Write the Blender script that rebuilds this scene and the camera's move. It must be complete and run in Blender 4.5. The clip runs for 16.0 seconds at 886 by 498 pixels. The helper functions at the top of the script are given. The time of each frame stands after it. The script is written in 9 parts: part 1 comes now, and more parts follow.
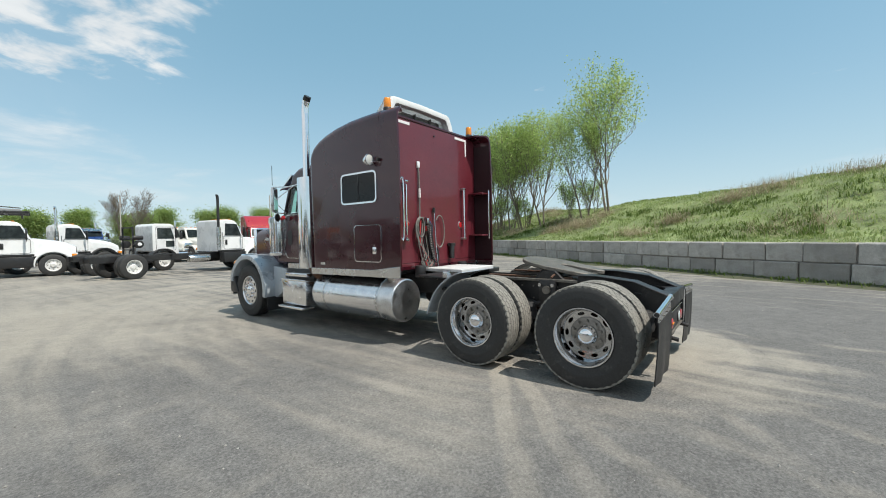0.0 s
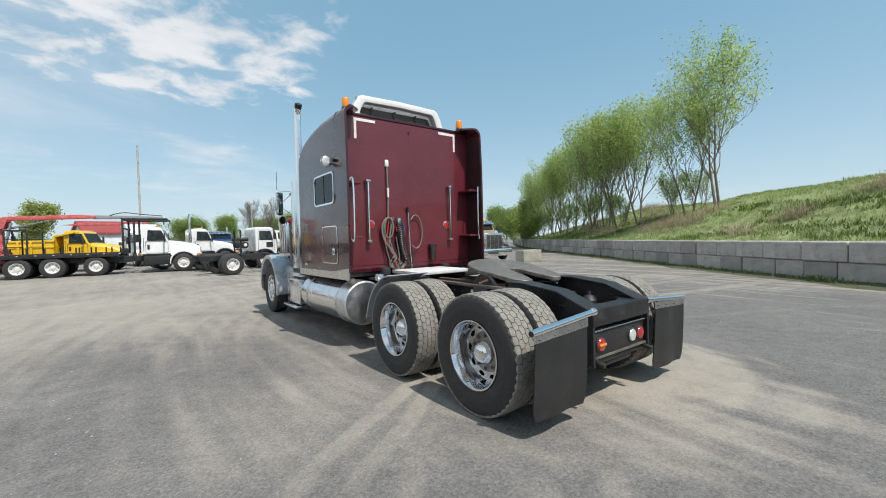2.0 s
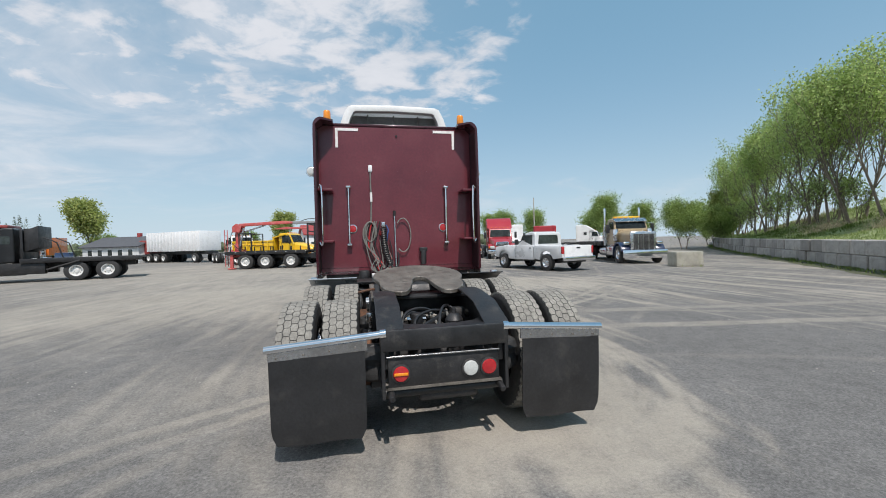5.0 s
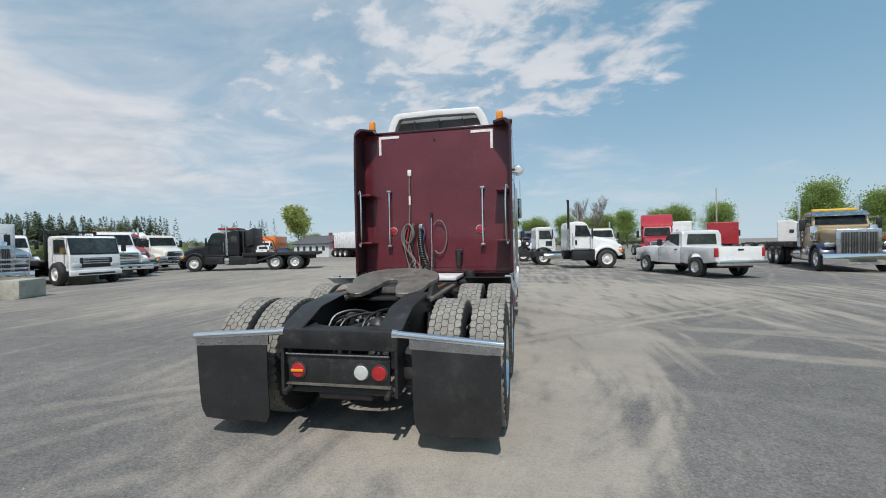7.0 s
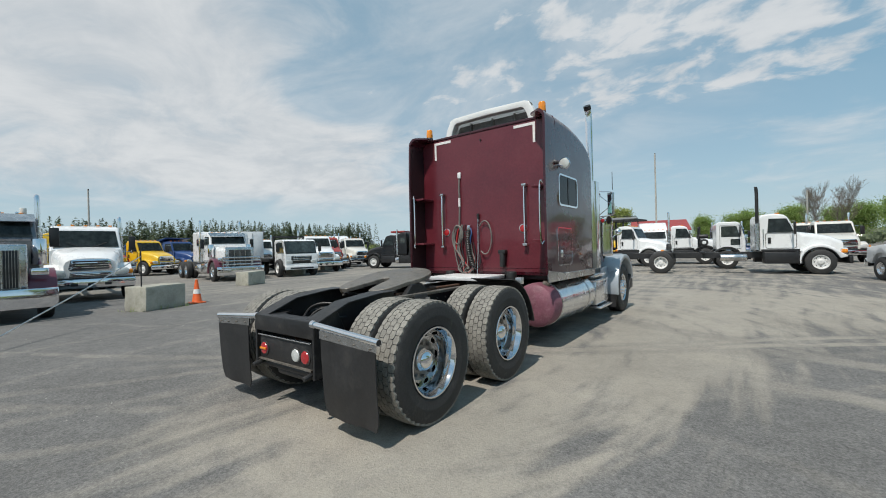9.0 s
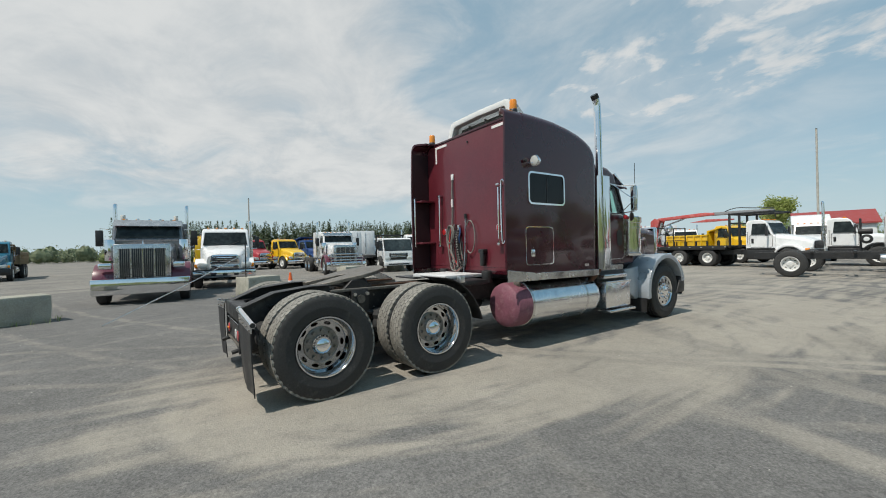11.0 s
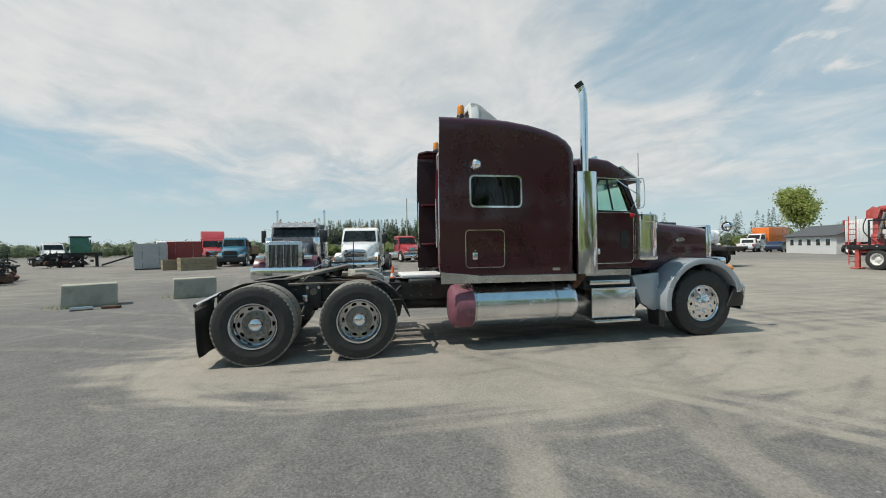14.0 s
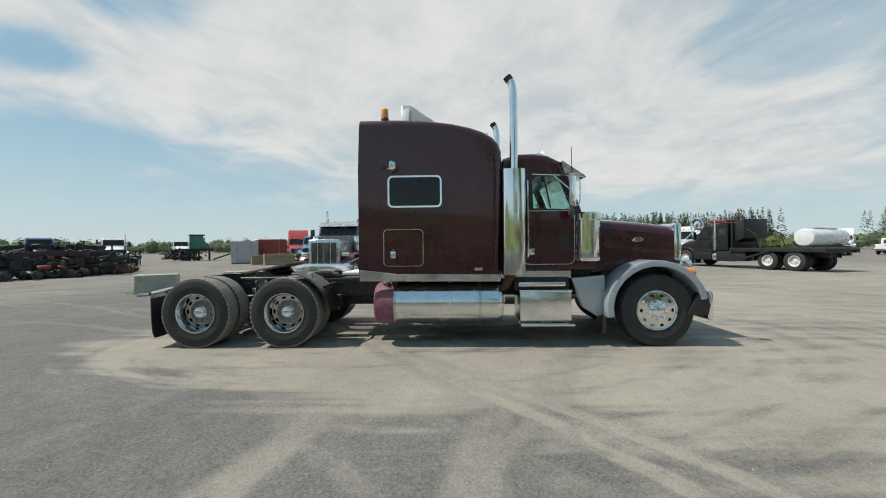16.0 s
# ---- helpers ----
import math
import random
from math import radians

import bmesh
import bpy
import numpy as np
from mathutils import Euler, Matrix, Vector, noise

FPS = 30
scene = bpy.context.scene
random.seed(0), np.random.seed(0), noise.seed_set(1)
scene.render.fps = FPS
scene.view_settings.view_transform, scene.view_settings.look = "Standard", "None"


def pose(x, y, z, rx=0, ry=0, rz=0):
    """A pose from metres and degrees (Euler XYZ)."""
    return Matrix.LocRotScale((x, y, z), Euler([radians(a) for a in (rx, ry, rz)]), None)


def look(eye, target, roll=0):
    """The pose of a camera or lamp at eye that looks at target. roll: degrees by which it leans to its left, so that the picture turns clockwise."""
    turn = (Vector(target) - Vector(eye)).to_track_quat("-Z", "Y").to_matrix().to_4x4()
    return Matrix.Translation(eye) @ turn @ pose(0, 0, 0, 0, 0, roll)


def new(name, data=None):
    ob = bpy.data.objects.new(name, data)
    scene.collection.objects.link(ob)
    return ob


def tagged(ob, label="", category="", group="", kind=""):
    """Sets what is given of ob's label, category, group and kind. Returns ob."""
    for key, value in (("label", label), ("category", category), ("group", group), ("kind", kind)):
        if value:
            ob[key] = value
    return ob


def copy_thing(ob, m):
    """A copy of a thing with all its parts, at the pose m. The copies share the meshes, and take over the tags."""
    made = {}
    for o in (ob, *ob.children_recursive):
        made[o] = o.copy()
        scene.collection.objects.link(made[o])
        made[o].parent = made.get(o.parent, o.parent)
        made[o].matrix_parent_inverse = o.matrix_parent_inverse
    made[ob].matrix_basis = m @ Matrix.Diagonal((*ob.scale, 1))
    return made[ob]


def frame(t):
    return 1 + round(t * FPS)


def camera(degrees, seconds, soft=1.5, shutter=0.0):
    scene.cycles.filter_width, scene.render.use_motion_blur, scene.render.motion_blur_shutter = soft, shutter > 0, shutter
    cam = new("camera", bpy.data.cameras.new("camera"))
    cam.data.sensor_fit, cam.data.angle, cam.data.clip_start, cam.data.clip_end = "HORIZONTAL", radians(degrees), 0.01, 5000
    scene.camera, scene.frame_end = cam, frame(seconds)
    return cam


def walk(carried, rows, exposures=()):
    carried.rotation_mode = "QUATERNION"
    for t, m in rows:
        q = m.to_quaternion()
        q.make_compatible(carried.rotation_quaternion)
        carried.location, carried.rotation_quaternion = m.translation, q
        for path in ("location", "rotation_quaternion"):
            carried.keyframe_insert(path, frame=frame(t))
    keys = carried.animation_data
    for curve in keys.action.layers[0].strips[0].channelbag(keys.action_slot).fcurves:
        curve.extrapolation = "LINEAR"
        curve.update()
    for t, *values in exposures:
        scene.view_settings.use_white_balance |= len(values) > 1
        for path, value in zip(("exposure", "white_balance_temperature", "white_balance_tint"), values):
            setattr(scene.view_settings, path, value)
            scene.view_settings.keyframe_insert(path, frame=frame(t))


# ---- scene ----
# The maroon road tractor stands along y, nose towards +y, rearmost axle at y = 0.
cam = camera(96.0, 16.0, soft=1.0)
PATH = [
    (0, (-5.100, -1.311, 1.532), (-1.941, 1.139, 1.406), -1.08),
    (0.5, (-4.732, -1.671, 1.538), (-1.751, 0.993, 1.413), -1.21),
    (1, (-4.299, -1.959, 1.530), (-1.503, 0.899, 1.410), -1.37),
    (1.5, (-3.859, -2.246, 1.514), (-1.252, 0.785, 1.402), -1.40),
    (2, (-3.388, -2.518, 1.496), (-0.980, 0.674, 1.394), -1.44),
    (2.5, (-2.929, -2.766, 1.496), (-0.740, 0.580, 1.401), -1.52),
    (3, (-2.507, -3.031, 1.520), (-0.567, 0.465, 1.421), -1.57),
    (3.5, (-2.035, -3.202, 1.495), (-0.372, 0.435, 1.413), -1.45),
    (4, (-1.553, -3.367, 1.493), (-0.191, 0.394, 1.416), -1.51),
    (6.5, (0.895, -3.472, 1.494), (0.608, 0.517, 1.442), -1.21),
    (7, (1.374, -3.378, 1.503), (0.569, 0.540, 1.455), -1.17),
    (7.5, (1.845, -3.229, 1.491), (0.511, 0.542, 1.459), -1.32),
    (8, (2.313, -3.049, 1.465), (0.532, 0.533, 1.459), -1.55),
    (8.5, (2.791, -2.853, 1.457), (0.660, 0.532, 1.458), -1.46),
    (9, (3.293, -2.613, 1.465), (0.880, 0.578, 1.458), -1.43),
    (9.5, (3.802, -2.355, 1.464), (1.136, 0.627, 1.451), -1.40),
    (10, (4.254, -2.045, 1.430), (1.353, 0.709, 1.426), -1.38),
    (12.5, (5.934, 0.017, 1.473), (2.259, 1.597, 1.449), -1.18),
    (13, (6.181, 0.461, 1.482), (2.396, 1.752, 1.458), -1.03),
    (13.5, (6.417, 0.912, 1.501), (2.549, 1.930, 1.471), -0.98),
    (14, (6.631, 1.424, 1.494), (2.704, 2.184, 1.467), -0.94),
    (14.5, (6.805, 1.988, 1.482), (2.841, 2.519, 1.457), -0.81),
    (15, (6.916, 2.600, 1.472), (2.928, 2.911, 1.445), -0.75),
    (15.5, (6.976, 3.199, 1.474), (2.978, 3.301, 1.443), -0.64),
    (16, (6.953, 3.810, 1.473), (2.955, 3.699, 1.442), -0.55),
]
walk(cam, [(t, look(eye, target, roll)) for t, eye, target, roll in PATH],
     exposures=[(0.0, 0.16, 6700, 9), (4.0, 0.06, 6550, 14), (7.0, -0.14, 6450, 12), (10.0, -0.17, 6700, 9), (13.0, -0.12, 6850, 9), (16.0, -0.08, 6900, 9)])

# ---- sky and sun ----
SUN = Vector((0.08, -0.62, 1.0)).normalized()
world = bpy.data.worlds.new("sky")
scene.world = world
world.use_nodes = True


def sky_world():
    nt = world.node_tree
    nt.nodes.clear()
    N, K = nt.nodes.new, nt.links.new
    out, bg = N("ShaderNodeOutputWorld"), N("ShaderNodeBackground")
    sky = N("ShaderNodeTexSky")
    sky.sky_type, sky.sun_disc = "NISHITA", False
    sky.sun_elevation = math.asin(SUN.z)
    sky.sun_rotation = math.atan2(SUN.x, SUN.y)
    sky.air_density, sky.dust_density, sky.ozone_density = 1.1, 0.6, 1.6
    # the view direction, laid onto a flat cloud deck
    coord = N("ShaderNodeTexCoord")
    sep = N("ShaderNodeSeparateXYZ")
    K(coord.outputs["Generated"], sep.inputs[0])
    up = N("ShaderNodeMath")
    up.operation = "ADD"
    up.inputs[1].default_value = 0.16
    K(sep.outputs["Z"], up.inputs[0])
    upm = N("ShaderNodeMath")
    upm.operation = "MAXIMUM"
    upm.inputs[1].default_value = 0.02
    K(up.outputs[0], upm.inputs[0])
    deck = []
    for axis in ("X", "Y"):
        d = N("ShaderNodeMath")
        d.operation = "DIVIDE"
        K(sep.outputs[axis], d.inputs[0])
        K(upm.outputs[0], d.inputs[1])
        deck.append(d)
    comb = N("ShaderNodeCombineXYZ")
    K(deck[0].outputs[0], comb.inputs[0])
    K(deck[1].outputs[0], comb.inputs[1])

    def clouds(scale, detail, rough, turn, stretch, warp, seed):
        m = N("ShaderNodeMapping")
        m.inputs["Rotation"].default_value = (0, 0, radians(turn))
        m.inputs["Scale"].default_value = (stretch, 1, 1)
        m.inputs["Location"].default_value = (seed, seed * 0.37, 0)
        K(comb.outputs[0], m.inputs[0])
        n = N("ShaderNodeTexNoise")
        n.inputs["Scale"].default_value, n.inputs["Detail"].default_value = scale, detail
        n.inputs["Roughness"].default_value, n.inputs["Distortion"].default_value = rough, warp
        K(m.outputs[0], n.inputs["Vector"])
        return n.outputs["Fac"]

    def math_(op, a, b):
        m = N("ShaderNodeMath")
        m.operation = op
        for i, v in enumerate((a, b)):
            if isinstance(v, (int, float)):
                m.inputs[i].default_value = v
            else:
                K(v, m.inputs[i])
        return m.outputs[0]

    def ramp(v, a, b):
        m = N("ShaderNodeMapRange")
        m.interpolation_type = "SMOOTHSTEP"
        m.inputs["From Min"].default_value, m.inputs["From Max"].default_value = a, b
        K(v, m.inputs["Value"])
        return m.outputs["Result"]

    def spot(cx, cy, far, close):
        d = N("ShaderNodeVectorMath")
        d.operation = "DISTANCE"
        d.inputs[1].default_value = (cx, cy, 0.0)
        K(comb.outputs[0], d.inputs[0])
        return ramp(d.outputs["Value"], far, close)

    def blend(colour, fac, under):
        m = N("ShaderNodeMixRGB")
        m.inputs["Color2"].default_value = (*colour, 1)
        K(fac, m.inputs["Fac"])
        K(under, m.inputs["Color1"])
        return m.outputs[0]

    # thin high haze over the whole sky, thicker towards the horizon
    thin = N("ShaderNodeValue")
    thin.outputs[0].default_value = 0.55
    hue = blend((2.1, 4.65, 6.25), thin.outputs[0], sky.outputs[0])
    low = math_("MULTIPLY", math_("POWER", math_("SUBTRACT", 1.0, math_("MAXIMUM", sep.outputs["Z"], 0.0)), 5.5), 0.93)
    hue = blend((5.3, 6.6, 7.4), low, hue)
    # a wide veil of cloud towards -x, small rippled puffs ahead of the nose, open sky towards +x
    big = clouds(0.6, 3, 0.5, 20, 1.0, 0.4, 3.1)
    mid = clouds(1.9, 7, 0.62, 35, 0.8, 0.6, 1.7)
    fleck = clouds(6.5, 5, 0.55, 60, 0.85, 0.30, 5.2)
    veil = math_("ADD", math_("MULTIPLY", big, 0.42), math_("MULTIPLY", mid, 0.52))
    veil = math_("ADD", veil, math_("MULTIPLY", spot(-2.3, 0.55, 2.2, 0.5), 0.26))
    veil = math_("ADD", veil, math_("MULTIPLY", spot(-2.6, 2.6, 1.9, 0.4), 0.16))
    veil = math_("ADD", veil, math_("MULTIPLY", spot(-1.4, -0.9, 1.7, 0.3), 0.17))
    veil = math_("SUBTRACT", veil, math_("MULTIPLY", spot(-0.95, 1.38, 0.50, 0.10), 0.16))
    # unseen cloud overhead, added to make reflections and fill light less blue
    veil = math_("ADD", veil, math_("MULTIPLY", spot(0.0, -0.1, 0.85, 0.25), 0.14))
    for hx, hy, hr in ((-1.12, -0.93, 0.30), (-1.31, -1.41, 0.24), (-2.01, -2.01, 0.50), (-1.04, 1.45, 0.32), (-1.75, 2.2, 0.55), (-1.42, 1.15, 0.42)):
        veil = math_("SUBTRACT", veil, math_("MULTIPLY", spot(hx, hy, hr, 0.05), 0.22))
    veil = math_("SUBTRACT", veil, math_("MULTIPLY", spot(1.6, 0.8, 2.3, 1.2), 0.3))
    veil = math_("MULTIPLY", ramp(veil, 0.43, 0.74), 0.92)
    near = math_("MAXIMUM", spot(0.06, 1.62, 0.82, 0.36), math_("MAXIMUM", math_("MULTIPLY", spot(-0.40, 1.65, 0.9, 0.3), 0.9), math_("MULTIPLY", spot(-1.0, 1.65, 0.8, 0.3), 0.75)))
    rip = math_("ADD", math_("MULTIPLY", fleck, 0.62), math_("MULTIPLY", mid, 0.36))
    rip = math_("ADD", rip, math_("MULTIPLY", near, 0.24))
    rip = math_("MULTIPLY", ramp(rip, 0.62, 0.80), 0.88)
    # a thin milky veil between the wide cloud and the puffs
    milk = math_("MULTIPLY", spot(-1.5, 1.5, 2.3, 0.7), math_("ADD", math_("MULTIPLY", ramp(mid, 0.30, 0.72), 0.42), 0.22))
    cover = math_("MAXIMUM", math_("MAXIMUM", veil, milk), rip)
    cover = math_("MULTIPLY", cover, ramp(sep.outputs["Z"], 0.03, 0.16))
    shaded = ramp(math_("ADD", math_("MULTIPLY", mid, 0.7), math_("MULTIPLY", fleck, 0.3)), 0.35, 0.65)
    tone = N("ShaderNodeMixRGB")
    tone.inputs["Color1"].default_value, tone.inputs["Color2"].default_value = (5.7, 6.1, 6.5, 1), (7.3, 7.5, 7.7, 1)
    K(shaded, tone.inputs["Fac"])
    mix = N("ShaderNodeMixRGB")
    K(cover, mix.inputs["Fac"])
    K(hue, mix.inputs["Color1"])
    K(tone.outputs[0], mix.inputs["Color2"])
    K(mix.outputs[0], bg.inputs["Color"])
    bg.inputs["Strength"].default_value = 0.11
    K(bg.outputs[0], out.inputs["Surface"])


sky_world()
sun = new("sun", bpy.data.lights.new("sun", "SUN"))
sun.data.energy, sun.data.angle, sun.data.color = 4.1, radians(0.55), (1.0, 0.95, 0.88)
sun.matrix_world = look(SUN * 60, (0, 0, 0))
# ---- materials ----
def shade(name, colour, rough=0.5, metal=0.0, coat=0.0, vary=0.12, scale=3.0, fine=60.0, bump=0.0, dirt=None, dirt_at=(0.55, 0.75),
          per=0.0, spec=0.5, rough_vary=0.12):
    """A surface with broad and fine variation of tone and gloss, dirt in patches of its own and fine relief."""
    m = bpy.data.materials.new(name)
    m.use_nodes = True
    nt = m.node_tree
    N, K = nt.nodes.new, nt.links.new
    b = nt.nodes["Principled BSDF"]
    co = N("ShaderNodeTexCoord").outputs["Object"]

    def noise_tex(s, detail=4, rgh=0.6):
        n = N("ShaderNodeTexNoise")
        n.inputs["Scale"].default_value, n.inputs["Detail"].default_value, n.inputs["Roughness"].default_value = s, detail, rgh
        K(co, n.inputs["Vector"])
        return n.outputs["Fac"]

    def ranged(v, a, b_, c, d):
        r = N("ShaderNodeMapRange")
        for key, val in zip(("From Min", "From Max", "To Min", "To Max"), (a, b_, c, d)):
            r.inputs[key].default_value = val
        K(v, r.inputs["Value"])
        return r.outputs["Result"]

    big, small = noise_tex(scale), noise_tex(fine, 3)
    tone = N("ShaderNodeMath")
    tone.operation = "MULTIPLY"
    K(ranged(big, 0.3, 0.7, 1 - vary, 1 + vary), tone.inputs[0])
    K(ranged(small, 0.3, 0.7, 1 - vary * 0.7, 1 + vary * 0.7), tone.inputs[1])
    last = tone.outputs[0]
    if per:
        info = N("ShaderNodeObjectInfo")
        p = N("ShaderNodeMath")
        p.operation = "MULTIPLY"
        K(last, p.inputs[0])
        K(ranged(info.outputs["Random"], 0, 1, 1 - per, 1 + per), p.inputs[1])
        last = p.outputs[0]
    col = N("ShaderNodeVectorMath")
    col.operation = "SCALE"
    col.inputs[0].default_value = colour
    K(last, col.inputs["Scale"])
    out = col.outputs[0]
    rgh = ranged(big, 0.3, 0.7, max(0.02, rough - rough_vary), min(1, rough + rough_vary))
    if dirt is not None:
        mx = N("ShaderNodeMixRGB")
        mx.inputs["Color2"].default_value = (*dirt, 1)
        K(out, mx.inputs["Color1"])
        d = noise_tex(scale * 1.7 + 1.3, 7, 0.68)
        fac = ranged(d, dirt_at[0], dirt_at[1], 0, 0.85)
        K(fac, mx.inputs["Fac"])
        out = mx.outputs[0]
    K(out, b.inputs["Base Color"])
    K(rgh, b.inputs["Roughness"])
    b.inputs["Metallic"].default_value = metal
    b.inputs["Coat Weight"].default_value = coat
    b.inputs["Coat Roughness"].default_value = 0.05
    b.inputs["Specular IOR Level"].default_value = spec
    if bump:
        bp = N("ShaderNodeBump")
        bp.inputs["Strength"].default_value, bp.inputs["Distance"].default_value = bump, 0.02
        K(small, bp.inputs["Height"])
        K(bp.outputs[0], b.inputs["Normal"])
    return m


def glass(name, tint, gloss_rough=0.03):
    m = bpy.data.materials.new(name)
    m.use_nodes = True
    nt = m.node_tree
    nt.nodes.clear()
    N, K = nt.nodes.new, nt.links.new
    out, mix, tr, gl, lw, fr, lift = (N("ShaderNode" + k) for k in ("OutputMaterial", "MixShader", "BsdfTransparent", "BsdfGlossy", "LayerWeight", "Math", "Math"))
    tr.inputs[0].default_value = (*tint, 1)
    gl.inputs["Roughness"].default_value = gloss_rough
    # gloss that grows towards grazing angles
    lw.inputs["Blend"].default_value = 0.5
    fr.operation, lift.operation = "POWER", "MULTIPLY_ADD"
    fr.inputs[1].default_value = 5.0
    lift.inputs[1].default_value, lift.inputs[2].default_value = 0.85, 0.045
    K(lw.outputs["Facing"], fr.inputs[0])
    K(fr.outputs[0], lift.inputs[0])
    K(lift.outputs[0], mix.inputs[0])
    K(tr.outputs[0], mix.inputs[1])
    K(gl.outputs[0], mix.inputs[2])
    K(mix.outputs[0], out.inputs[0])
    return m


# one maroon in two tones: shaded flanks darker, sunlit rear lighter, in the colour
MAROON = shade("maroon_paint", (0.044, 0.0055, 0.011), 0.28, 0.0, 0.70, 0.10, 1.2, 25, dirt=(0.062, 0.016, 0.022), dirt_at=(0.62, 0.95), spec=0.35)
MAROON_BACK = shade("sunlit_side_maroon_paint", (0.118, 0.015, 0.024), 0.40, 0.0, 0.45, 0.16, 1.4, 30, dirt=(0.155, 0.034, 0.042), dirt_at=(0.5, 0.95))
PINK = shade("faded_maroon_tank_paint", (0.20, 0.075, 0.105), 0.62, 0, 0, 0.18, 6, 50, dirt=(0.30, 0.17, 0.19), dirt_at=(0.52, 0.75))
CHROME = shade("chrome", (0.82, 0.83, 0.85), 0.08, 1.0, 0, 0.05, 4, 40, rough_vary=0.04)
RIM = shade("mirror_polished_rim", (0.70, 0.71, 0.73), 0.09, 1.0, 0, 0.10, 9, 60, rough_vary=0.05, dirt=(0.45, 0.44, 0.42), dirt_at=(0.6, 0.95))
# same metal as the rim; dark reflections are put into its lower colour
DISC = shade("dark_toned_polished_disc", (0.50, 0.505, 0.515), 0.15, 1.0, 0, 0.18, 11, 70, rough_vary=0.08, dirt=(0.22, 0.21, 0.195), dirt_at=(0.55, 0.85))
ALU = shade("polished_aluminium", (0.74, 0.75, 0.77), 0.20, 1.0, 0, 0.10, 5, 60, rough_vary=0.10, dirt=(0.42, 0.41, 0.38), dirt_at=(0.6, 0.9))
DULL_ALU = shade("weathered_aluminium", (0.70, 0.71, 0.72), 0.36, 1.0, 0, 0.12, 5, 60, dirt=(0.45, 0.44, 0.42), dirt_at=(0.55, 0.85))
INNER_DARK = shade("dark_maroon_inner_face", (0.022, 0.006, 0.009), 0.55, 0, 0, 0.2, 3, 30)
STEEL = shade("stainless_trim", (0.62, 0.62, 0.62), 0.24, 1.0, 0, 0.14, 3, 50, dirt=(0.34, 0.33, 0.31), dirt_at=(0.52, 0.8))
FENDER = shade("silver_grey_fender_paint", (0.40, 0.44, 0.48), 0.34, 0.25, 0.6, 0.08, 3, 40, dirt=(0.33, 0.33, 0.32), dirt_at=(0.58, 0.85))
FRAME = shade("black_frame_paint", (0.018, 0.018, 0.019), 0.48, 0, 0, 0.3, 5, 60, 0.1, dirt=(0.075, 0.07, 0.062), dirt_at=(0.55, 0.8))
GREASE = shade("greasy_steel_plate", (0.17, 0.155, 0.135), 0.50, 0.3, 0, 0.3, 7, 70, 0.15, dirt=(0.06, 0.054, 0.046), dirt_at=(0.52, 0.72))
HUB = shade("weathered_hub_steel", (0.30, 0.29, 0.275), 0.42, 0.8, 0, 0.3, 8, 60, 0.1, dirt=(0.07, 0.055, 0.045), dirt_at=(0.5, 0.75))
RUST = shade("rusty_steel", (0.13, 0.062, 0.035), 0.8, 0.1, 0, 0.4, 4, 40, 0.3, dirt=(0.035, 0.03, 0.028), dirt_at=(0.45, 0.65))
RUBBER = shade("tyre_rubber", (0.030, 0.030, 0.030), 0.70, 0, 0, 0.25, 6, 60, 0.15, dirt=(0.11, 0.104, 0.092), dirt_at=(0.56, 0.85))
TREAD = shade("dusty_tread_rubber", (0.235, 0.225, 0.20), 0.9, 0, 0, 0.25, 9, 70, 0.25, dirt=(0.13, 0.122, 0.11), dirt_at=(0.5, 0.75))
FLAP = shade("black_rubber_flap", (0.020, 0.020, 0.021), 0.55, 0, 0, 0.25, 4, 50, 0.05, dirt=(0.05, 0.047, 0.042), dirt_at=(0.55, 0.85))
PLASTIC = shade("black_plastic", (0.02, 0.02, 0.021), 0.42, 0, 0, 0.15, 5, 60, dirt=(0.05, 0.048, 0.045), dirt_at=(0.58, 0.8))
WHITE = shade("white_paint", (0.78, 0.79, 0.79), 0.30, 0, 0.5, 0.05, 2, 30, dirt=(0.55, 0.53, 0.48), dirt_at=(0.58, 0.9))
WHITE_SHELL = shade("white_moulded_shell", (0.74, 0.75, 0.74), 0.42, 0, 0.2, 0.06, 2, 30, dirt=(0.55, 0.54, 0.50), dirt_at=(0.58, 0.9))
SHELL_INSIDE = shade("raw_grey_moulding", (0.16, 0.155, 0.15), 0.75, 0, 0, 0.2, 5, 40, 0.1)
TAPE = shade("white_reflective_tape", (0.80, 0.78, 0.76), 0.45, 0, 0, 0.1, 20, 120, dirt=(0.55, 0.42, 0.42), dirt_at=(0.58, 0.8))
AMBER = shade("amber_lens", (0.80, 0.26, 0.015), 0.22, 0, 0.6, 0.08, 8, 60)
RED = shade("red_lens", (0.42, 0.02, 0.025), 0.2, 0, 0.6, 0.1, 8, 60)
LENS = shade("clear_lens", (0.62, 0.64, 0.62), 0.18, 0.2, 0.7, 0.08, 10, 80)
CORD = shade("rubber_air_line", (0.17, 0.165, 0.15), 0.55, 0, 0, 0.2, 12, 80)
BLUE_CORD = shade("blue_air_line", (0.02, 0.07, 0.20), 0.5, 0, 0, 0.15, 12, 80)
RED_CORD = shade("red_air_line", (0.40, 0.02, 0.02), 0.5, 0, 0, 0.15, 12, 80)
DECK = shade("worn_aluminium_deck_plate", (0.72, 0.73, 0.73), 0.50, 0.15, 0, 0.12, 6, 70, 0.2, dirt=(0.36, 0.35, 0.33), dirt_at=(0.56, 0.8))
SEAT = shade("grey_seat_cloth", (0.09, 0.09, 0.095), 0.85, 0, 0, 0.15, 8, 80)
TINT = glass("tinted_glass", (0.10, 0.12, 0.13))
GREEN_GLASS = glass("green_tinted_glass", (0.80, 0.92, 0.88))
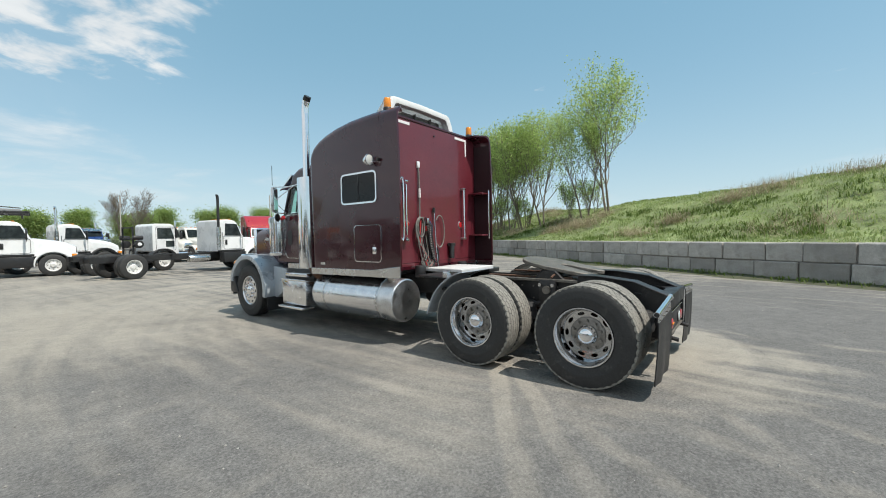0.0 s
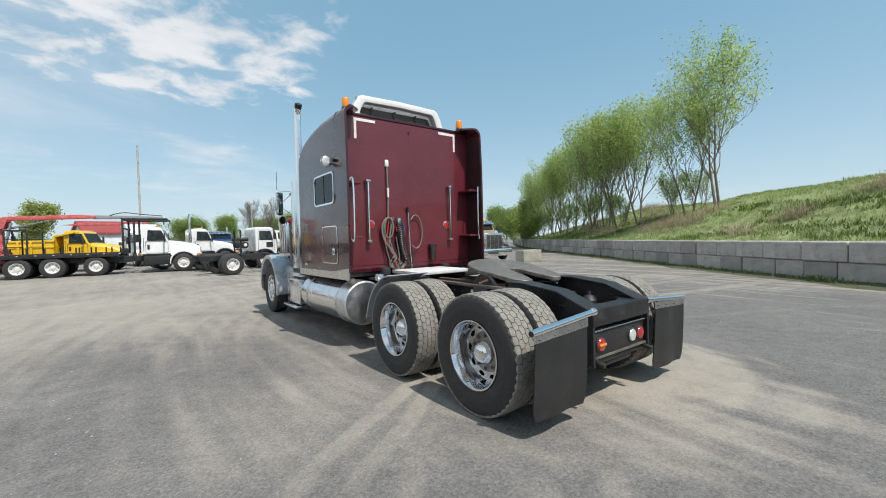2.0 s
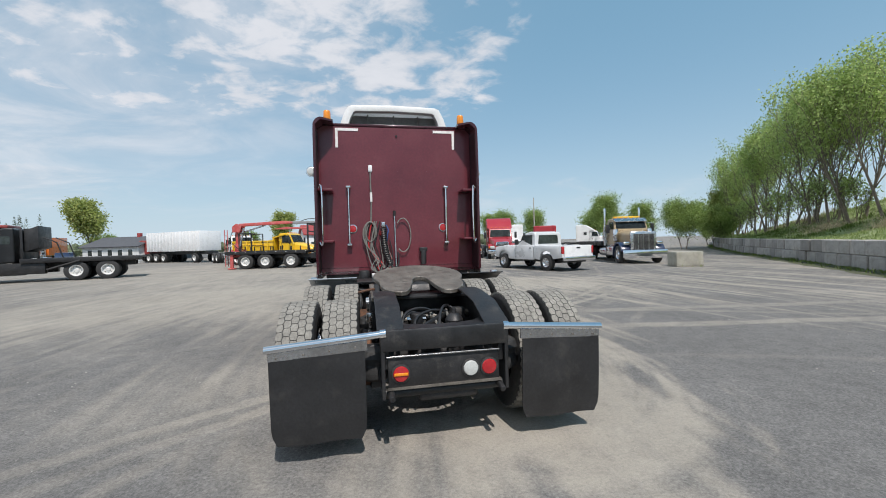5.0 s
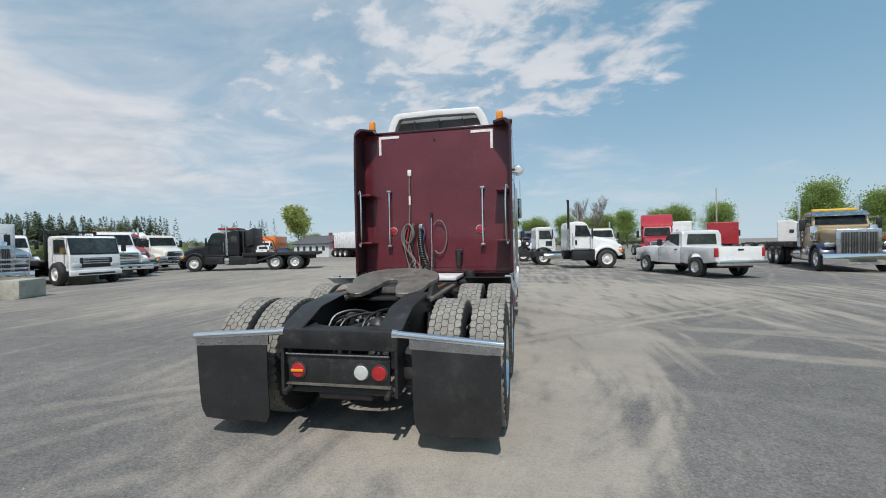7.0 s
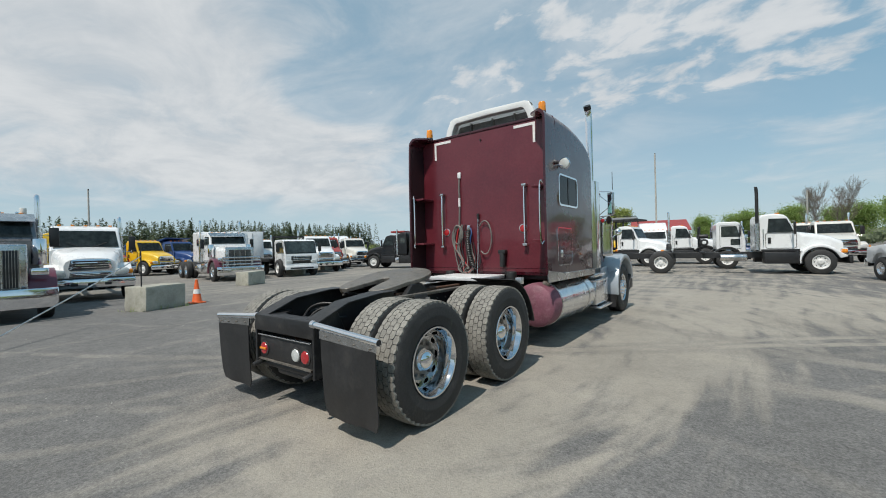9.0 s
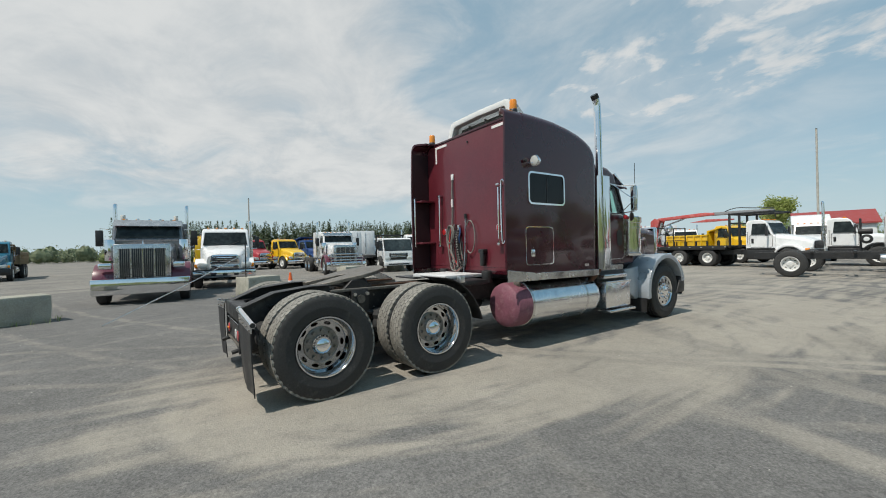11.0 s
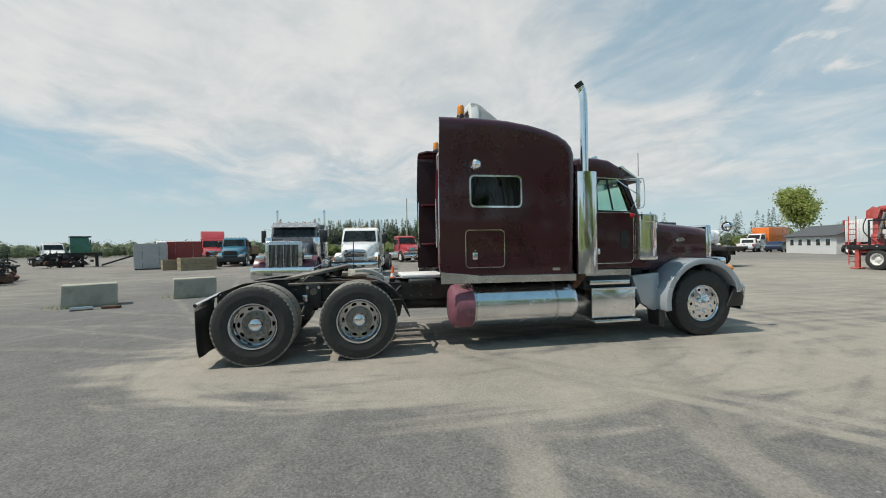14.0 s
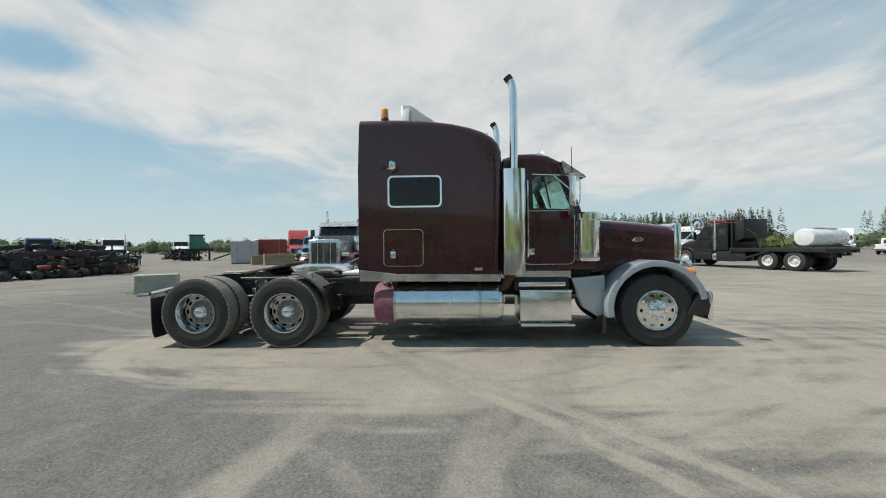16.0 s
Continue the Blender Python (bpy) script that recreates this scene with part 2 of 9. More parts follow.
DARK_GLASS = glass("dark_cab_glass", (0.16, 0.20, 0.22))
CONCRETE = shade("cast_concrete", (0.34, 0.325, 0.305), 0.85, 0, 0, 0.20, 1.6, 45, 0.35, dirt=(0.22, 0.205, 0.175), dirt_at=(0.47, 0.78), per=0.26)
MOSSY = shade("weathered_concrete_block", (0.40, 0.385, 0.325), 0.9, 0, 0, 0.24, 1.8, 45, 0.7, dirt=(0.24, 0.235, 0.17), dirt_at=(0.5, 0.8), per=0.10)
# ---- shape helpers ----
def add_box(bm, x0, x1, y0, y1, z0, z1):
    m = Matrix.Translation(((x0 + x1) / 2, (y0 + y1) / 2, (z0 + z1) / 2)) @ Matrix.Diagonal((abs(x1 - x0), abs(y1 - y0), abs(z1 - z0), 1))
    return bmesh.ops.create_cube(bm, size=1, matrix=m)["verts"]


def soften(bm, width, seg=2, angle=30):
    edges = [e for e in bm.edges if len(e.link_faces) == 2 and e.calc_face_angle(0) > radians(angle)]
    bmesh.ops.bevel(bm, geom=edges, offset=width, segments=seg, profile=0.5, affect="EDGES", clamp_overlap=True)
    return bm


def box(x0, x1, y0, y1, z0, z1, width=0.012, seg=2):
    bm = bmesh.new()
    add_box(bm, x0, x1, y0, y1, z0, z1)
    return soften(bm, width, seg) if width else bm


def add_cyl(bm, a, b, r, seg=16, r2=None, cap=True):
    a, b = Vector(a), Vector(b)
    d = b - a
    m = Matrix.Translation((a + b) / 2) @ d.to_track_quat("Z", "Y").to_matrix().to_4x4()
    bmesh.ops.create_cone(bm, cap_ends=cap, segments=seg, radius1=r, radius2=r if r2 is None else r2, depth=d.length, matrix=m)
    return bm


def cyl(a, b, r, seg=16, r2=None, width=0.0):
    bm = add_cyl(bmesh.new(), a, b, r, seg, r2)
    return soften(bm, width, 2, 50) if width else bm


def add_lathe(bm, profile, m=None, seg=32, closed=False):
    """Turns (radius, height) pairs about z, then lays them by m."""
    m = m or Matrix()
    rings = []
    for r, h in profile:
        rings.append([bm.verts.new(m @ Vector((r * math.cos(2 * math.pi * i / seg), r * math.sin(2 * math.pi * i / seg), h))) for i in range(seg)])
    pairs = list(zip(rings, rings[1:])) + ([(rings[-1], rings[0])] if closed else [])
    for p, q in pairs:
        for i in range(seg):
            j = (i + 1) % seg
            bm.faces.new((p[i], p[j], q[j], q[i]))
    if not closed:
        for ring, r in ((rings[0], profile[0][0]), (rings[-1], profile[-1][0])):
            if r > 1e-4:
                bm.faces.new(ring)
    return bm


ALONG_X = Matrix(((0, 0, 1, 0), (1, 0, 0, 0), (0, 1, 0, 0), (0, 0, 0, 1)))
ALONG_Y = Matrix(((0, 1, 0, 0), (0, 0, 1, 0), (1, 0, 0, 0), (0, 0, 0, 1)))


def add_tube(bm, pts, r, seg=8):
    pts = [Vector(p) for p in pts]
    rings, ref = [], None
    for i, p in enumerate(pts):
        d = (pts[min(i + 1, len(pts) - 1)] - pts[max(i - 1, 0)]).normalized()
        if ref is None:
            ref = d.orthogonal().normalized()
        ref = (ref - d * ref.dot(d)).normalized()
        side = d.cross(ref)
        rings.append([bm.verts.new(p + r * (math.cos(a) * ref + math.sin(a) * side)) for a in (2 * math.pi * k / seg for k in range(seg))])
    for p, q in zip(rings, rings[1:]):
        for i in range(seg):
            j = (i + 1) % seg
            bm.faces.new((p[i], p[j], q[j], q[i]))
    bm.faces.new(rings[0][::-1])
    bm.faces.new(rings[-1])
    return bm


def tube(pts, r, seg=8):
    return add_tube(bmesh.new(), pts, r, seg)


def curve(pts, n=8):
    """A smooth line through a few points."""
    pts = [Vector(p) for p in pts]
    out = []
    for i in range(len(pts) - 1):
        p0, p1, p2, p3 = pts[max(i - 1, 0)], pts[i], pts[i + 1], pts[min(i + 2, len(pts) - 1)]
        for k in range(n):
            t = k / n
            out.append(0.5 * (2 * p1 + (p2 - p0) * t + (2 * p0 - 5 * p1 + 4 * p2 - p3) * t * t + (3 * p1 - p0 - 3 * p2 + p3) * t ** 3))
    return out + [pts[-1]]


def add_prism(bm, outline, axis, v0, v1):
    """An outline of the two other coordinates (in xyz order), pulled along axis from v0 to v1."""
    def place(p, v):
        return {"x": (v, p[0], p[1]), "y": (p[0], v, p[1]), "z": (p[0], p[1], v)}[axis]
    a = [bm.verts.new(place(p, v0)) for p in outline]
    b = [bm.verts.new(place(p, v1)) for p in outline]
    n = len(outline)
    bm.faces.new(a[::-1])
    bm.faces.new(b)
    for i in range(n):
        bm.faces.new((a[i], a[(i + 1) % n], b[(i + 1) % n], b[i]))
    bmesh.ops.recalc_face_normals(bm, faces=bm.faces)
    return bm


def prism(outline, axis, v0, v1, width=0.0, seg=2, angle=30):
    bm = add_prism(bmesh.new(), outline, axis, v0, v1)
    return soften(bm, width, seg, angle) if width else bm


def round_rect(a0, a1, b0, b1, r, n=4):
    pts = []
    for ca, cb, s in ((a1 - r, b1 - r, 0), (a0 + r, b1 - r, 90), (a0 + r, b0 + r, 180), (a1 - r, b0 + r, 270)):
        for k in range(n + 1):
            g = radians(s + 90 * k / n)
            pts.append((ca + r * math.cos(g), cb + r * math.sin(g)))
    return pts


def add_frame(bm, outer, inner, axis, v0, v1):
    """A ring between two outlines with the same number of corners."""
    def place(p, v):
        return {"x": (v, p[0], p[1]), "y": (p[0], v, p[1]), "z": (p[0], p[1], v)}[axis]
    n = len(outer)
    rows = [[bm.verts.new(place(p, v)) for p in line] for line, v in ((outer, v0), (outer, v1), (inner, v1), (inner, v0))]
    for r in range(4):
        p, q = rows[r], rows[(r + 1) % 4]
        for i in range(n):
            j = (i + 1) % n
            bm.faces.new((p[i], p[j], q[j], q[i]))
    bmesh.ops.recalc_face_normals(bm, faces=bm.faces)
    return bm


def to_mesh(name, bm, material, sharp=32):
    me = bpy.data.meshes.new(name)
    bmesh.ops.recalc_face_normals(bm, faces=bm.faces)
    bm.to_mesh(me)
    bm.free()
    me.polygons.foreach_set("use_smooth", [True] * len(me.polygons))
    me.set_sharp_from_angle(angle=radians(sharp))
    if material:
        me.materials.append(material)
    return me


def part(name, bm, material, parent, label="", sharp=32):
    ob = new(name, bm if isinstance(bm, bpy.types.Mesh) else to_mesh(name, bm, material, sharp))
    ob.parent = parent
    if label:
        ob["label"] = label
    if sharp >= 40:
        # large rounded bodies keep their flat panels flat
        ob.modifiers.new("panel_normals", "WEIGHTED_NORMAL").keep_sharp = True
    return ob


def thing(name, label, category, m=None, group="", kind=""):
    ob = new(name)
    ob.empty_display_size = 0.2
    if m is not None:
        ob.matrix_world = m
    return tagged(ob, label, category, group, kind)


def solo(name, bm, material, label, category, group="", kind="", m=None, sharp=32):
    ob = new(name, bm if isinstance(bm, bpy.types.Mesh) else to_mesh(name, bm, material, sharp))
    if m is not None:
        ob.matrix_world = m
    return tagged(ob, label, category, group, kind)


def raw_mesh(name, verts, faces, material, smooth=False):
    me = bpy.data.meshes.new(name)
    me.from_pydata(verts, [], faces)
    if smooth:
        me.polygons.foreach_set("use_smooth", [True] * len(me.polygons))
    me.materials.append(material)
    me.update()
    return me


def quads_mesh(name, corners, material):
    """Loose quads from an array (n, 4, 3)."""
    n = len(corners)
    me = bpy.data.meshes.new(name)
    me.vertices.add(4 * n)
    me.vertices.foreach_set("co", np.asarray(corners, np.float32).ravel())
    me.loops.add(4 * n)
    me.loops.foreach_set("vertex_index", np.arange(4 * n, dtype=np.int32))
    me.polygons.add(n)
    me.polygons.foreach_set("loop_start", np.arange(0, 4 * n, 4, dtype=np.int32))
    me.materials.append(material)
    me.update(calc_edges=True)
    return me
# ---- ground ----
def ground_material():
    m = bpy.data.materials.new("worn_asphalt_and_gravel")
    m.use_nodes = True
    nt = m.node_tree
    N, K = nt.nodes.new, nt.links.new
    b = nt.nodes["Principled BSDF"]
    co = N("ShaderNodeTexCoord").outputs["Object"]

    def mapped(v, loc=(0, 0, 0), rot=0, scale=(1, 1, 1)):
        mp = N("ShaderNodeMapping")
        mp.inputs["Location"].default_value, mp.inputs["Rotation"].default_value, mp.inputs["Scale"].default_value = loc, (0, 0, radians(rot)), scale
        K(v, mp.inputs[0])
        return mp.outputs[0]

    def tex(v, s, detail=5, rgh=0.6, warp=0.0):
        n = N("ShaderNodeTexNoise")
        n.inputs["Scale"].default_value, n.inputs["Detail"].default_value = s, detail
        n.inputs["Roughness"].default_value, n.inputs["Distortion"].default_value = rgh, warp
        K(v, n.inputs["Vector"])
        return n.outputs["Fac"]

    def ranged(v, a, b_, c=0.0, d=1.0, smooth=True):
        r = N("ShaderNodeMapRange")
        if smooth:
            r.interpolation_type = "SMOOTHSTEP"
        for key, val in zip(("From Min", "From Max", "To Min", "To Max"), (a, b_, c, d)):
            r.inputs[key].default_value = val
        K(v, r.inputs["Value"])
        return r.outputs["Result"]

    def op(kind, a, b_):
        q = N("ShaderNodeMath")
        q.operation = kind
        for i, v in enumerate((a, b_)):
            if isinstance(v, (int, float)):
                q.inputs[i].default_value = v
            else:
                K(v, q.inputs[i])
        return q.outputs[0]

    def turned(cx, cy, k):
        """Distance from a centre, and the bearing wound round a cylinder: tyre tracks that bend round a parked vehicle, with no seam."""
        sep = N("ShaderNodeSeparateXYZ")
        K(mapped(co, (-cx, -cy, 0)), sep.inputs[0])
        d = op("SQRT", op("ADD", op("MULTIPLY", sep.outputs[0], sep.outputs[0]), op("MULTIPLY", sep.outputs[1], sep.outputs[1])), 0)
        safe = op("MAXIMUM", d, 0.5)
        c = N("ShaderNodeCombineXYZ")
        K(d, c.inputs[0])
        K(op("MULTIPLY", op("DIVIDE", sep.outputs[0], safe), k), c.inputs[1])
        K(op("MULTIPLY", op("DIVIDE", sep.outputs[1], safe), k), c.inputs[2])
        return c.outputs[0], d

    def spot(cx, cy, far, close):
        d = N("ShaderNodeVectorMath")
        d.operation = "DISTANCE"
        d.inputs[1].default_value = (cx, cy, 0)
        K(co, d.inputs[0])
        return ranged(d.outputs["Value"], far, close)

    def band(cx, cy, r, w, wob, strength):
        """One tyre's pale track along a wide circle."""
        _, d = turned(cx, cy, 1)
        off = op("ABSOLUTE", op("ADD", op("SUBTRACT", d, r), op("MULTIPLY", op("SUBTRACT", wob, 0.5), 0.5)), 0)
        return op("MULTIPLY", ranged(off, w, w * 0.35), strength)

    ring2, _ = turned(12.0, 20.0, 1.6)
    t2 = tex(ring2, 2.0, 5, 0.55, 0.15)
    t3 = tex(mapped(co, rot=32, scale=(1, 0.09, 1)), 1.9, 5, 0.55, 0.2)
    bend = tex(co, 0.16, 2, 0.5)
    sway = N("ShaderNodeCombineXYZ")
    split = N("ShaderNodeSeparateXYZ")
    K(co, split.inputs[0])
    K(op("ADD", split.outputs[0], op("MULTIPLY", bend, 1.2)), sway.inputs[0])
    K(op("MULTIPLY", split.outputs[1], 0.09), sway.inputs[1])
    broad = tex(co, 0.12, 4, 0.55)
    patch = tex(co, 0.55, 7, 0.66, 0.4)
    mottle = tex(co, 5.0, 5, 0.7)
    grit = tex(co, 42.0, 4, 0.75)
    grain = tex(co, 150.0, 3, 0.75)

    def pebbles(s):
        v = N("ShaderNodeTexVoronoi")
        v.inputs["Scale"].default_value = s
        K(co, v.inputs["Vector"])
        q = N("ShaderNodeSeparateXYZ")
        K(v.outputs["Color"], q.inputs[0])
        return q.outputs[0]

    stones = op("ADD", op("MULTIPLY", pebbles(60.0), 0.6), op("MULTIPLY", pebbles(110.0), 0.4))
    wob = tex(co, 0.7, 3, 0.5)
    worn = ranged(tex(co, 2.2, 5, 0.65), 0.30, 0.62)
    # the pale lane along the tractor's flank, past its nose and behind its tail
    off = op("MAXIMUM", op("SUBTRACT", op("ABSOLUTE", op("SUBTRACT", split.outputs[1], 2.5), 0), 4.5), 0)
    side_on = op("SUBTRACT", split.outputs[0], 1.9)
    flank = op("SQRT", op("ADD", op("MULTIPLY", off, off), op("MULTIPLY", side_on, side_on)), 0)
    lane = op("MULTIPLY", ranged(flank, 2.2, 0.4), 0.15)
    for cx, cy, far, close, k in ((4.6, 9.0, 5.0, 1.5, 0.17), (1.3, -0.3, 1.9, 0.4, 0.20), (2.4, 2.3, 2.2, 0.5, 0.12), (-3.0, 15.0, 12.0, 3.0, 0.10), (-5.5, 8.0, 7.0, 2.0, 0.10), (-12.0, 26.0, 16.0, 4.0, 0.10)):
        lane = op("ADD", lane, op("MULTIPLY", spot(cx, cy, far, close), k))
    for cx, cy, far, close, k in ((-11.0, -3.0, 9.0, 3.0, 0.10), (-4.5, -4.5, 5.5, 1.5, 0.11), (4.0, -7.5, 5.0, 1.5, 0.05), (9.5, 15.5, 6.0, 3.0, 0.10), (5.6, -2.4, 6.4, 2.2, 0.16), (8.0, 5.0, 4.5, 1.0, 0.05), (4.5, 0.9, 2.6, 0.7, 0.22), (-3.3, -2.5, 3.4, 1.0, 0.17), (-4.8, 3.5, 3.8, 1.0, 0.12), (-7.5, -1.0, 5.5, 2.0, 0.10), (-0.5, -5.5, 5.0, 1.5, 0.18), (3.2, -1.9, 2.8, 0.8, 0.27), (4.8, 3.0, 2.2, 0.6, 0.12), (0.3, -4.0, 2.8, 0.8, 0.15)):
        lane = op("SUBTRACT", lane, op("MULTIPLY", spot(cx, cy, far, close), k))
    # narrow wheel streaks: loops round the tractor, and lines along it
    sx, sy = op("SUBTRACT", split.outputs[0], 0.8), op("MULTIPLY", op("SUBTRACT", split.outputs[1], 2.5), 0.55)
    loop = op("SQRT", op("ADD", op("MULTIPLY", sx, sx), op("MULTIPLY", sy, sy)), 0)
    safe = op("MAXIMUM", loop, 0.5)
    wound = N("ShaderNodeCombineXYZ")
    K(op("ADD", loop, op("MULTIPLY", bend, 0.6)), wound.inputs[0])
    K(op("MULTIPLY", op("DIVIDE", sx, safe), 0.35), wound.inputs[1])
    K(op("MULTIPLY", op("DIVIDE", sy, safe), 0.35), wound.inputs[2])
    streak = op("ADD", op("MULTIPLY", tex(wound.outputs[0], 4.4, 3, 0.50, 0.05), 0.68), op("MULTIPLY", tex(sway.outputs[0], 3.8, 3, 0.50, 0.05), 0.67))
    # the streaks stand out on the driven flank and fade on the other
    amp = ranged(split.outputs[0], -2.5, 3.0, 0.42, 1.25)
    marked = op("ADD", 0.675, op("MULTIPLY", op("SUBTRACT", streak, 0.675), amp))
    dust = op("ADD", marked, op("ADD", op("MULTIPLY", t3, 0.06), op("MULTIPLY", t2, 0.18)))
    dust = op("ADD", op("ADD", dust, op("ADD", op("MULTIPLY", broad, 0.20), op("MULTIPLY", patch, 0.06))), lane)
    dust = op("MULTIPLY", ranged(dust, 0.79, 1.15), 0.88)

    def stripe(ax, ay, bx, by, w, strength):
        """One tyre's pale track along a straight line."""
        length = math.hypot(bx - ax, by - ay)
        nx, ny = -(by - ay) / length, (bx - ax) / length
        d = op("ADD", op("MULTIPLY", split.outputs[0], nx), op("MULTIPLY", split.outputs[1], ny))
        d = op("ABSOLUTE", op("ADD", op("SUBTRACT", d, nx * ax + ny * ay), op("MULTIPLY", op("SUBTRACT", wob, 0.5), 0.35)), 0)
        return op("MULTIPLY", op("MULTIPLY", ranged(d, w, w * 0.4), strength), spot(ax, ay, 9.0, 4.0))

    tracks = band(30.0, -22.5, 37.1, 0.13, wob, 0.6)
    for args in ((30.0, -22.5, 38.9, 0.13, wob, 0.6), (-22.0, 31.5, 37.0, 0.13, wob, 0.7), (-22.0, 31.5, 38.8, 0.13, wob, 0.65), (18.0, -9.5, 19.5, 0.13, wob, 0.55), (18.0, -9.5, 21.3, 0.13, wob, 0.55), (-1.0, -14.0, 17.3, 0.13, wob, 0.35), (-1.0, -14.0, 15.4, 0.13, wob, 0.3), (3.0, 1.5, 9.3, 0.13, wob, 0.45), (3.0, 1.5, 7.5, 0.13, wob, 0.4)):
        tracks = op("MAXIMUM", tracks, band(*args))
    fresh, churned = None, None
    for args in ((2.49, 3.71, 4.64, 5.27, 0.14, 0.82), (2.69, 4.11, 4.20, 5.42, 0.13, 0.78), (3.2, 4.6, 5.2, 3.6, 0.12, 0.45), (9.0, 1.5, 16.6, 0.0, 0.25, 0.6), (9.0, 3.2, 16.6, 2.0, 0.25, 0.5)):
        mark = stripe(*args)
        fresh = mark if fresh is None else op("MAXIMUM", fresh, mark)
        wide = stripe(args[0], args[1], args[2], args[3], args[4] * 2.6, 0.30)
        churned = wide if churned is None else op("MAXIMUM", churned, wide)
    tracks = op("MULTIPLY", tracks, op("MULTIPLY", worn, 0.55))
    dust = op("MAXIMUM", dust, tracks)
    dust = op("MAXIMUM", op("MULTIPLY", dust, op("SUBTRACT", 1.0, churned)), op("MULTIPLY", fresh, ranged(worn, 0.0, 1.0, 0.55, 1.0)))
    dust = op("MULTIPLY", dust, op("MULTIPLY", ranged(grit, 0.22, 0.58, 0.66, 1.0), ranged(mottle, 0.25, 0.60, 0.80, 1.0)))
    tar = N("ShaderNodeMixRGB")
    tar.inputs["Color1"].default_value, tar.inputs["Color2"].default_value = (0.108, 0.106, 0.104, 1), (0.215, 0.21, 0.20, 1)
    K(op("ADD", op("MULTIPLY", ranged(grit, 0.33, 0.68), 0.65), op("MULTIPLY", ranged(mottle, 0.3, 0.7), 0.35)), tar.inputs["Fac"])
    mx = N("ShaderNodeMixRGB")
    mx.inputs["Color2"].default_value = (0.375, 0.343, 0.290, 1)
    K(dust, mx.inputs["Fac"])
    K(tar.outputs[0], mx.inputs["Color1"])
    fine = N("ShaderNodeVectorMath")
    fine.operation = "SCALE"
    K(mx.outputs[0], fine.inputs[0])
    loose = op("SUBTRACT", 1.15, dust)
    speck = op("ADD", 1.0, op("MULTIPLY", op("MULTIPLY", op("SUBTRACT", stones, 0.5), 0.50), loose))
    K(op("MULTIPLY", op("MULTIPLY", ranged(grain, 0.3, 0.7, 0.84, 1.16, False), speck), ranged(patch, 0.3, 0.7, 0.88, 1.12, False)), fine.inputs["Scale"])
    K(fine.outputs[0], b.inputs["Base Color"])
    b.inputs["Roughness"].default_value = 0.93
    b.inputs["Specular IOR Level"].default_value = 0.25
    bp = N("ShaderNodeBump")
    bp.inputs["Strength"].default_value, bp.inputs["Distance"].default_value = 0.55, 0.02
    K(op("ADD", op("ADD", op("MULTIPLY", grit, 0.7), op("MULTIPLY", stones, 0.35)), op("ADD", op("MULTIPLY", grain, 0.25), op("MULTIPLY", streak, 0.6))), bp.inputs["Height"])
    K(bp.outputs[0], b.inputs["Normal"])
    return m


GROUND = ground_material()


def lay_ground():
    verts, faces = [], []
    steps = [-2500, -900, -400, -200, -110, -60, -30, -16, -8, 0, 8, 16, 30, 60, 110, 200, 400, 900, 2500]
    n = len(steps)
    for y in steps:
        for x in steps:
            verts.append((x, y, 0.0))
    for j in range(n - 1):
        for i in range(n - 1):
            a = j * n + i
            faces.append((a, a + 1, a + n + 1, a + n))
    ob = new("ground", raw_mesh("ground", verts, faces, GROUND))
    tagged(ob, "worn grey asphalt and gravel yard with pale dusty tyre tracks", "ground", kind="structure")


lay_ground()


def stone_material():
    m = bpy.data.materials.new("loose_gravel")
    m.use_nodes = True
    nt = m.node_tree
    b = nt.nodes["Principled BSDF"]
    geo, ramp = nt.nodes.new("ShaderNodeNewGeometry"), nt.nodes.new("ShaderNodeValToRGB")
    ramp.color_ramp.elements[0].color, ramp.color_ramp.elements[1].color = (0.20, 0.195, 0.185, 1), (0.40, 0.385, 0.355, 1)
    mid = ramp.color_ramp.elements.new(0.6)
    mid.color = (0.22, 0.21, 0.19, 1)
    nt.links.new(geo.outputs["Random Per Island"], ramp.inputs["Fac"])
    nt.links.new(ramp.outputs["Color"], b.inputs["Base Color"])
    b.inputs["Roughness"].default_value = 0.9
    return m


STONE = stone_material()


def gravel():
    """Loose stones lying on the yard along the open ground round the tractor."""
    rng = np.random.default_rng(3)
    n = 9000
    ang = rng.uniform(0, 2 * math.pi, n)
    rad = 3.2 + 6.5 * rng.random(n) ** 0.8
    c = np.stack([1.0 + rad * np.cos(ang), 0.5 + rad * np.sin(ang)], 1)
    size = 0.003 + 0.010 * rng.random(n) ** 3.5
    base = np.array([(1, 0, 0), (0, 1, 0), (-1, 0, 0), (0, -1, 0), (0, 0, 0.8), (0, 0, -0.5)], float)
    tri = np.array([(0, 1, 4), (1, 2, 4), (2, 3, 4), (3, 0, 4), (1, 0, 5), (2, 1, 5), (3, 2, 5), (0, 3, 5)])
    v = base[None] * size[:, None, None] * rng.uniform(0.6, 1.3, (n, 6, 3))
    spin = rng.uniform(0, 6.28, n)
    cs, sn = np.cos(spin)[:, None], np.sin(spin)[:, None]
    v = np.stack([v[..., 0] * cs - v[..., 1] * sn + c[:, :1], v[..., 0] * sn + v[..., 1] * cs + c[:, 1:], v[..., 2] + 0.25 * size[:, None]], -1)
    faces = (tri[None] + 6 * np.arange(n)[:, None, None]).reshape(-1, 3)
    me = raw_mesh("gravel", v.reshape(-1, 3).tolist(), faces.tolist(), STONE)
    tagged(new("gravel", me), "scattered loose grey gravel on the yard", "gravel", kind="stuff")


gravel()
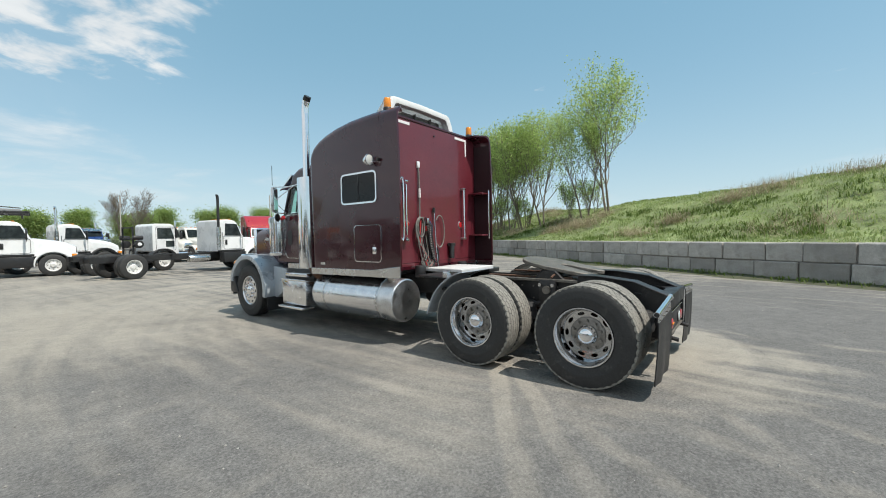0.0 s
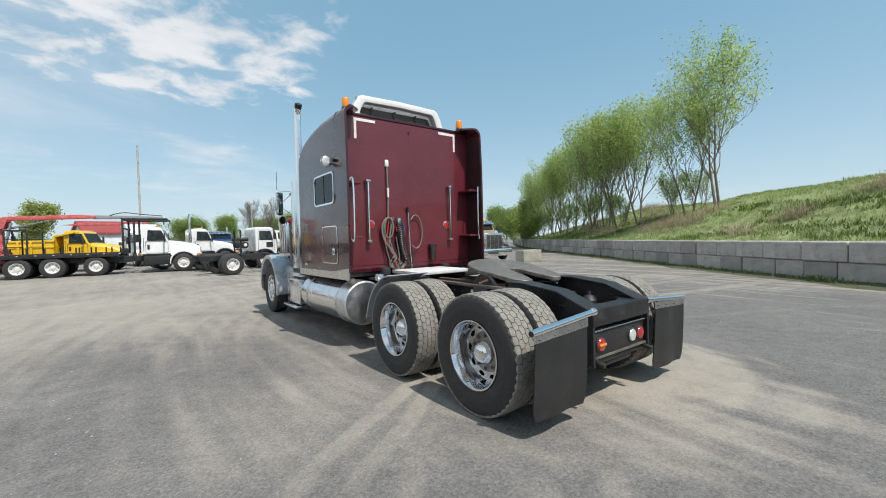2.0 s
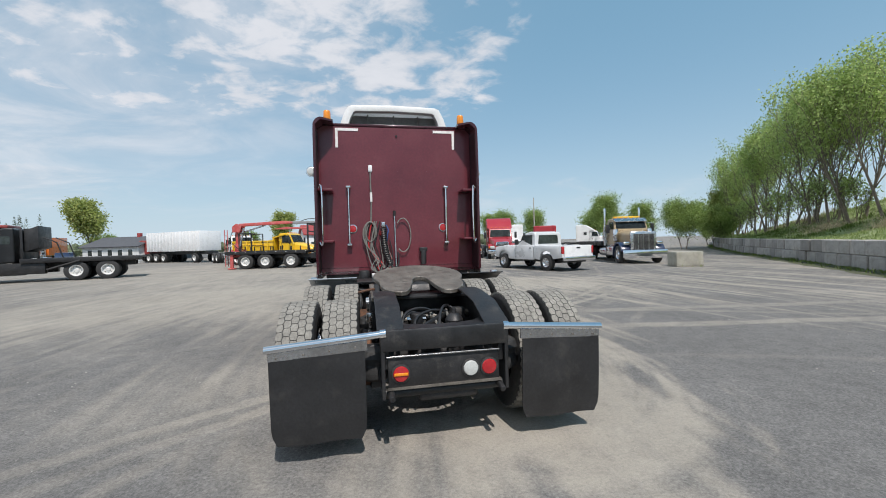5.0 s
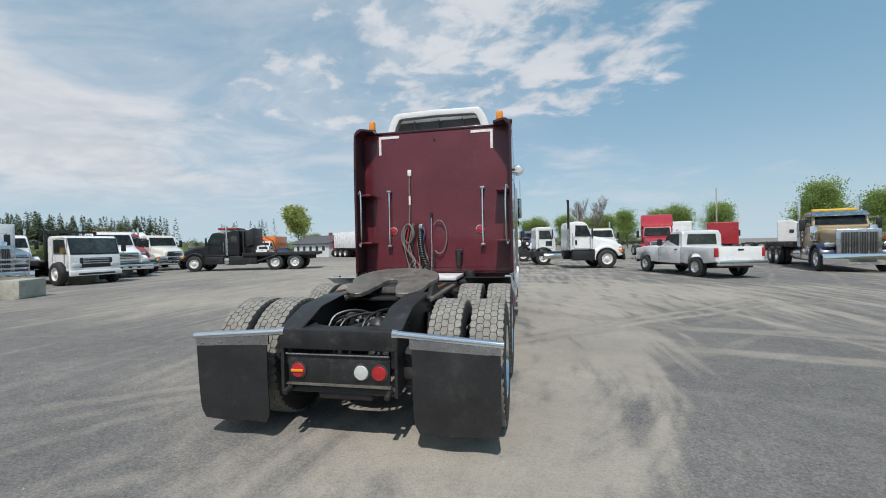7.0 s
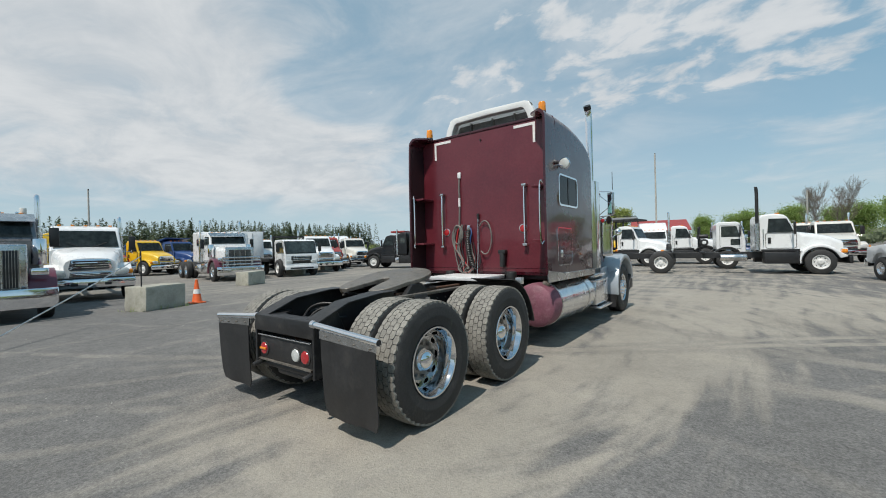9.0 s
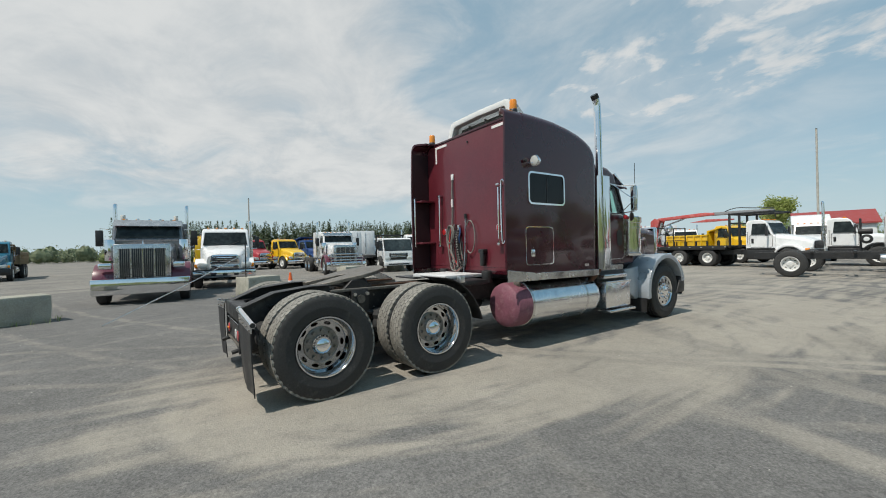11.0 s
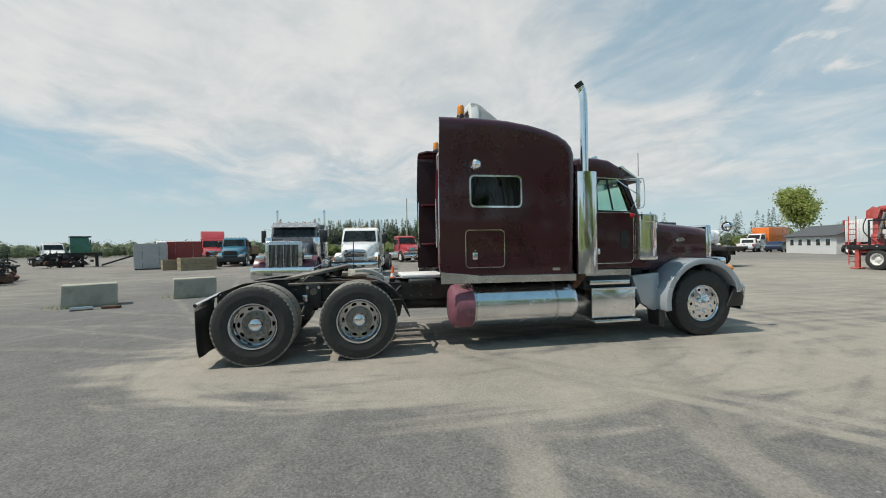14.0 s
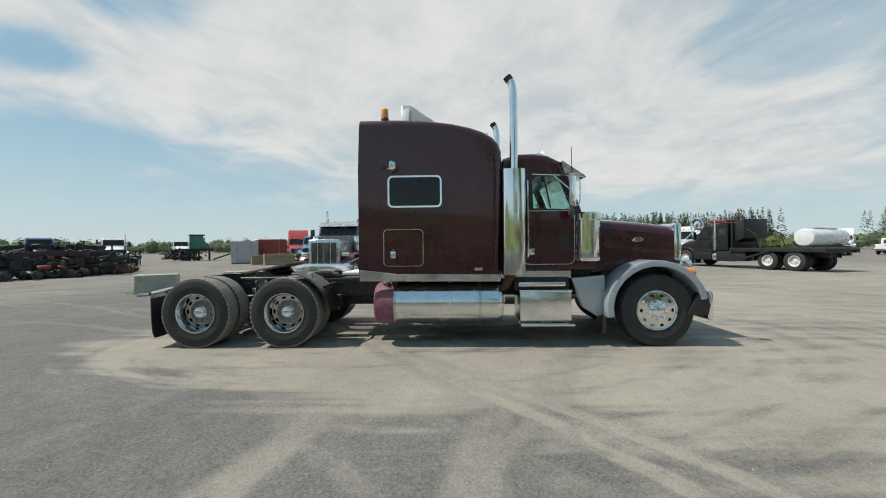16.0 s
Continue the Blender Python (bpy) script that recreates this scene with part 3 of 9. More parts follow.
# ---- retaining wall, grass bank ----
WALL_LINE = [(3.0, -17.0), (7.6, -8.2), (11.3, -1.4), (15.0, 4.2), (22.7, 14.6), (28.5, 22.5), (40.0, 36.0), (70.0, 66.0)]


def along(line, step):
    """Points at even steps along a line, with the way at each."""
    out, left = [], 0.0
    for (ax, ay), (bx, by) in zip(line, line[1:]):
        length = math.hypot(bx - ax, by - ay)
        ux, uy = (bx - ax) / length, (by - ay) / length
        d = left
        while d < length:
            out.append((ax + ux * d, ay + uy * d, ux, uy))
            d += step
        left = d - length
    return out


GRASS_SOIL = shade("grass_and_soil", (0.20, 0.245, 0.10), 0.95, 0, 0, 0.40, 0.9, 14, 0.6, dirt=(0.21, 0.175, 0.10), dirt_at=(0.56, 0.72))


def leaf_shade(name, a, b, through_light=0.35, rough=0.6):
    m = bpy.data.materials.new(name)
    m.use_nodes = True
    nt = m.node_tree
    N, K = nt.nodes.new, nt.links.new
    p = nt.nodes["Principled BSDF"]
    g = N("ShaderNodeNewGeometry")
    mx = N("ShaderNodeMixRGB")
    mx.inputs["Color1"].default_value, mx.inputs["Color2"].default_value = (*a, 1), (*b, 1)
    K(g.outputs["Random Per Island"], mx.inputs["Fac"])
    n = N("ShaderNodeTexNoise")
    n.inputs["Scale"].default_value = 0.5
    K(N("ShaderNodeTexCoord").outputs["Object"], n.inputs["Vector"])
    r = N("ShaderNodeMapRange")
    r.inputs["To Min"].default_value, r.inputs["To Max"].default_value = 0.6, 1.4
    K(n.outputs["Fac"], r.inputs["Value"])
    sc = N("ShaderNodeVectorMath")
    sc.operation = "SCALE"
    K(mx.outputs[0], sc.inputs[0])
    K(r.outputs["Result"], sc.inputs["Scale"])
    K(sc.outputs[0], p.inputs["Base Color"])
    p.inputs["Roughness"].default_value = rough
    p.inputs["Specular IOR Level"].default_value = 0.3
    tr = N("ShaderNodeBsdfTranslucent")
    K(sc.outputs[0], tr.inputs["Color"])
    ms = N("ShaderNodeMixShader")
    ms.inputs[0].default_value = through_light
    K(p.outputs[0], ms.inputs[1])
    K(tr.outputs[0], ms.inputs[2])
    K(ms.outputs[0], nt.nodes["Material Output"].inputs["Surface"])
    return m


FOOT_SOIL = shade("dark_damp_soil", (0.075, 0.075, 0.045), 0.95, 0, 0, 0.35, 2.5, 25, 0.5, dirt=(0.06, 0.085, 0.03), dirt_at=(0.45, 0.65))
BLADE = leaf_shade("grass_blades", (0.19, 0.27, 0.085), (0.38, 0.44, 0.19), 0.45)
DRY = leaf_shade("dry_stalks", (0.30, 0.25, 0.16), (0.46, 0.40, 0.28), 0.15)
WEED = leaf_shade("dark_weeds", (0.09, 0.14, 0.03), (0.17, 0.24, 0.06), 0.35)


def bank_height(s, d):
    """Height of the bank at d metres behind the wall face, s metres along it."""
    crest = 4.1 + 0.25 * math.sin(s * 0.13) + 0.12 * math.sin(s * 0.41 + 1)
    crest *= 1.0 if s < 45 else max(0.42, 1 - (s - 45) * 0.016)
    u = min(1.0, max(0.0, (d - 0.5) / 10.5))
    z = 1.12 + (crest - 1.12) * (u * u * (3 - 2 * u)) ** 0.85
    bumps = 0.22 * noise.noise((s * 0.35, d * 0.35, 3.0)) + 0.10 * noise.noise((s * 1.3, d * 1.3, 7.0))
    return z + bumps * min(1.0, d / 1.5) - max(0.0, d - 14) * 0.02


def bank_spine():
    pts = along(WALL_LINE, 1.0)
    # ease the corners of the way so that the bank does not fold
    ways = np.array([(ux, uy) for _, _, ux, uy in pts])
    for _ in range(6):
        ways[1:-1] = (ways[:-2] + 2 * ways[1:-1] + ways[2:]) / 4
    ways /= np.linalg.norm(ways, axis=1)[:, None]
    return [(x, y, wx, wy) for (x, y, _, _), (wx, wy) in zip(pts, ways)]


SPINE = bank_spine()


def bank_point(s, d):
    i = min(len(SPINE) - 2, max(0, int(s)))
    f = s - i
    a, b = SPINE[i], SPINE[i + 1]
    x, y, ux, uy = (p + (q - p) * f for p, q in zip(a, b))
    return x + uy * d, y - ux * d, bank_height(s, d)


def bank_under(x, y):
    """Height of the bank below a place behind the wall."""
    s = min(range(len(SPINE) - 1), key=lambda i: (SPINE[i][0] - x) ** 2 + (SPINE[i][1] - y) ** 2)
    ax, ay, ux, uy = SPINE[s]
    return bank_height(s, max(0.5, (x - ax) * uy - (y - ay) * ux))


def bank():
    ds = [0.42, 0.7, 1.2, 2, 3, 4, 5, 6, 7, 8, 9, 10, 11, 12, 14, 18, 26, 45]
    verts = [bank_point(s, d) for s in range(len(SPINE)) for d in ds]
    n = len(ds)
    faces = [(s * n + k, (s + 1) * n + k, (s + 1) * n + k + 1, s * n + k + 1) for s in range(len(SPINE) - 1) for k in range(n - 1)]
    ob = new("grass_bank", raw_mesh("grass_bank", verts, faces, GRASS_SOIL, True))
    tagged(ob, "grassy earth bank rising behind the block wall", "bank", kind="structure")
    rng = np.random.default_rng(8)

    def tufts(name, count, s_range, d_range, per, tall, wide, material, label, cat, clump=None, power=1.0, lean=0.5):
        quads = []
        for k in range(count):
            if clump:
                cs, cd, sp = clump[k % len(clump)]
                s, d = rng.normal(cs, sp), max(0.5, rng.normal(cd, sp * 0.7))
            else:
                s = s_range[0] + (s_range[1] - s_range[0]) * rng.random() ** power
                d = rng.uniform(*d_range)
            s = min(max(s, 0), len(SPINE) - 2.01)
            x, y, z = bank_point(s, d)
            for _ in range(per):
                a, h = rng.uniform(0, 6.283), tall * rng.uniform(0.5, 1.3)
                w, t = wide * rng.uniform(0.6, 1.3), rng.uniform(0.1, lean)
                ox, oy = rng.normal(0, 0.09, 2)
                dx, dy = math.cos(a), math.sin(a)
                px, py = -dy * w, dx * w
                bx, by = x + ox, y + oy
                tx, ty = bx + dx * h * t, by + dy * h * t
                quads.append(((bx - px, by - py, z - 0.03), (bx + px, by + py, z - 0.03), (tx + px * 0.35, ty + py * 0.35, z + h * (1 - 0.3 * t)), (tx - px * 0.35, ty - py * 0.35, z + h * (1 - 0.3 * t))))
        tagged(new(name, quads_mesh(name, quads, material)), label, cat, kind="stuff")

    tufts("grass", 15000, (2, 62), (0.45, 12.5), 8, 0.105, 0.016, BLADE, "long fresh green grass on the bank", "grass", power=1.15, lean=1.3)
    tufts("far_grass", 2500, (50, 100), (0.5, 14), 4, 0.22, 0.05, BLADE, "green grass on the far bank", "grass")
    patches = [(rng.uniform(5, 55), rng.uniform(2.0, 10.5), rng.uniform(0.4, 1.1)) for _ in range(30)]
    tufts("dry_stalks", 3000, None, None, 5, 0.55, 0.007, DRY, "dry brown stalks among the grass", "dead weeds", patches, lean=1.9)
    weeds = [(rng.uniform(3, 60), rng.uniform(1.0, 7), rng.uniform(0.3, 0.8)) for _ in range(70)]
    tufts("weeds", 1800, None, None, 6, 0.17, 0.03, WEED, "dark green weeds on the bank", "weeds", weeds, lean=0.9)
    # a low ridge of soil against the foot of the wall
    verts, faces = [], []
    for s in range(1, 88):
        x, y, ux, uy = SPINE[s]
        k = 0.6 + 0.5 * noise.noise((s * 0.7, 2.0, 0.0))
        for d, z in ((0.12, 0.13 * k), (-0.10, 0.10 * k), (-0.30 - 0.25 * k, 0.045 * k), (-0.62 - 0.5 * k, -0.015)):
            verts.append((x + uy * d, y - ux * d, z))
    for s in range(86):
        for k in range(3):
            a = s * 4 + k
            faces.append((a, a + 1, a + 5, a + 4))
    tagged(new("soil_ridge", raw_mesh("soil_ridge", verts, faces, FOOT_SOIL, True)), "dark damp soil banked along the foot of the wall", "soil", kind="structure")
    # weeds along the foot of the wall
    quads = []
    for k in range(5200):
        s = rng.uniform(1, 75)
        i = int(s)
        x, y, ux, uy = SPINE[i]
        x, y = x + ux * (s - i), y + uy * (s - i)
        d = -abs(rng.normal(0, 0.24)) - 0.02
        x, y = x + uy * d, y - ux * d
        a, h, w = rng.uniform(0, 6.283), 0.10 * rng.uniform(0.3, 1.6) * (1 + 0.8 * noise.noise((s * 0.6, 0, 0))), 0.02
        dx, dy = math.cos(a), math.sin(a)
        quads.append(((x - dy * w, y + dx * w, 0), (x + dy * w, y - dx * w, 0), (x + dx * h * 0.5, y + dy * h * 0.5, h), (x + dx * h * 0.5 - dy * w, y + dy * h * 0.5 + dx * w, h * 0.9)))
    tagged(new("wall_foot_weeds", quads_mesh("wall_foot_weeds", quads, WEED)), "dark weeds growing along the foot of the wall", "weeds", kind="stuff")


bank()


def block_wall():
    rng = random.Random(4)
    W = new("retaining_wall", to_mesh("retaining_wall", bmesh.new(), CONCRETE))
    bm = bmesh.new()
    pts = SPINE
    for (ax, ay, ux, uy), (bx, by, vx, vy) in zip(pts, pts[1:]):
        q = [bm.verts.new(p) for p in ((ax + uy * 0.10, ay - ux * 0.10, -0.05), (bx + vy * 0.10, by - vx * 0.10, -0.05), (bx + vy * 0.10, by - vx * 0.10, 1.10), (ax + uy * 0.10, ay - ux * 0.10, 1.10),
                                     (ax + uy * 0.75, ay - ux * 0.75, -0.05), (bx + vy * 0.75, by - vx * 0.75, -0.05), (bx + vy * 0.75, by - vx * 0.75, 1.06), (ax + uy * 0.75, ay - ux * 0.75, 1.06))]
        bm.faces.new(q[:4])
        bm.faces.new((q[3], q[2], q[6], q[7]))
    bmesh.ops.recalc_face_normals(bm, faces=bm.faces)
    bm.to_mesh(W.data)
    bm.free()
    tagged(W, "two-course retaining wall of grey cast concrete blocks", "wall", kind="structure")
    meshes = []
    for k, length in enumerate((1.18, 0.98, 1.34, 1.10)):
        b = bmesh.new()
        add_box(b, 0.014, length - 0.014, 0.0, 0.62, 0.008, 0.574)
        bmesh.ops.subdivide_edges(b, edges=b.edges[:], cuts=1, use_grid_fill=True)
        for v in b.verts:
            v.co += Vector((rng.uniform(-0.010, 0.010), rng.uniform(-0.014, 0.014), rng.uniform(-0.012, 0.012)))
        soften(b, 0.028, 1, 50)
        meshes.append((length, to_mesh("block", b, CONCRETE)))
    total = len(SPINE) - 2
    for course in range(2):
        s = 0.3 + 0.5 * course
        while s < total - 2 and s < 92:
            length, me = meshes[rng.randrange(4)]
            i = int(s)
            x, y, ux, uy = SPINE[i]
            x, y = x + ux * (s - i), y + uy * (s - i)
            j = min(len(SPINE) - 1, int(s + length))
            ex, ey = SPINE[j][0] + SPINE[j][2] * (s + length - j), SPINE[j][1] + SPINE[j][3] * (s + length - j)
            a = math.atan2(ey - y, ex - x)
            set_in = rng.uniform(-0.035, 0.045) + 0.02 * course
            ob = new("block", me)
            ob.parent = W
            # the blocks reach back, away from the yard
            ob.matrix_local = Matrix.Translation((x + uy * set_in, y - ux * set_in, 0.582 * course - 0.01)) @ Matrix.Rotation(a, 4, "Z") @ Matrix.Diagonal((1, -1, 1, 1)) @ Matrix.Rotation(radians(rng.uniform(-1.4, 1.4)), 4, "Z")
            s += length
        # weathered tops of the upper course stay bare


block_wall()

# ---- trees ----
BARK = shade("grey_bark", (0.17, 0.145, 0.115), 0.9, 0, 0, 0.25, 3, 30, 0.5)
LEAF = leaf_shade("young_poplar_leaves", (0.27, 0.38, 0.11), (0.54, 0.65, 0.26), 0.68)
LEAF_DARK = leaf_shade("maple_leaves", (0.19, 0.29, 0.085), (0.40, 0.50, 0.17), 0.5)
LEAF_PALE = leaf_shade("willow_leaves", (0.30, 0.36, 0.11), (0.50, 0.54, 0.20), 0.55)
# distance haze is put into these paler, greyer leaf colours
LEAF_FAR = leaf_shade("haze_tinted_far_leaves", (0.18, 0.225, 0.14), (0.31, 0.35, 0.22), 0.5)
LEAF_WOODS = leaf_shade("young_larch_brush", (0.15, 0.20, 0.075), (0.27, 0.32, 0.12), 0.5)
NEEDLE = leaf_shade("spruce_needles", (0.085, 0.12, 0.075), (0.18, 0.22, 0.13), 0.45)


def grow(seed, height, spread, lean=0.0, forks=3, stems=1, start=0.3, levels=3, reach=0.5):
    """Trunk and limb lines with radii, and the places where leaves sit."""
    rng = random.Random(seed)
    lines, tips = [], []

    def limb(p, d, length, r, level):
        pts, rad = [p.copy()], [r]
        n = 7 if level == 0 else 5
        for k in range(n):
            d = (d + Vector((rng.uniform(-1, 1), rng.uniform(-1, 1), rng.uniform(-0.2, 0.75) if level else 0.4)) * (0.10 if level == 0 else 0.20)).normalized()
            p = p + d * (length / n)
            pts.append(p.copy())
            rad.append(r * (1 - 0.8 * (k + 1) / n))
            if level < levels and k >= (n * start if level == 0 else 1):
                for _ in range(forks if level == 0 else 2):
                    a = rng.uniform(0, 6.283)
                    out = Vector((math.cos(a), math.sin(a), rng.uniform(0.5, 1.5))).normalized()
                    nd = (d * 0.62 + out * 0.70 * spread).normalized()
                    limb(p, nd, length * reach * rng.uniform(0.8, 1.2) * (1 - 0.45 * k / n), rad[-1] * 0.6, level + 1)
            if level >= 2:
                tips.append((p.copy(), level))
        tips.append((p.copy(), level))
        lines.append((pts, rad, level))

    for s in range(stems):
        a = rng.uniform(0, 6.283)
        a += 2.4 * s
        tilt = Vector((lean + (0.24 * math.cos(a) if stems > 1 else 0), 0.24 * math.sin(a) if stems > 1 else 0, 1)).normalized()
        limb(Vector((0.3 * math.cos(a) * (stems > 1), 0.3 * math.sin(a) * (stems > 1), -0.1)), tilt, height * rng.uniform(0.85, 1.0), 0.017 * height * (1.0 if stems == 1 else 0.75), 0)
    return lines, tips


def wood_bm(lines, top_level=2):
    bm = bmesh.new()
    for pts, rad, level in lines:
        if level > top_level:
            continue
        seg = (9, 6, 4, 3)[min(level, 3)]
        rings, ref = [], Vector((1, 0, 0))
        for i, (p, r) in enumerate(zip(pts, rad)):
            d = (pts[min(i + 1, len(pts) - 1)] - pts[max(i - 1, 0)]).normalized()
            ref = (ref - d * ref.dot(d)).normalized()
            side = d.cross(ref)
            rings.append([bm.verts.new(p + max(r, 0.008) * (math.cos(2 * math.pi * k / seg) * ref + math.sin(2 * math.pi * k / seg) * side)) for k in range(seg)])
        for a, b in zip(rings, rings[1:]):
            for k in range(seg):
                bm.faces.new((a[k], a[(k + 1) % seg], b[(k + 1) % seg], b[k]))
    return bm


def leaf_quads(tips, per, blur, size, seed, lo=0.0, keep=1.0):
    rng = np.random.default_rng(seed)
    c = np.array([t[0][:] for t in tips])
    c = c[rng.random(len(c)) < keep]
    c = np.repeat(c, per, 0)
    c = c + rng.normal(0, blur, c.shape)
    c = c[c[:, 2] > lo]
    n = len(c)
    u = rng.normal(size=(n, 3))
    u /= np.linalg.norm(u, axis=1)[:, None]
    v = np.cross(u, rng.normal(size=(n, 3)))
    v /= np.linalg.norm(v, axis=1)[:, None]
    s = size * rng.uniform(0.6, 1.35, n)[:, None]
    return np.stack([c - u * s, c + v * s * 0.6, c + u * s, c - v * s * 0.6], 1)


def tree_kind(name, label, seed, height, spread, leaf, per, blur, size, stems=1, start=0.3, lean=0.0, lo=1.5, forks=3, bare=False, reach=0.5, keep=1.0):
    lines, tips = grow(seed, height, spread, lean, forks, stems, start, reach=reach)
    t = thing(name, label, "tree")
    part("trunk", wood_bm(lines, 3 if bare else 2 if leaf is LEAF else 1), BARK, t)
    if not bare:
        part("crown", quads_mesh("crown", leaf_quads(tips, per, blur, size, seed, lo, keep), leaf), None, t)
    return t


def plant_trees():
    poplars = [tree_kind("poplar_tree", "tall slender poplar with thin fresh spring leaves", 11, 7.2, 1.5, LEAF, 4, 0.20, 0.076, 2, 0.10, 0.0, lo=0.4, forks=2, reach=0.68, keep=0.19),
               tree_kind("poplar_tree", "tall slender poplar with thin fresh spring leaves", 23, 6.9, 1.5, LEAF, 4, 0.20, 0.076, 2, 0.12, 0.0, lo=0.7, forks=2, reach=0.68, keep=0.18),
               tree_kind("poplar_tree", "forked young poplar with sparse spring leaves", 35, 6.2, 1.5, LEAF, 4, 0.20, 0.076, 3, 0.05, 0.0, lo=0.3, forks=2, reach=0.64, keep=0.18)]
    # along the crest of the bank, from the near end on
    spots = [(25.9, 7.0, 0, 1.0, 10), (26.0, 9.0, 1, 0.80, 200), (27.6, 12.9, 1, 0.98, 60), (29.2, 15.4, 2, 1.16, 150), (30.0, 17.2, 0, 0.98, 280), (31.6, 19.8, 2, 1.16, 20),
             (33.0, 22.4, 1, 1.02, 330), (34.8, 25.4, 2, 1.12, 95), (37.5, 29.0, 0, 0.9, 240), (40.5, 33.0, 2, 1.05, 170), (44.0, 37.0, 1, 0.9, 30)]
    used = set()
    for x, y, k, s, turn in spots:
        z = bank_under(x, y)
        m = pose(x, y, z - 0.15, 0, 0, turn) @ Matrix.Scale(s, 4)
        if k in used:
            ob = copy_thing(poplars[k], pose(x, y, z - 0.15, 0, 0, turn))
            ob.scale = (s, s, s)
        else:
            ob = poplars[k]
            ob.matrix_world = m
            used.add(k)
        ob["group"] = "poplars on the bank"
    shrub = tree_kind("shrub", "low leafy green shrub among the poplar trunks", 41, 2.1, 1.1, LEAF, 1, 0.20, 0.060, 4, 0.0, lo=0.0, forks=1, reach=0.6, keep=0.11)
    spots = [(26.2, 8.3, 1.0), (27.4, 10.4, 1.1), (29.6, 15.9, 1.1), (30.6, 18.2, 1.2), (32.4, 21.0, 1.3), (33.8, 23.8, 1.3), (36.0, 27.0, 1.4), (39.0, 31.0, 1.5), (42.0, 35.0, 1.6)]
    for k, (x, y, s) in enumerate(spots):
        m = pose(x, y, bank_under(x, y) - 0.1, 0, 0, 57 * k)
        if k:
            ob = copy_thing(shrub, m)
            ob.scale = (s, s, s)
        else:
            ob = shrub
            ob.matrix_world = m
        ob["group"] = "shrubs on the bank"
    maples = [tree_kind("maple_tree", "round leafy green tree beyond the yard", 51, 5.6, 1.25, LEAF_DARK, 4, 0.46, 0.088, 1, 0.02, lo=0.15, keep=0.52),
              tree_kind("maple_tree", "round leafy green tree beyond the yard", 64, 5.2, 1.3, LEAF_DARK, 3, 0.46, 0.088, 2, 0.02, lo=0.15, keep=0.48),
              tree_kind("birch_tree", "tall light green tree beyond the yard", 77, 6.5, 0.8, LEAF_PALE, 1, 0.40, 0.15, 2, 0.15, lo=0.8)]
    spots = [(28, 38.5, 0, 0.90), (31.2, 36.5, 0, 0.86), (34, 34, 1, 0.84), (37.5, 33.5, 1, 0.8), (42, 66, 1, 1.2), (40, 36, 2, 0.8), (66, 60, 1, 1.3), (50, 47, 0, 0.55), (46, 41, 1, 0.5),
             (-36, 58.5, 2, 1.1), (-15, 71, 2, 0.95), (-58, 100, 1, 0.9), (-22, 84, 1, 0.75), (-16, 82, 0, 0.7), (-8, 80, 1, 0.75), (-2, 79, 0, 0.8), (4, 80, 1, 0.9), (10, 82, 0, 0.95), (15, 78, 1, 1.0), (21, 80, 0, 1.0), (27, 74, 1, 1.05), (33, 72, 0, 1.0), (-18, -62, 2, 0.8)]
    used = set()
    rng = random.Random(2)
    for x, y, k, s in spots:
        turn = rng.uniform(0, 360)
        if k in used:
            ob = copy_thing(maples[k], pose(x, y, -0.1, 0, 0, turn))
            wide = rng.uniform(0.95, 1.1) if y < 60 or k == 2 else rng.uniform(1.1, 1.35)
            ob.scale = (s * wide, s * wide, s * rng.uniform(0.85, 1.05))
        else:
            ob = maples[k]
            ob.matrix_world = pose(x, y, -0.1, 0, 0, turn) @ Matrix.Scale(s, 4)
            used.add(k)
        ob["group"] = "trees round the yard"
    bare = tree_kind("bare_tree", "bare grey leafless tree beyond the trucks", 91, 5.4, 1.5, LEAF, 1, 0.1, 0.1, 2, 0.2, bare=True, reach=0.62)
    bare.matrix_world = pose(11.4, 66.0, -0.1) @ Matrix.Scale(1.2, 4)

    def bush(rng, x, y, z, rx, rz, leaves, size):
        """A rough leafy clump: an uneven core of small faces with leaves standing out of it."""
        nu, nv = 12, 7
        a = np.arange(nu + 1) % nu * (2 * math.pi / nu)
        b = np.linspace(-0.45 * math.pi, 0.49 * math.pi, nv + 1)
        r = rng.uniform(0.70, 1.15, (nv + 1, nu))
        r = np.concatenate([r, r[:, :1]], 1)
        p = np.stack([x + 0.8 * rx * r * np.cos(b)[:, None] * np.cos(a), y + 0.8 * rx * r * np.cos(b)[:, None] * np.sin(a), np.maximum(z + 0.8 * rz * r * np.sin(b)[:, None] * np.ones(nu + 1), 0.0)], -1)
        core = np.stack([p[:-1, :-1], p[:-1, 1:], p[1:, 1:], p[1:, :-1]], 2).reshape(-1, 4, 3)
        d = rng.normal(size=(leaves, 3))
        d /= np.linalg.norm(d, axis=1)[:, None]
        c = d * rng.uniform(0.8, 1.2, (leaves, 1)) * (rx, rx, rz) + (x, y, z)
        c[:, 2] = np.abs(c[:, 2])
        u, v = rng.normal(0, size, (leaves, 3)), rng.normal(0, size, (leaves, 3))
        return np.concatenate([core, np.stack([c - u, c + v, c + u, c - v], 1)]).tolist()

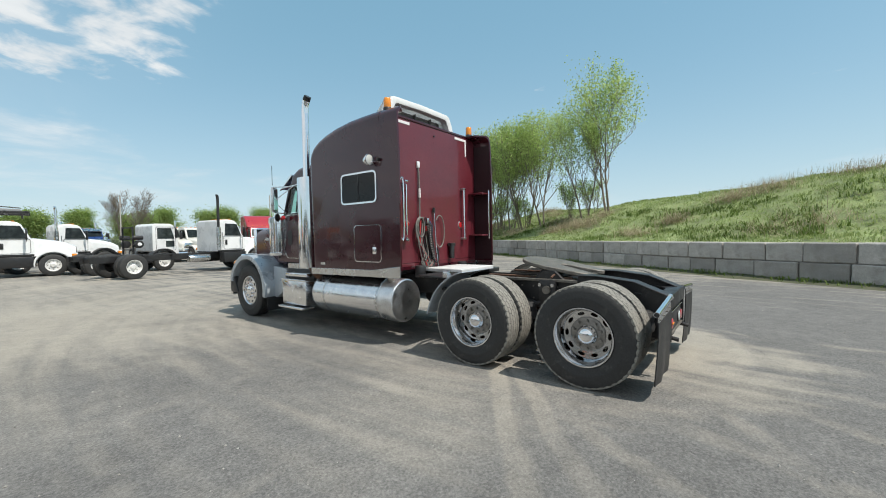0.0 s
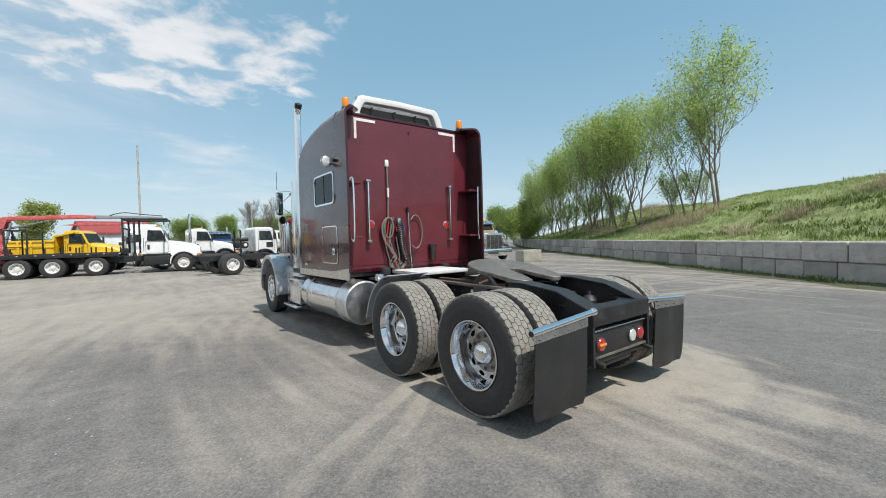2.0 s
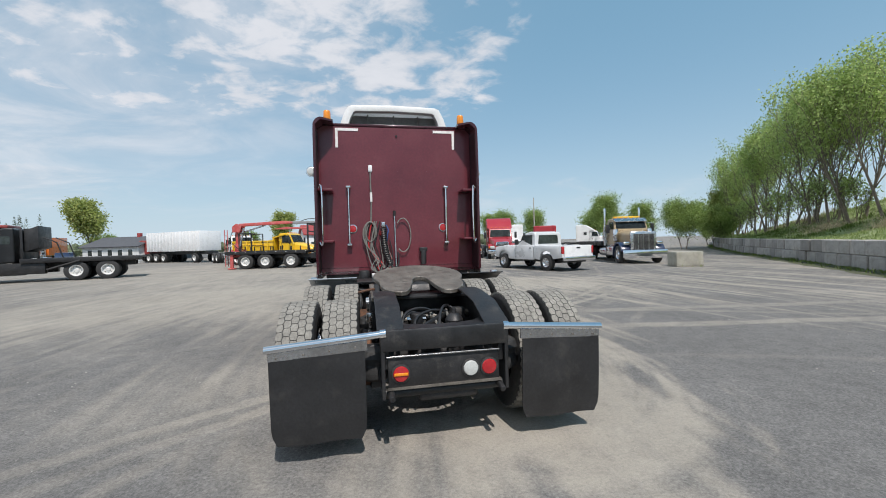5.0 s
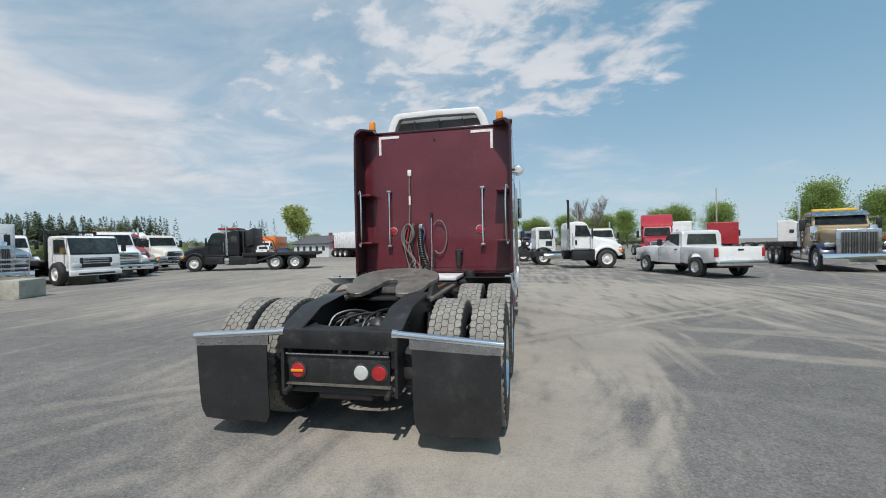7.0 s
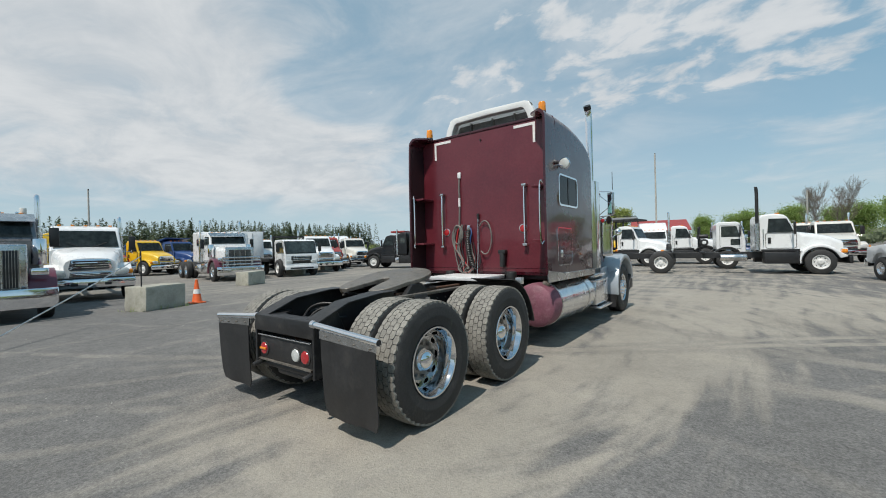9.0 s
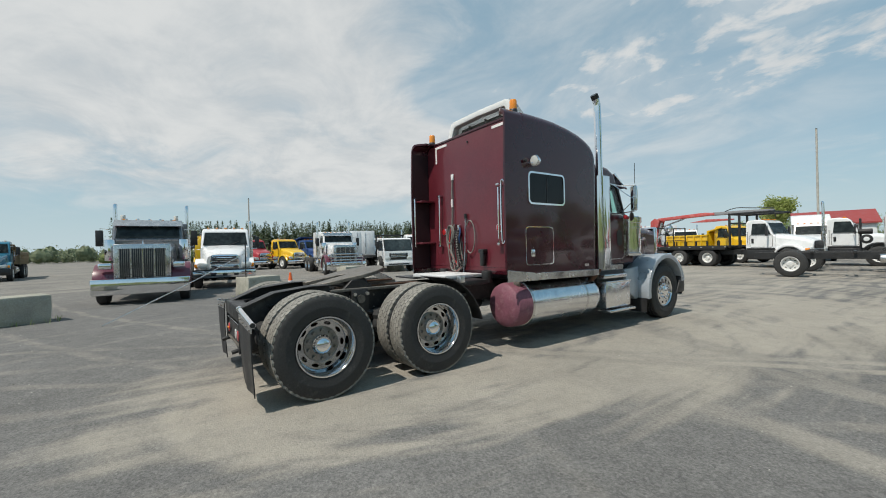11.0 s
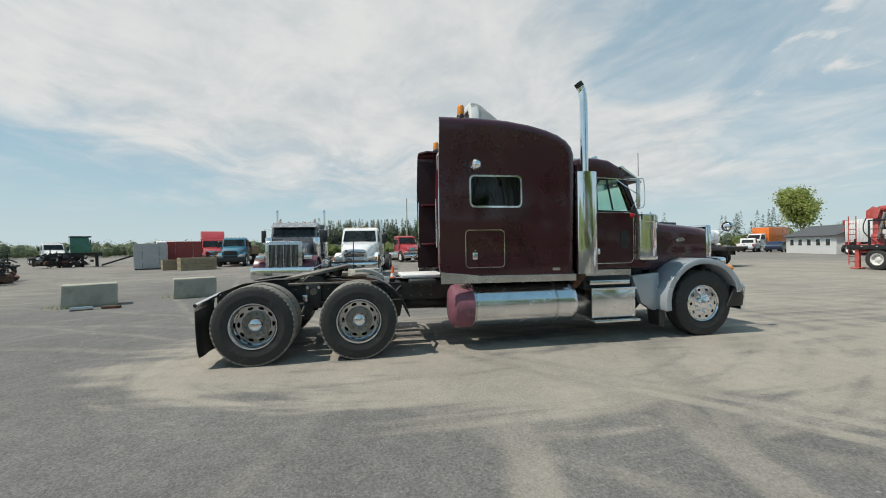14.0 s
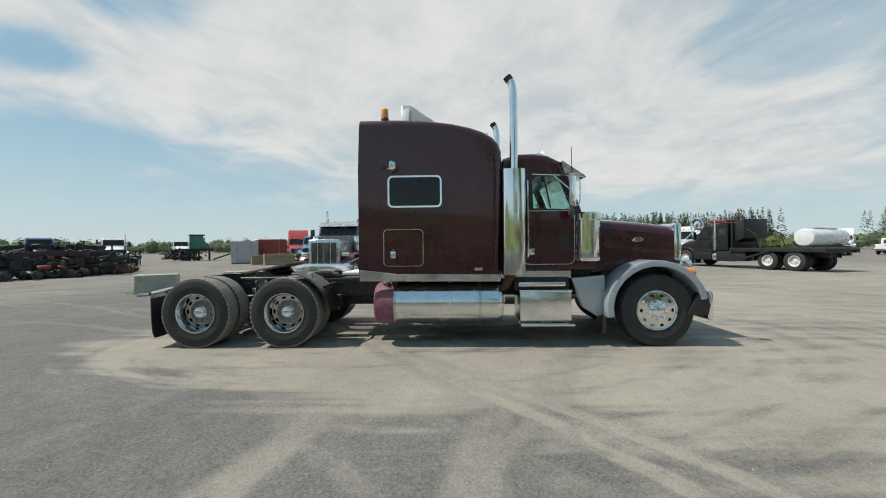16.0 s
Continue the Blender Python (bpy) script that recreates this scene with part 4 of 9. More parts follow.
    def spruces(name, label, line, count, depth, h0, h1, seed, low_leaf):
        """A far belt of spruces with some pale brush between them."""
        rng = np.random.default_rng(seed)
        quads = []
        (ax, ay), (bx, by) = line
        length = math.hypot(bx - ax, by - ay)
        for _ in range(count):
            f, o = rng.random(), rng.uniform(0, depth)
            x = ax + (bx - ax) * f - (by - ay) / length * o
            y = ay + (by - ay) * f + (bx - ax) / length * o
            h = rng.uniform(h0, h1)
            for k in range(150):
                u = rng.random() ** 0.8
                r = (1 - u) * h * 0.22 * rng.uniform(0.5, 1.1) + 0.06
                a = rng.uniform(0, 6.283)
                cx, cy, cz = x + r * math.cos(a), y + r * math.sin(a), 0.4 + u * (h - 0.4)
                s = 0.16 + 0.28 * (1 - u)
                dx, dy = math.cos(a), math.sin(a)
                quads.append(((cx - dx * s, cy - dy * s, cz + s * 0.4), (cx - dy * s * 0.5, cy + dx * s * 0.5, cz), (cx + dx * s, cy + dy * s, cz - s * 0.35), (cx + dy * s * 0.5, cy - dx * s * 0.5, cz)))
        tagged(new(name, quads_mesh(name, quads, NEEDLE)), label, "woods", kind="stuff")
        quads = []
        for _ in range(count):
            f, o = rng.random(), rng.uniform(-3, depth)
            x = ax + (bx - ax) * f - (by - ay) / length * o
            y = ay + (by - ay) * f + (bx - ax) / length * o
            h = rng.uniform(0.45, 0.8) * h0
            quads.extend(bush(rng, x, y, h * 0.5, rng.uniform(0.8, 1.5), h * 0.5, 50, 0.06))
        tagged(new(name + "_brush", quads_mesh(name + "_brush", quads, low_leaf)), "pale green brush at the edge of the far woods", "brush", kind="stuff")

    spruces("spruce_woods", "dark spruce belt beyond the parked trucks", ((-76, -8), (-60, 58)), 1100, 14, 3.8, 7.6, 12, LEAF_WOODS)
    spruces("spruce_stand", "small stand of spruces beyond the yard", ((-74, 84), (-64, 92)), 18, 6, 6.0, 9.5, 13, LEAF_WOODS)
    # low far woods all round the horizon
    rng = np.random.default_rng(21)
    quads = []
    for _ in range(1500):
        a, r = rng.uniform(1.25, 4.6), rng.uniform(125, 190)
        x, y = r * math.cos(a), r * math.sin(a)
        h = rng.uniform(2.0, 4.6)
        quads.extend(bush(rng, x, y, h * 0.5, h * rng.uniform(0.30, 0.6), h * 0.5, 80, 0.10))
    tagged(new("far_woods", quads_mesh("far_woods", quads, LEAF_FAR)), "low green woods along the horizon, paled for distance haze", "woods", kind="stuff")


plant_trees()
# ---- the maroon road tractor ----
def tyre_bm(r=0.52, w=0.28, bead=0.287, lugs=True):
    """A tyre about x, with ribbed sidewalls and separate tread blocks."""
    h = w / 2
    prof = [(bead, -h * 0.78), (bead + 0.02, -h * 0.93), (bead + 0.09, -h * 1.0), (bead + 0.10, -h * 1.015), (bead + 0.11, -h * 1.0), (r - 0.07, -h * 0.99), (r - 0.035, -h * 0.93),
            (r - 0.014, -h * 0.80), (r - 0.010, -h * 0.4), (r - 0.009, 0), (r - 0.010, h * 0.4), (r - 0.014, h * 0.80),
            (r - 0.035, h * 0.93), (r - 0.07, h * 0.99), (bead + 0.11, h * 1.0), (bead + 0.10, h * 1.015), (bead + 0.09, h * 1.0), (bead + 0.02, h * 0.93), (bead, h * 0.78)]
    return add_lathe(bmesh.new(), prof, ALONG_X, 56, True)


def tread_bm(r=0.52, w=0.28, n=46):
    """Tread blocks: five staggered rows of six-sided lugs."""
    bm = bmesh.new()
    rows = 5
    pitch = w * 0.92 / rows
    for k in range(rows):
        x = (k - (rows - 1) / 2) * pitch
        edge = k in (0, rows - 1)
        for i in range(n):
            a = 2 * math.pi * (i + 0.5 * (k % 2)) / n
            da = 2 * math.pi / n * 0.5
            hw = pitch * (0.50 if edge else 0.54)
            shape = [(-hw * 0.68, -da * 0.92), (hw * 0.68, -da * 0.92), (hw * 1.0, 0), (hw * 0.68, da * 0.92), (-hw * 0.68, da * 0.92), (-hw * 1.0, 0)]
            low, top = [], []
            for sx, sa in shape:
                drop = 0.004 + 0.012 * (abs(x + sx) / (w / 2)) ** 4
                for ring, rr in ((low, r - 0.020 - drop), (top, r - drop)):
                    ring.append(bm.verts.new((x + sx, rr * math.cos(a + sa), rr * math.sin(a + sa))))
            bm.faces.new(top)
            for q in range(6):
                bm.faces.new((low[q], low[(q + 1) % 6], top[(q + 1) % 6], top[q]))
    return bm


def slotted_disc(bm, r0, r1, x, holes, rh, hw, hh, dome=0.0, m=16):
    """A wheel disc about x with a ring of oval hand holes, each with a little depth."""
    half = math.pi / holes

    def at(ang, r, dx=0.0):
        return bm.verts.new((x + dx + dome * (r1 - r) / (r1 - r0), r * math.cos(ang), r * math.sin(ang)))

    made = []
    for k in range(holes):
        mid = 2 * half * k
        rim, lip, deep = [], [], []
        for i in range(m):
            g = 2 * math.pi * i / m
            c, s = math.cos(g), math.sin(g)
            q = max(abs(c), abs(s))
            r = rh + s / q * ((r1 - rh) if s > 0 else (rh - r0))
            rim.append(at(mid + c / q * half, r))
            lip.append(at(mid + c * hw / rh, rh + s * hh))
            deep.append(at(mid + c * hw / rh, rh + s * hh, -0.022))
        for i in range(m):
            j = (i + 1) % m
            bm.faces.new((rim[i], rim[j], lip[j], lip[i]))
            bm.faces.new((lip[i], lip[j], deep[j], deep[i]))
        made += rim
    bmesh.ops.remove_doubles(bm, verts=made, dist=1e-4)


def rear_rim_bm():
    bm = bmesh.new()
    add_lathe(bm, [(0.289, 0.112), (0.298, 0.124), (0.294, 0.134), (0.282, 0.134), (0.276, 0.126), (0.272, 0.10), (0.262, 0.085), (0.258, 0.02), (0.252, -0.02), (0.246, -0.03)], ALONG_X, 60)
    add_lathe(bm, [(0.246, -0.05), (0.25, -0.13), (0.287, -0.14)], ALONG_X, 40)
    bmesh.ops.delete(bm, geom=[f for f in bm.faces if len(f.verts) > 8], context="FACES_ONLY")
    return bm


def rear_disc_bm():
    bm = bmesh.new()
    slotted_disc(bm, 0.10, 0.248, -0.030, 10, 0.214, 0.036, 0.018, -0.02)
    return bm


def front_rim_bm():
    bm = bmesh.new()
    add_lathe(bm, [(0.289, 0.105), (0.297, 0.118), (0.284, 0.126), (0.272, 0.118), (0.266, 0.108)], ALONG_X, 50)
    slotted_disc(bm, 0.10, 0.266, 0.106, 10, 0.222, 0.030, 0.020, 0.014)
    add_lathe(bm, [(0.266, 0.100), (0.25, 0.0), (0.25, -0.10), (0.287, -0.12)], ALONG_X, 40)
    bmesh.ops.delete(bm, geom=[f for f in bm.faces if len(f.verts) > 8], context="FACES_ONLY")
    return bm


def front_profile(r=0.52, h=0.145, bead=0.287):
    side = [(bead, h * 0.78), (bead + 0.02, h * 0.93), (bead + 0.09, h * 1.0), (bead + 0.10, h * 1.02), (bead + 0.11, h * 1.0), (r - 0.07, h * 0.99), (r - 0.03, h * 0.95), (r - 0.008, h * 0.84)]
    tread = []
    for k in range(4):
        x = h * (0.60 - 0.40 * k)
        tread += [(r, x + 0.012), (r - 0.016, x + 0.006), (r - 0.016, x - 0.006), (r, x - 0.012)]
    return side + tread + [(a, -b) for a, b in side[::-1]]


FRONT_PROFILE = front_profile()
WHEEL = {
    "tyre": to_mesh("tyre", tyre_bm(), RUBBER), "tread": to_mesh("tread", tread_bm(), TREAD, 20),
    "rear_rim": to_mesh("rear_rim", rear_rim_bm(), RIM), "front_rim": to_mesh("front_rim", front_rim_bm(), RIM),
    "disc": to_mesh("disc", rear_disc_bm(), DISC),
    "hub": to_mesh("hub", add_lathe(bmesh.new(), [(0.098, -0.03), (0.098, 0.005), (0.092, 0.012), (0.088, 0.030), (0.072, 0.052), (0.045, 0.066), (0.02, 0.071), (0.001, 0.072)], ALONG_X, 32), CHROME),
    "hub_flange": to_mesh("hub_flange", add_lathe(bmesh.new(), [(0.176, -0.05), (0.174, -0.028), (0.165, -0.024), (0.10, -0.024), (0.096, -0.04)], ALONG_X, 40), HUB),
    "nut": to_mesh("nut", add_cyl(bmesh.new(), (0, 0, 0), (0.034, 0, 0), 0.018, 6, 0.015), HUB),
    "chrome_nut": to_mesh("chrome_nut", add_cyl(bmesh.new(), (0, 0, 0), (0.045, 0, 0), 0.020, 8, 0.011), CHROME),
    "front_hub": to_mesh("front_hub", add_lathe(bmesh.new(), [(0.16, 0.10), (0.155, 0.122), (0.10, 0.130), (0.085, 0.140), (0.08, 0.150), (0.05, 0.160), (0.0, 0.163)], ALONG_X, 32), CHROME),
    "front_tyre": to_mesh("front_tyre", add_lathe(bmesh.new(), FRONT_PROFILE, ALONG_X, 64, True), RUBBER),
    "inner_tyre": to_mesh("inner_tyre", tyre_bm(), RUBBER),
}


def tractor_wheel(parent, x, y, z, front=False, outer=True):
    side = 1 if x > 0 else -1
    m = Matrix.Translation((x, y, z)) @ (Matrix() if side > 0 else Matrix.Rotation(math.pi, 4, "Z"))
    if front:
        w = part("wheel", WHEEL["front_rim"], None, parent, "polished aluminium front wheel")
        kids = (("tyre", "front_tyre"), ("hub_cover", "front_hub"))
        nut, nut_r, nut_x = "chrome_nut", 0.135, 0.118
    elif outer:
        w = part("wheel", WHEEL["rear_rim"], None, parent, "deep dished polished aluminium wheel")
        kids = (("tyre", "tyre"), ("tread", "tread"), ("disc", "disc"), ("hub_cap", "hub"), ("hub_flange", "hub_flange"))
        nut, nut_r, nut_x = "nut", 0.142, -0.026
    else:
        w = part("inner_wheel", WHEEL["rear_rim"], None, parent)
        kids = (("tyre", "inner_tyre"), ("tread", "tread"), ("disc", "disc"))
        nut = None
    w.matrix_local = m
    for nm, key in kids:
        part(nm, WHEEL[key], None, w)
    for k in range(10 if nut else 0):
        a = 2 * math.pi * (k + 0.5) / 10
        part("lug_nut", WHEEL[nut], None, w).matrix_local = Matrix.Translation((nut_x, nut_r * math.cos(a), nut_r * math.sin(a)))


def sleeper_window(parent, side):
    x = 1.212 * side
    outer, inner = round_rect(2.86, 3.64, 2.03, 2.49, 0.07), round_rect(2.885, 3.615, 2.055, 2.465, 0.055)
    w = part("window", add_frame(bmesh.new(), outer, inner, "x", x - 0.012 * side, x + 0.014 * side), CHROME, parent, "bright metal window surround")
    part("pane", prism(inner, "x", x - 0.004 * side, x + 0.002 * side), TINT, w, "dark tinted sliding pane")
    part("divider", box(x - 0.006 * side, x + 0.008 * side, 3.245, 3.262, 2.055, 2.465, 0.002, 1), PLASTIC, w)
    bm = bmesh.new()
    for k in range(9):
        y = 2.90 + 0.038 * k
        add_tube(bm, [(x - side * (0.05 + 0.02 * (k % 2)), y, 2.07), (x - side * (0.05 + 0.02 * (k % 2)), y, 2.27)], 0.02, 6)
    part("curtain", bm, SEAT, w, "grey curtain behind the glass")


def luggage_door(parent, side):
    x = 1.212 * side
    outer, inner = round_rect(2.79, 3.37, 1.18, 1.72, 0.06), round_rect(2.802, 3.358, 1.192, 1.708, 0.05)
    d = part("luggage_door", prism(inner, "x", x - 0.01 * side, x + 0.004 * side), MAROON, parent, "flush maroon luggage door")
    part("door_trim", add_frame(bmesh.new(), outer, inner, "x", x - 0.008 * side, x + 0.008 * side), CHROME, d, "thin bright edge trim")
    part("latch", prism(round_rect(2.892, 2.968, 1.30, 1.40, 0.012), "x", x, x + 0.012 * side, 0.003), CHROME, d, "chrome paddle latch")
    part("latch_handle", box(x + 0.010 * side, x + 0.022 * side, 2.905, 2.955, 1.325, 1.375, 0.004), STEEL, d)
    part("lock", cyl((x, 2.93, 1.425), (x + 0.012 * side, 2.93, 1.425), 0.010, 10), STEEL, d)


def tractor():
    T = thing("road_tractor", "maroon long-nose sleeper road tractor with chrome stacks parked on gravel", "truck")
    # wheels
    for side in (-1, 1):
        for y in (0.0, 1.32):
            tractor_wheel(T, 1.08 * side, y, 0.515)
            tractor_wheel(T, 0.755 * side, y, 0.515, outer=False)
        tractor_wheel(T, 1.03 * side, 6.72, 0.515, front=True)
    # frame rails, tapering down behind the last axle
    for side in (-1, 1):
        x0, x1 = 0.40 * side, 0.44 * side
        rail = [(-0.62, 0.60), (-0.62, 0.87), (-0.30, 1.00), (0.10, 1.04), (0.30, 1.04), (0.34, 0.95), (7.10, 0.95), (7.10, 0.68), (0.2, 0.68), (-0.1, 0.66)]
        part("frame_rail", prism(rail, "x", min(x0, x1), max(x0, x1), 0.006, 1), FRAME, T)
        bm = bmesh.new()
        add_prism(bm, [(-0.62, 0.868), (-0.30, 0.998), (0.10, 1.04), (0.30, 1.04), (0.30, 1.052), (0.08, 1.052), (-0.31, 1.010), (-0.64, 0.88)], "x", 0.30 * side, 0.49 * side)
        part("rail_flange", soften(bm, 0.004, 1), FRAME, T)
        part("lower_flange", box(min(0.34 * side, 0.44 * side), max(0.34 * side, 0.44 * side), 0.3, 7.0, 0.67, 0.683, 0.003, 1), FRAME, T)
        # suspension: hanger, spring beam, air bag, shock
        for y in (0.0, 1.32):
            part("hanger", prism([(y + 0.42, 0.70), (y + 0.66, 0.70), (y + 0.60, 0.44), (y + 0.50, 0.44)], "x", 0.45 * side, 0.53 * side, 0.008, 1), FRAME, T)
            part("spring_beam", prism([(y - 0.45, 0.42), (y - 0.45, 0.47), (y, 0.40), (y + 0.55, 0.53), (y + 0.55, 0.47), (y, 0.33)], "x", 0.45 * side, 0.54 * side, 0.008, 1), FRAME, T)
            part("air_bag", add_lathe(bmesh.new(), [(0.09, 0.47), (0.13, 0.50), (0.14, 0.55), (0.125, 0.60), (0.14, 0.65), (0.12, 0.70), (0.08, 0.72)], Matrix.Translation((0.50 * side, y - 0.38, 0)), 20), RUBBER, T)
            part("shock_absorber", tube([(0.47 * side, y + 0.20, 0.40), (0.47 * side, y + 0.30, 0.86)], 0.032, 10), FRAME, T)
        part("bogie_bracket", box(min(0.44 * side, 0.52 * side), max(0.44 * side, 0.52 * side), 0.55, 0.77, 0.62, 0.98, 0.02), FRAME, T)
        for y in (0.58, 0.74):
            part("bracket_bolt", cyl((0.52 * side, y, 0.92), (0.55 * side, y, 0.92), 0.022, 8), STEEL, T)
            part("torque_arm", tube([(0.50 * side, y, 0.70), (0.52 * side, y + (0.45 if y > 0.66 else -0.45), 0.56)], 0.028, 8), FRAME, T)
        part("height_valve", box(min(0.47 * side, 0.55 * side), max(0.47 * side, 0.55 * side), 0.50, 0.58, 0.72, 0.82, 0.012), STEEL, T)
        part("brake_hose", tube(curve([(0.50 * side, 0.54, 0.72), (0.56 * side, 0.48, 0.55), (0.58 * side, 0.36, 0.60), (0.52 * side, 0.20, 0.66)], 6), 0.012, 6), CORD, T)
        part("bracket_pad", cyl((0.52 * side, 0.66, 0.86), (0.545 * side, 0.66, 0.86), 0.05, 14), GREASE, T)
        bolt = to_mesh("rail_bolt", add_cyl(bmesh.new(), (0, 0, 0), (0.014 * side, 0, 0), 0.011, 6), GREASE)
        for y in [0.40 + 0.155 * k for k in range(14)]:
            for z in (0.74, 0.89):
                part("rail_bolt", bolt, None, T).matrix_local = Matrix.Translation((0.44 * side, y, z))
    # axles with their banjo casings
    for y in (0.0, 1.32):
        part("axle", add_lathe(bmesh.new(), [(0.055, -0.98), (0.062, -0.5), (0.09, -0.3), (0.16, -0.20), (0.19, -0.08), (0.19, 0.08), (0.16, 0.20), (0.09, 0.3), (0.062, 0.5), (0.055, 0.98)],
                                 Matrix.Translation((0, y, 0.515)) @ ALONG_X, 24), FRAME, T)
        part("axle_cover", add_lathe(bmesh.new(), [(0.0, -0.19), (0.09, -0.18), (0.15, -0.14), (0.17, -0.08), (0.17, 0.0)], Matrix.Translation((0, y, 0.515)) @ ALONG_Y, 20), FRAME, T)
        for side in (-1, 1):
            part("brake_drum", add_lathe(bmesh.new(), [(0.21, -0.10), (0.215, -0.09), (0.215, 0.09), (0.20, 0.10)], Matrix.Translation((0.62 * side, y, 0.515)) @ ALONG_X, 24), RUST, T)
            part("brake_chamber", cyl((0.50 * side, y - 0.26, 0.62), (0.50 * side, y - 0.42, 0.66), 0.08, 16, width=0.015), FRAME, T)
    part("drive_shaft", cyl((0, 0.2, 0.58), (0, 1.15, 0.60), 0.05, 14), FRAME, T)
    part("drive_shaft", cyl((0, 1.5, 0.60), (0, 4.6, 0.74), 0.055, 14), FRAME, T)
    part("front_axle", box(-0.9, 0.9, 6.66, 6.78, 0.36, 0.48, 0.02), FRAME, T)
    # cross members and plumbing seen between the rails
    for y, z0, z1 in ((0.66, 0.74, 0.92), (1.95, 0.72, 0.92), (2.9, 0.72, 0.9), (4.2, 0.72, 0.9), (0.22, 0.70, 0.80)):
        part("cross_member", box(-0.40, 0.40, y - 0.04, y + 0.04, z0, z1, 0.01), FRAME, T)
    rng = random.Random(5)
    for k in range(9):
        x = -0.30 + 0.07 * k
        pts = curve([(x, -0.35 + rng.uniform(-0.1, 0.1), 0.72 + rng.uniform(-.04, .04)), (x + rng.uniform(-.1, .1), 0.1, 0.80 + rng.uniform(-.05, .08)), (x + rng.uniform(-.15, .15), 0.5, 0.76), (x * 0.6, 1.5, 0.78 + rng.uniform(-.04, .05)), (x * 0.7, 2.7, 0.84)], 6)
        part("air_line", tube(pts, 0.011, 6), CORD, T)
    for k, (x0, x1, top) in enumerate(((-0.28, 0.12, 0.93), (-0.18, 0.26, 0.90), (-0.30, -0.02, 0.88), (0.02, 0.30, 0.92))):
        hose = [(x0, -0.30, 0.74), (x0 + 0.03, -0.18, top - 0.03), ((x0 + x1) / 2, -0.06 + 0.05 * k, top), (x1, 0.08, 0.82), (x1 + 0.03, 0.30, 0.72)]
        part("brake_hose", tube(curve(hose, 7), 0.012, 7), PLASTIC, T)
    part("relay_valve", cyl((-0.14, -0.10, 0.78), (-0.14, -0.10, 0.90), 0.055, 14, width=0.012), FRAME, T)
    part("valve_port", cyl((-0.22, -0.10, 0.85), (-0.06, -0.10, 0.85), 0.018, 8), STEEL, T)
    part("rod_bracket", box(0.20, 0.32, 0.02, 0.14, 0.76, 0.90, 0.015), FRAME, T)
    part("sway_bar", cyl((-0.38, 0.10, 0.80), (0.38, 0.16, 0.84), 0.022, 10), GREASE, T)
    part("air_valve", box(-0.10, 0.06, -0.36, -0.24, 0.72, 0.82, 0.02), FRAME, T)
    part("valve_cap", add_lathe(bmesh.new(), [(0.07, 0.80), (0.075, 0.85), (0.05, 0.89), (0.02, 0.905), (0.015, 0.94), (0, 0.942)], Matrix.Translation((0.16, -0.22, 0)), 16), FRAME, T)
    part("torque_rod", cyl((-0.28, -0.42, 0.76), (0.10, 0.02, 0.84), 0.026, 10), FRAME, T)
    for side in (-1, 1):
        part("air_tank", cyl((0.22 * side, 2.0, 0.62), (0.22 * side, 2.75, 0.62), 0.12, 18, width=0.03), FRAME, T)
    # rear end: notched closing plate, lamp panel, tow pins
    top = [(-0.46, -0.66), (0.46, -0.66), (0.46, -0.30), (0.34, -0.34), (0.26, -0.46), (0.12, -0.52), (-0.12, -0.52), (-0.26, -0.46), (-0.34, -0.34), (-0.46, -0.30)]
    part("end_plate", prism(top, "z", 0.862, 0.886, 0.005, 1), FRAME, T)
    part("end_cross_member", box(-0.47, 0.47, -0.665, -0.625, 0.735, 0.886, 0.012), FRAME, T)
    part("lamp_panel", box(-0.42, 0.40, -0.635, -0.615, 0.47, 0.70, 0.006), FRAME, T)
    part("panel_edge", prism([(-0.43, 0.462), (-0.42, 0.475), (0.41, 0.478), (0.41, 0.462)], "y", -0.655, -0.62), GREASE, T)
    part("panel_strip", box(-0.43, 0.40, -0.652, -0.64, 0.688, 0.70, 0.003, 1), STEEL, T)
    for x, mat, nm in ((-0.33, RED, "tail_lamp"), (0.18, LENS, "reversing_lamp"), (0.32, RED, "tail_lamp")):
        m = Matrix.Translation((x, -0.635, 0.57)) @ Matrix.Rotation(math.pi, 4, "Z") @ ALONG_Y
        lamp = part(nm, add_lathe(bmesh.new(), [(0.056, 0.0), (0.056, 0.012), (0.050, 0.020), (0.0, 0.026)], m, 24), mat, T)
        part("grommet", add_lathe(bmesh.new(), [(0.068, 0.0), (0.067, 0.010), (0.056, 0.013), (0.056, 0.0)], m, 24), RUBBER, lamp)
    part("lamp_stripe", box(-0.38, -0.28, -0.667, -0.655, 0.562, 0.582, 0.004), AMBER, T, "amber band across the tail lamp")
    for side in (-1, 1):
        part("tow_pin", cyl((0.40 * side, -0.62, 0.44), (0.40 * side, -0.72, 0.42), 0.022, 10, width=0.006), FRAME, T)
        part("tail_side", prism([(-0.66, 0.40), (-0.66, 0.86), (-0.42, 0.96), (-0.30, 0.70), (-0.42, 0.44)], "x", 0.44 * side, 0.465 * side, 0.004, 1), FRAME, T)
    part("lower_cross_tube", cyl((-0.46, -0.58, 0.42), (0.44, -0.58, 0.42), 0.035, 12), FRAME, T)
    bm = bmesh.new()
    add_box(bm, -0.20, 0.25, -0.60, -0.30, 0.34, 0.42)
    part("spare_air_reservoir", soften(bm, 0.03, 3), FRAME, T)
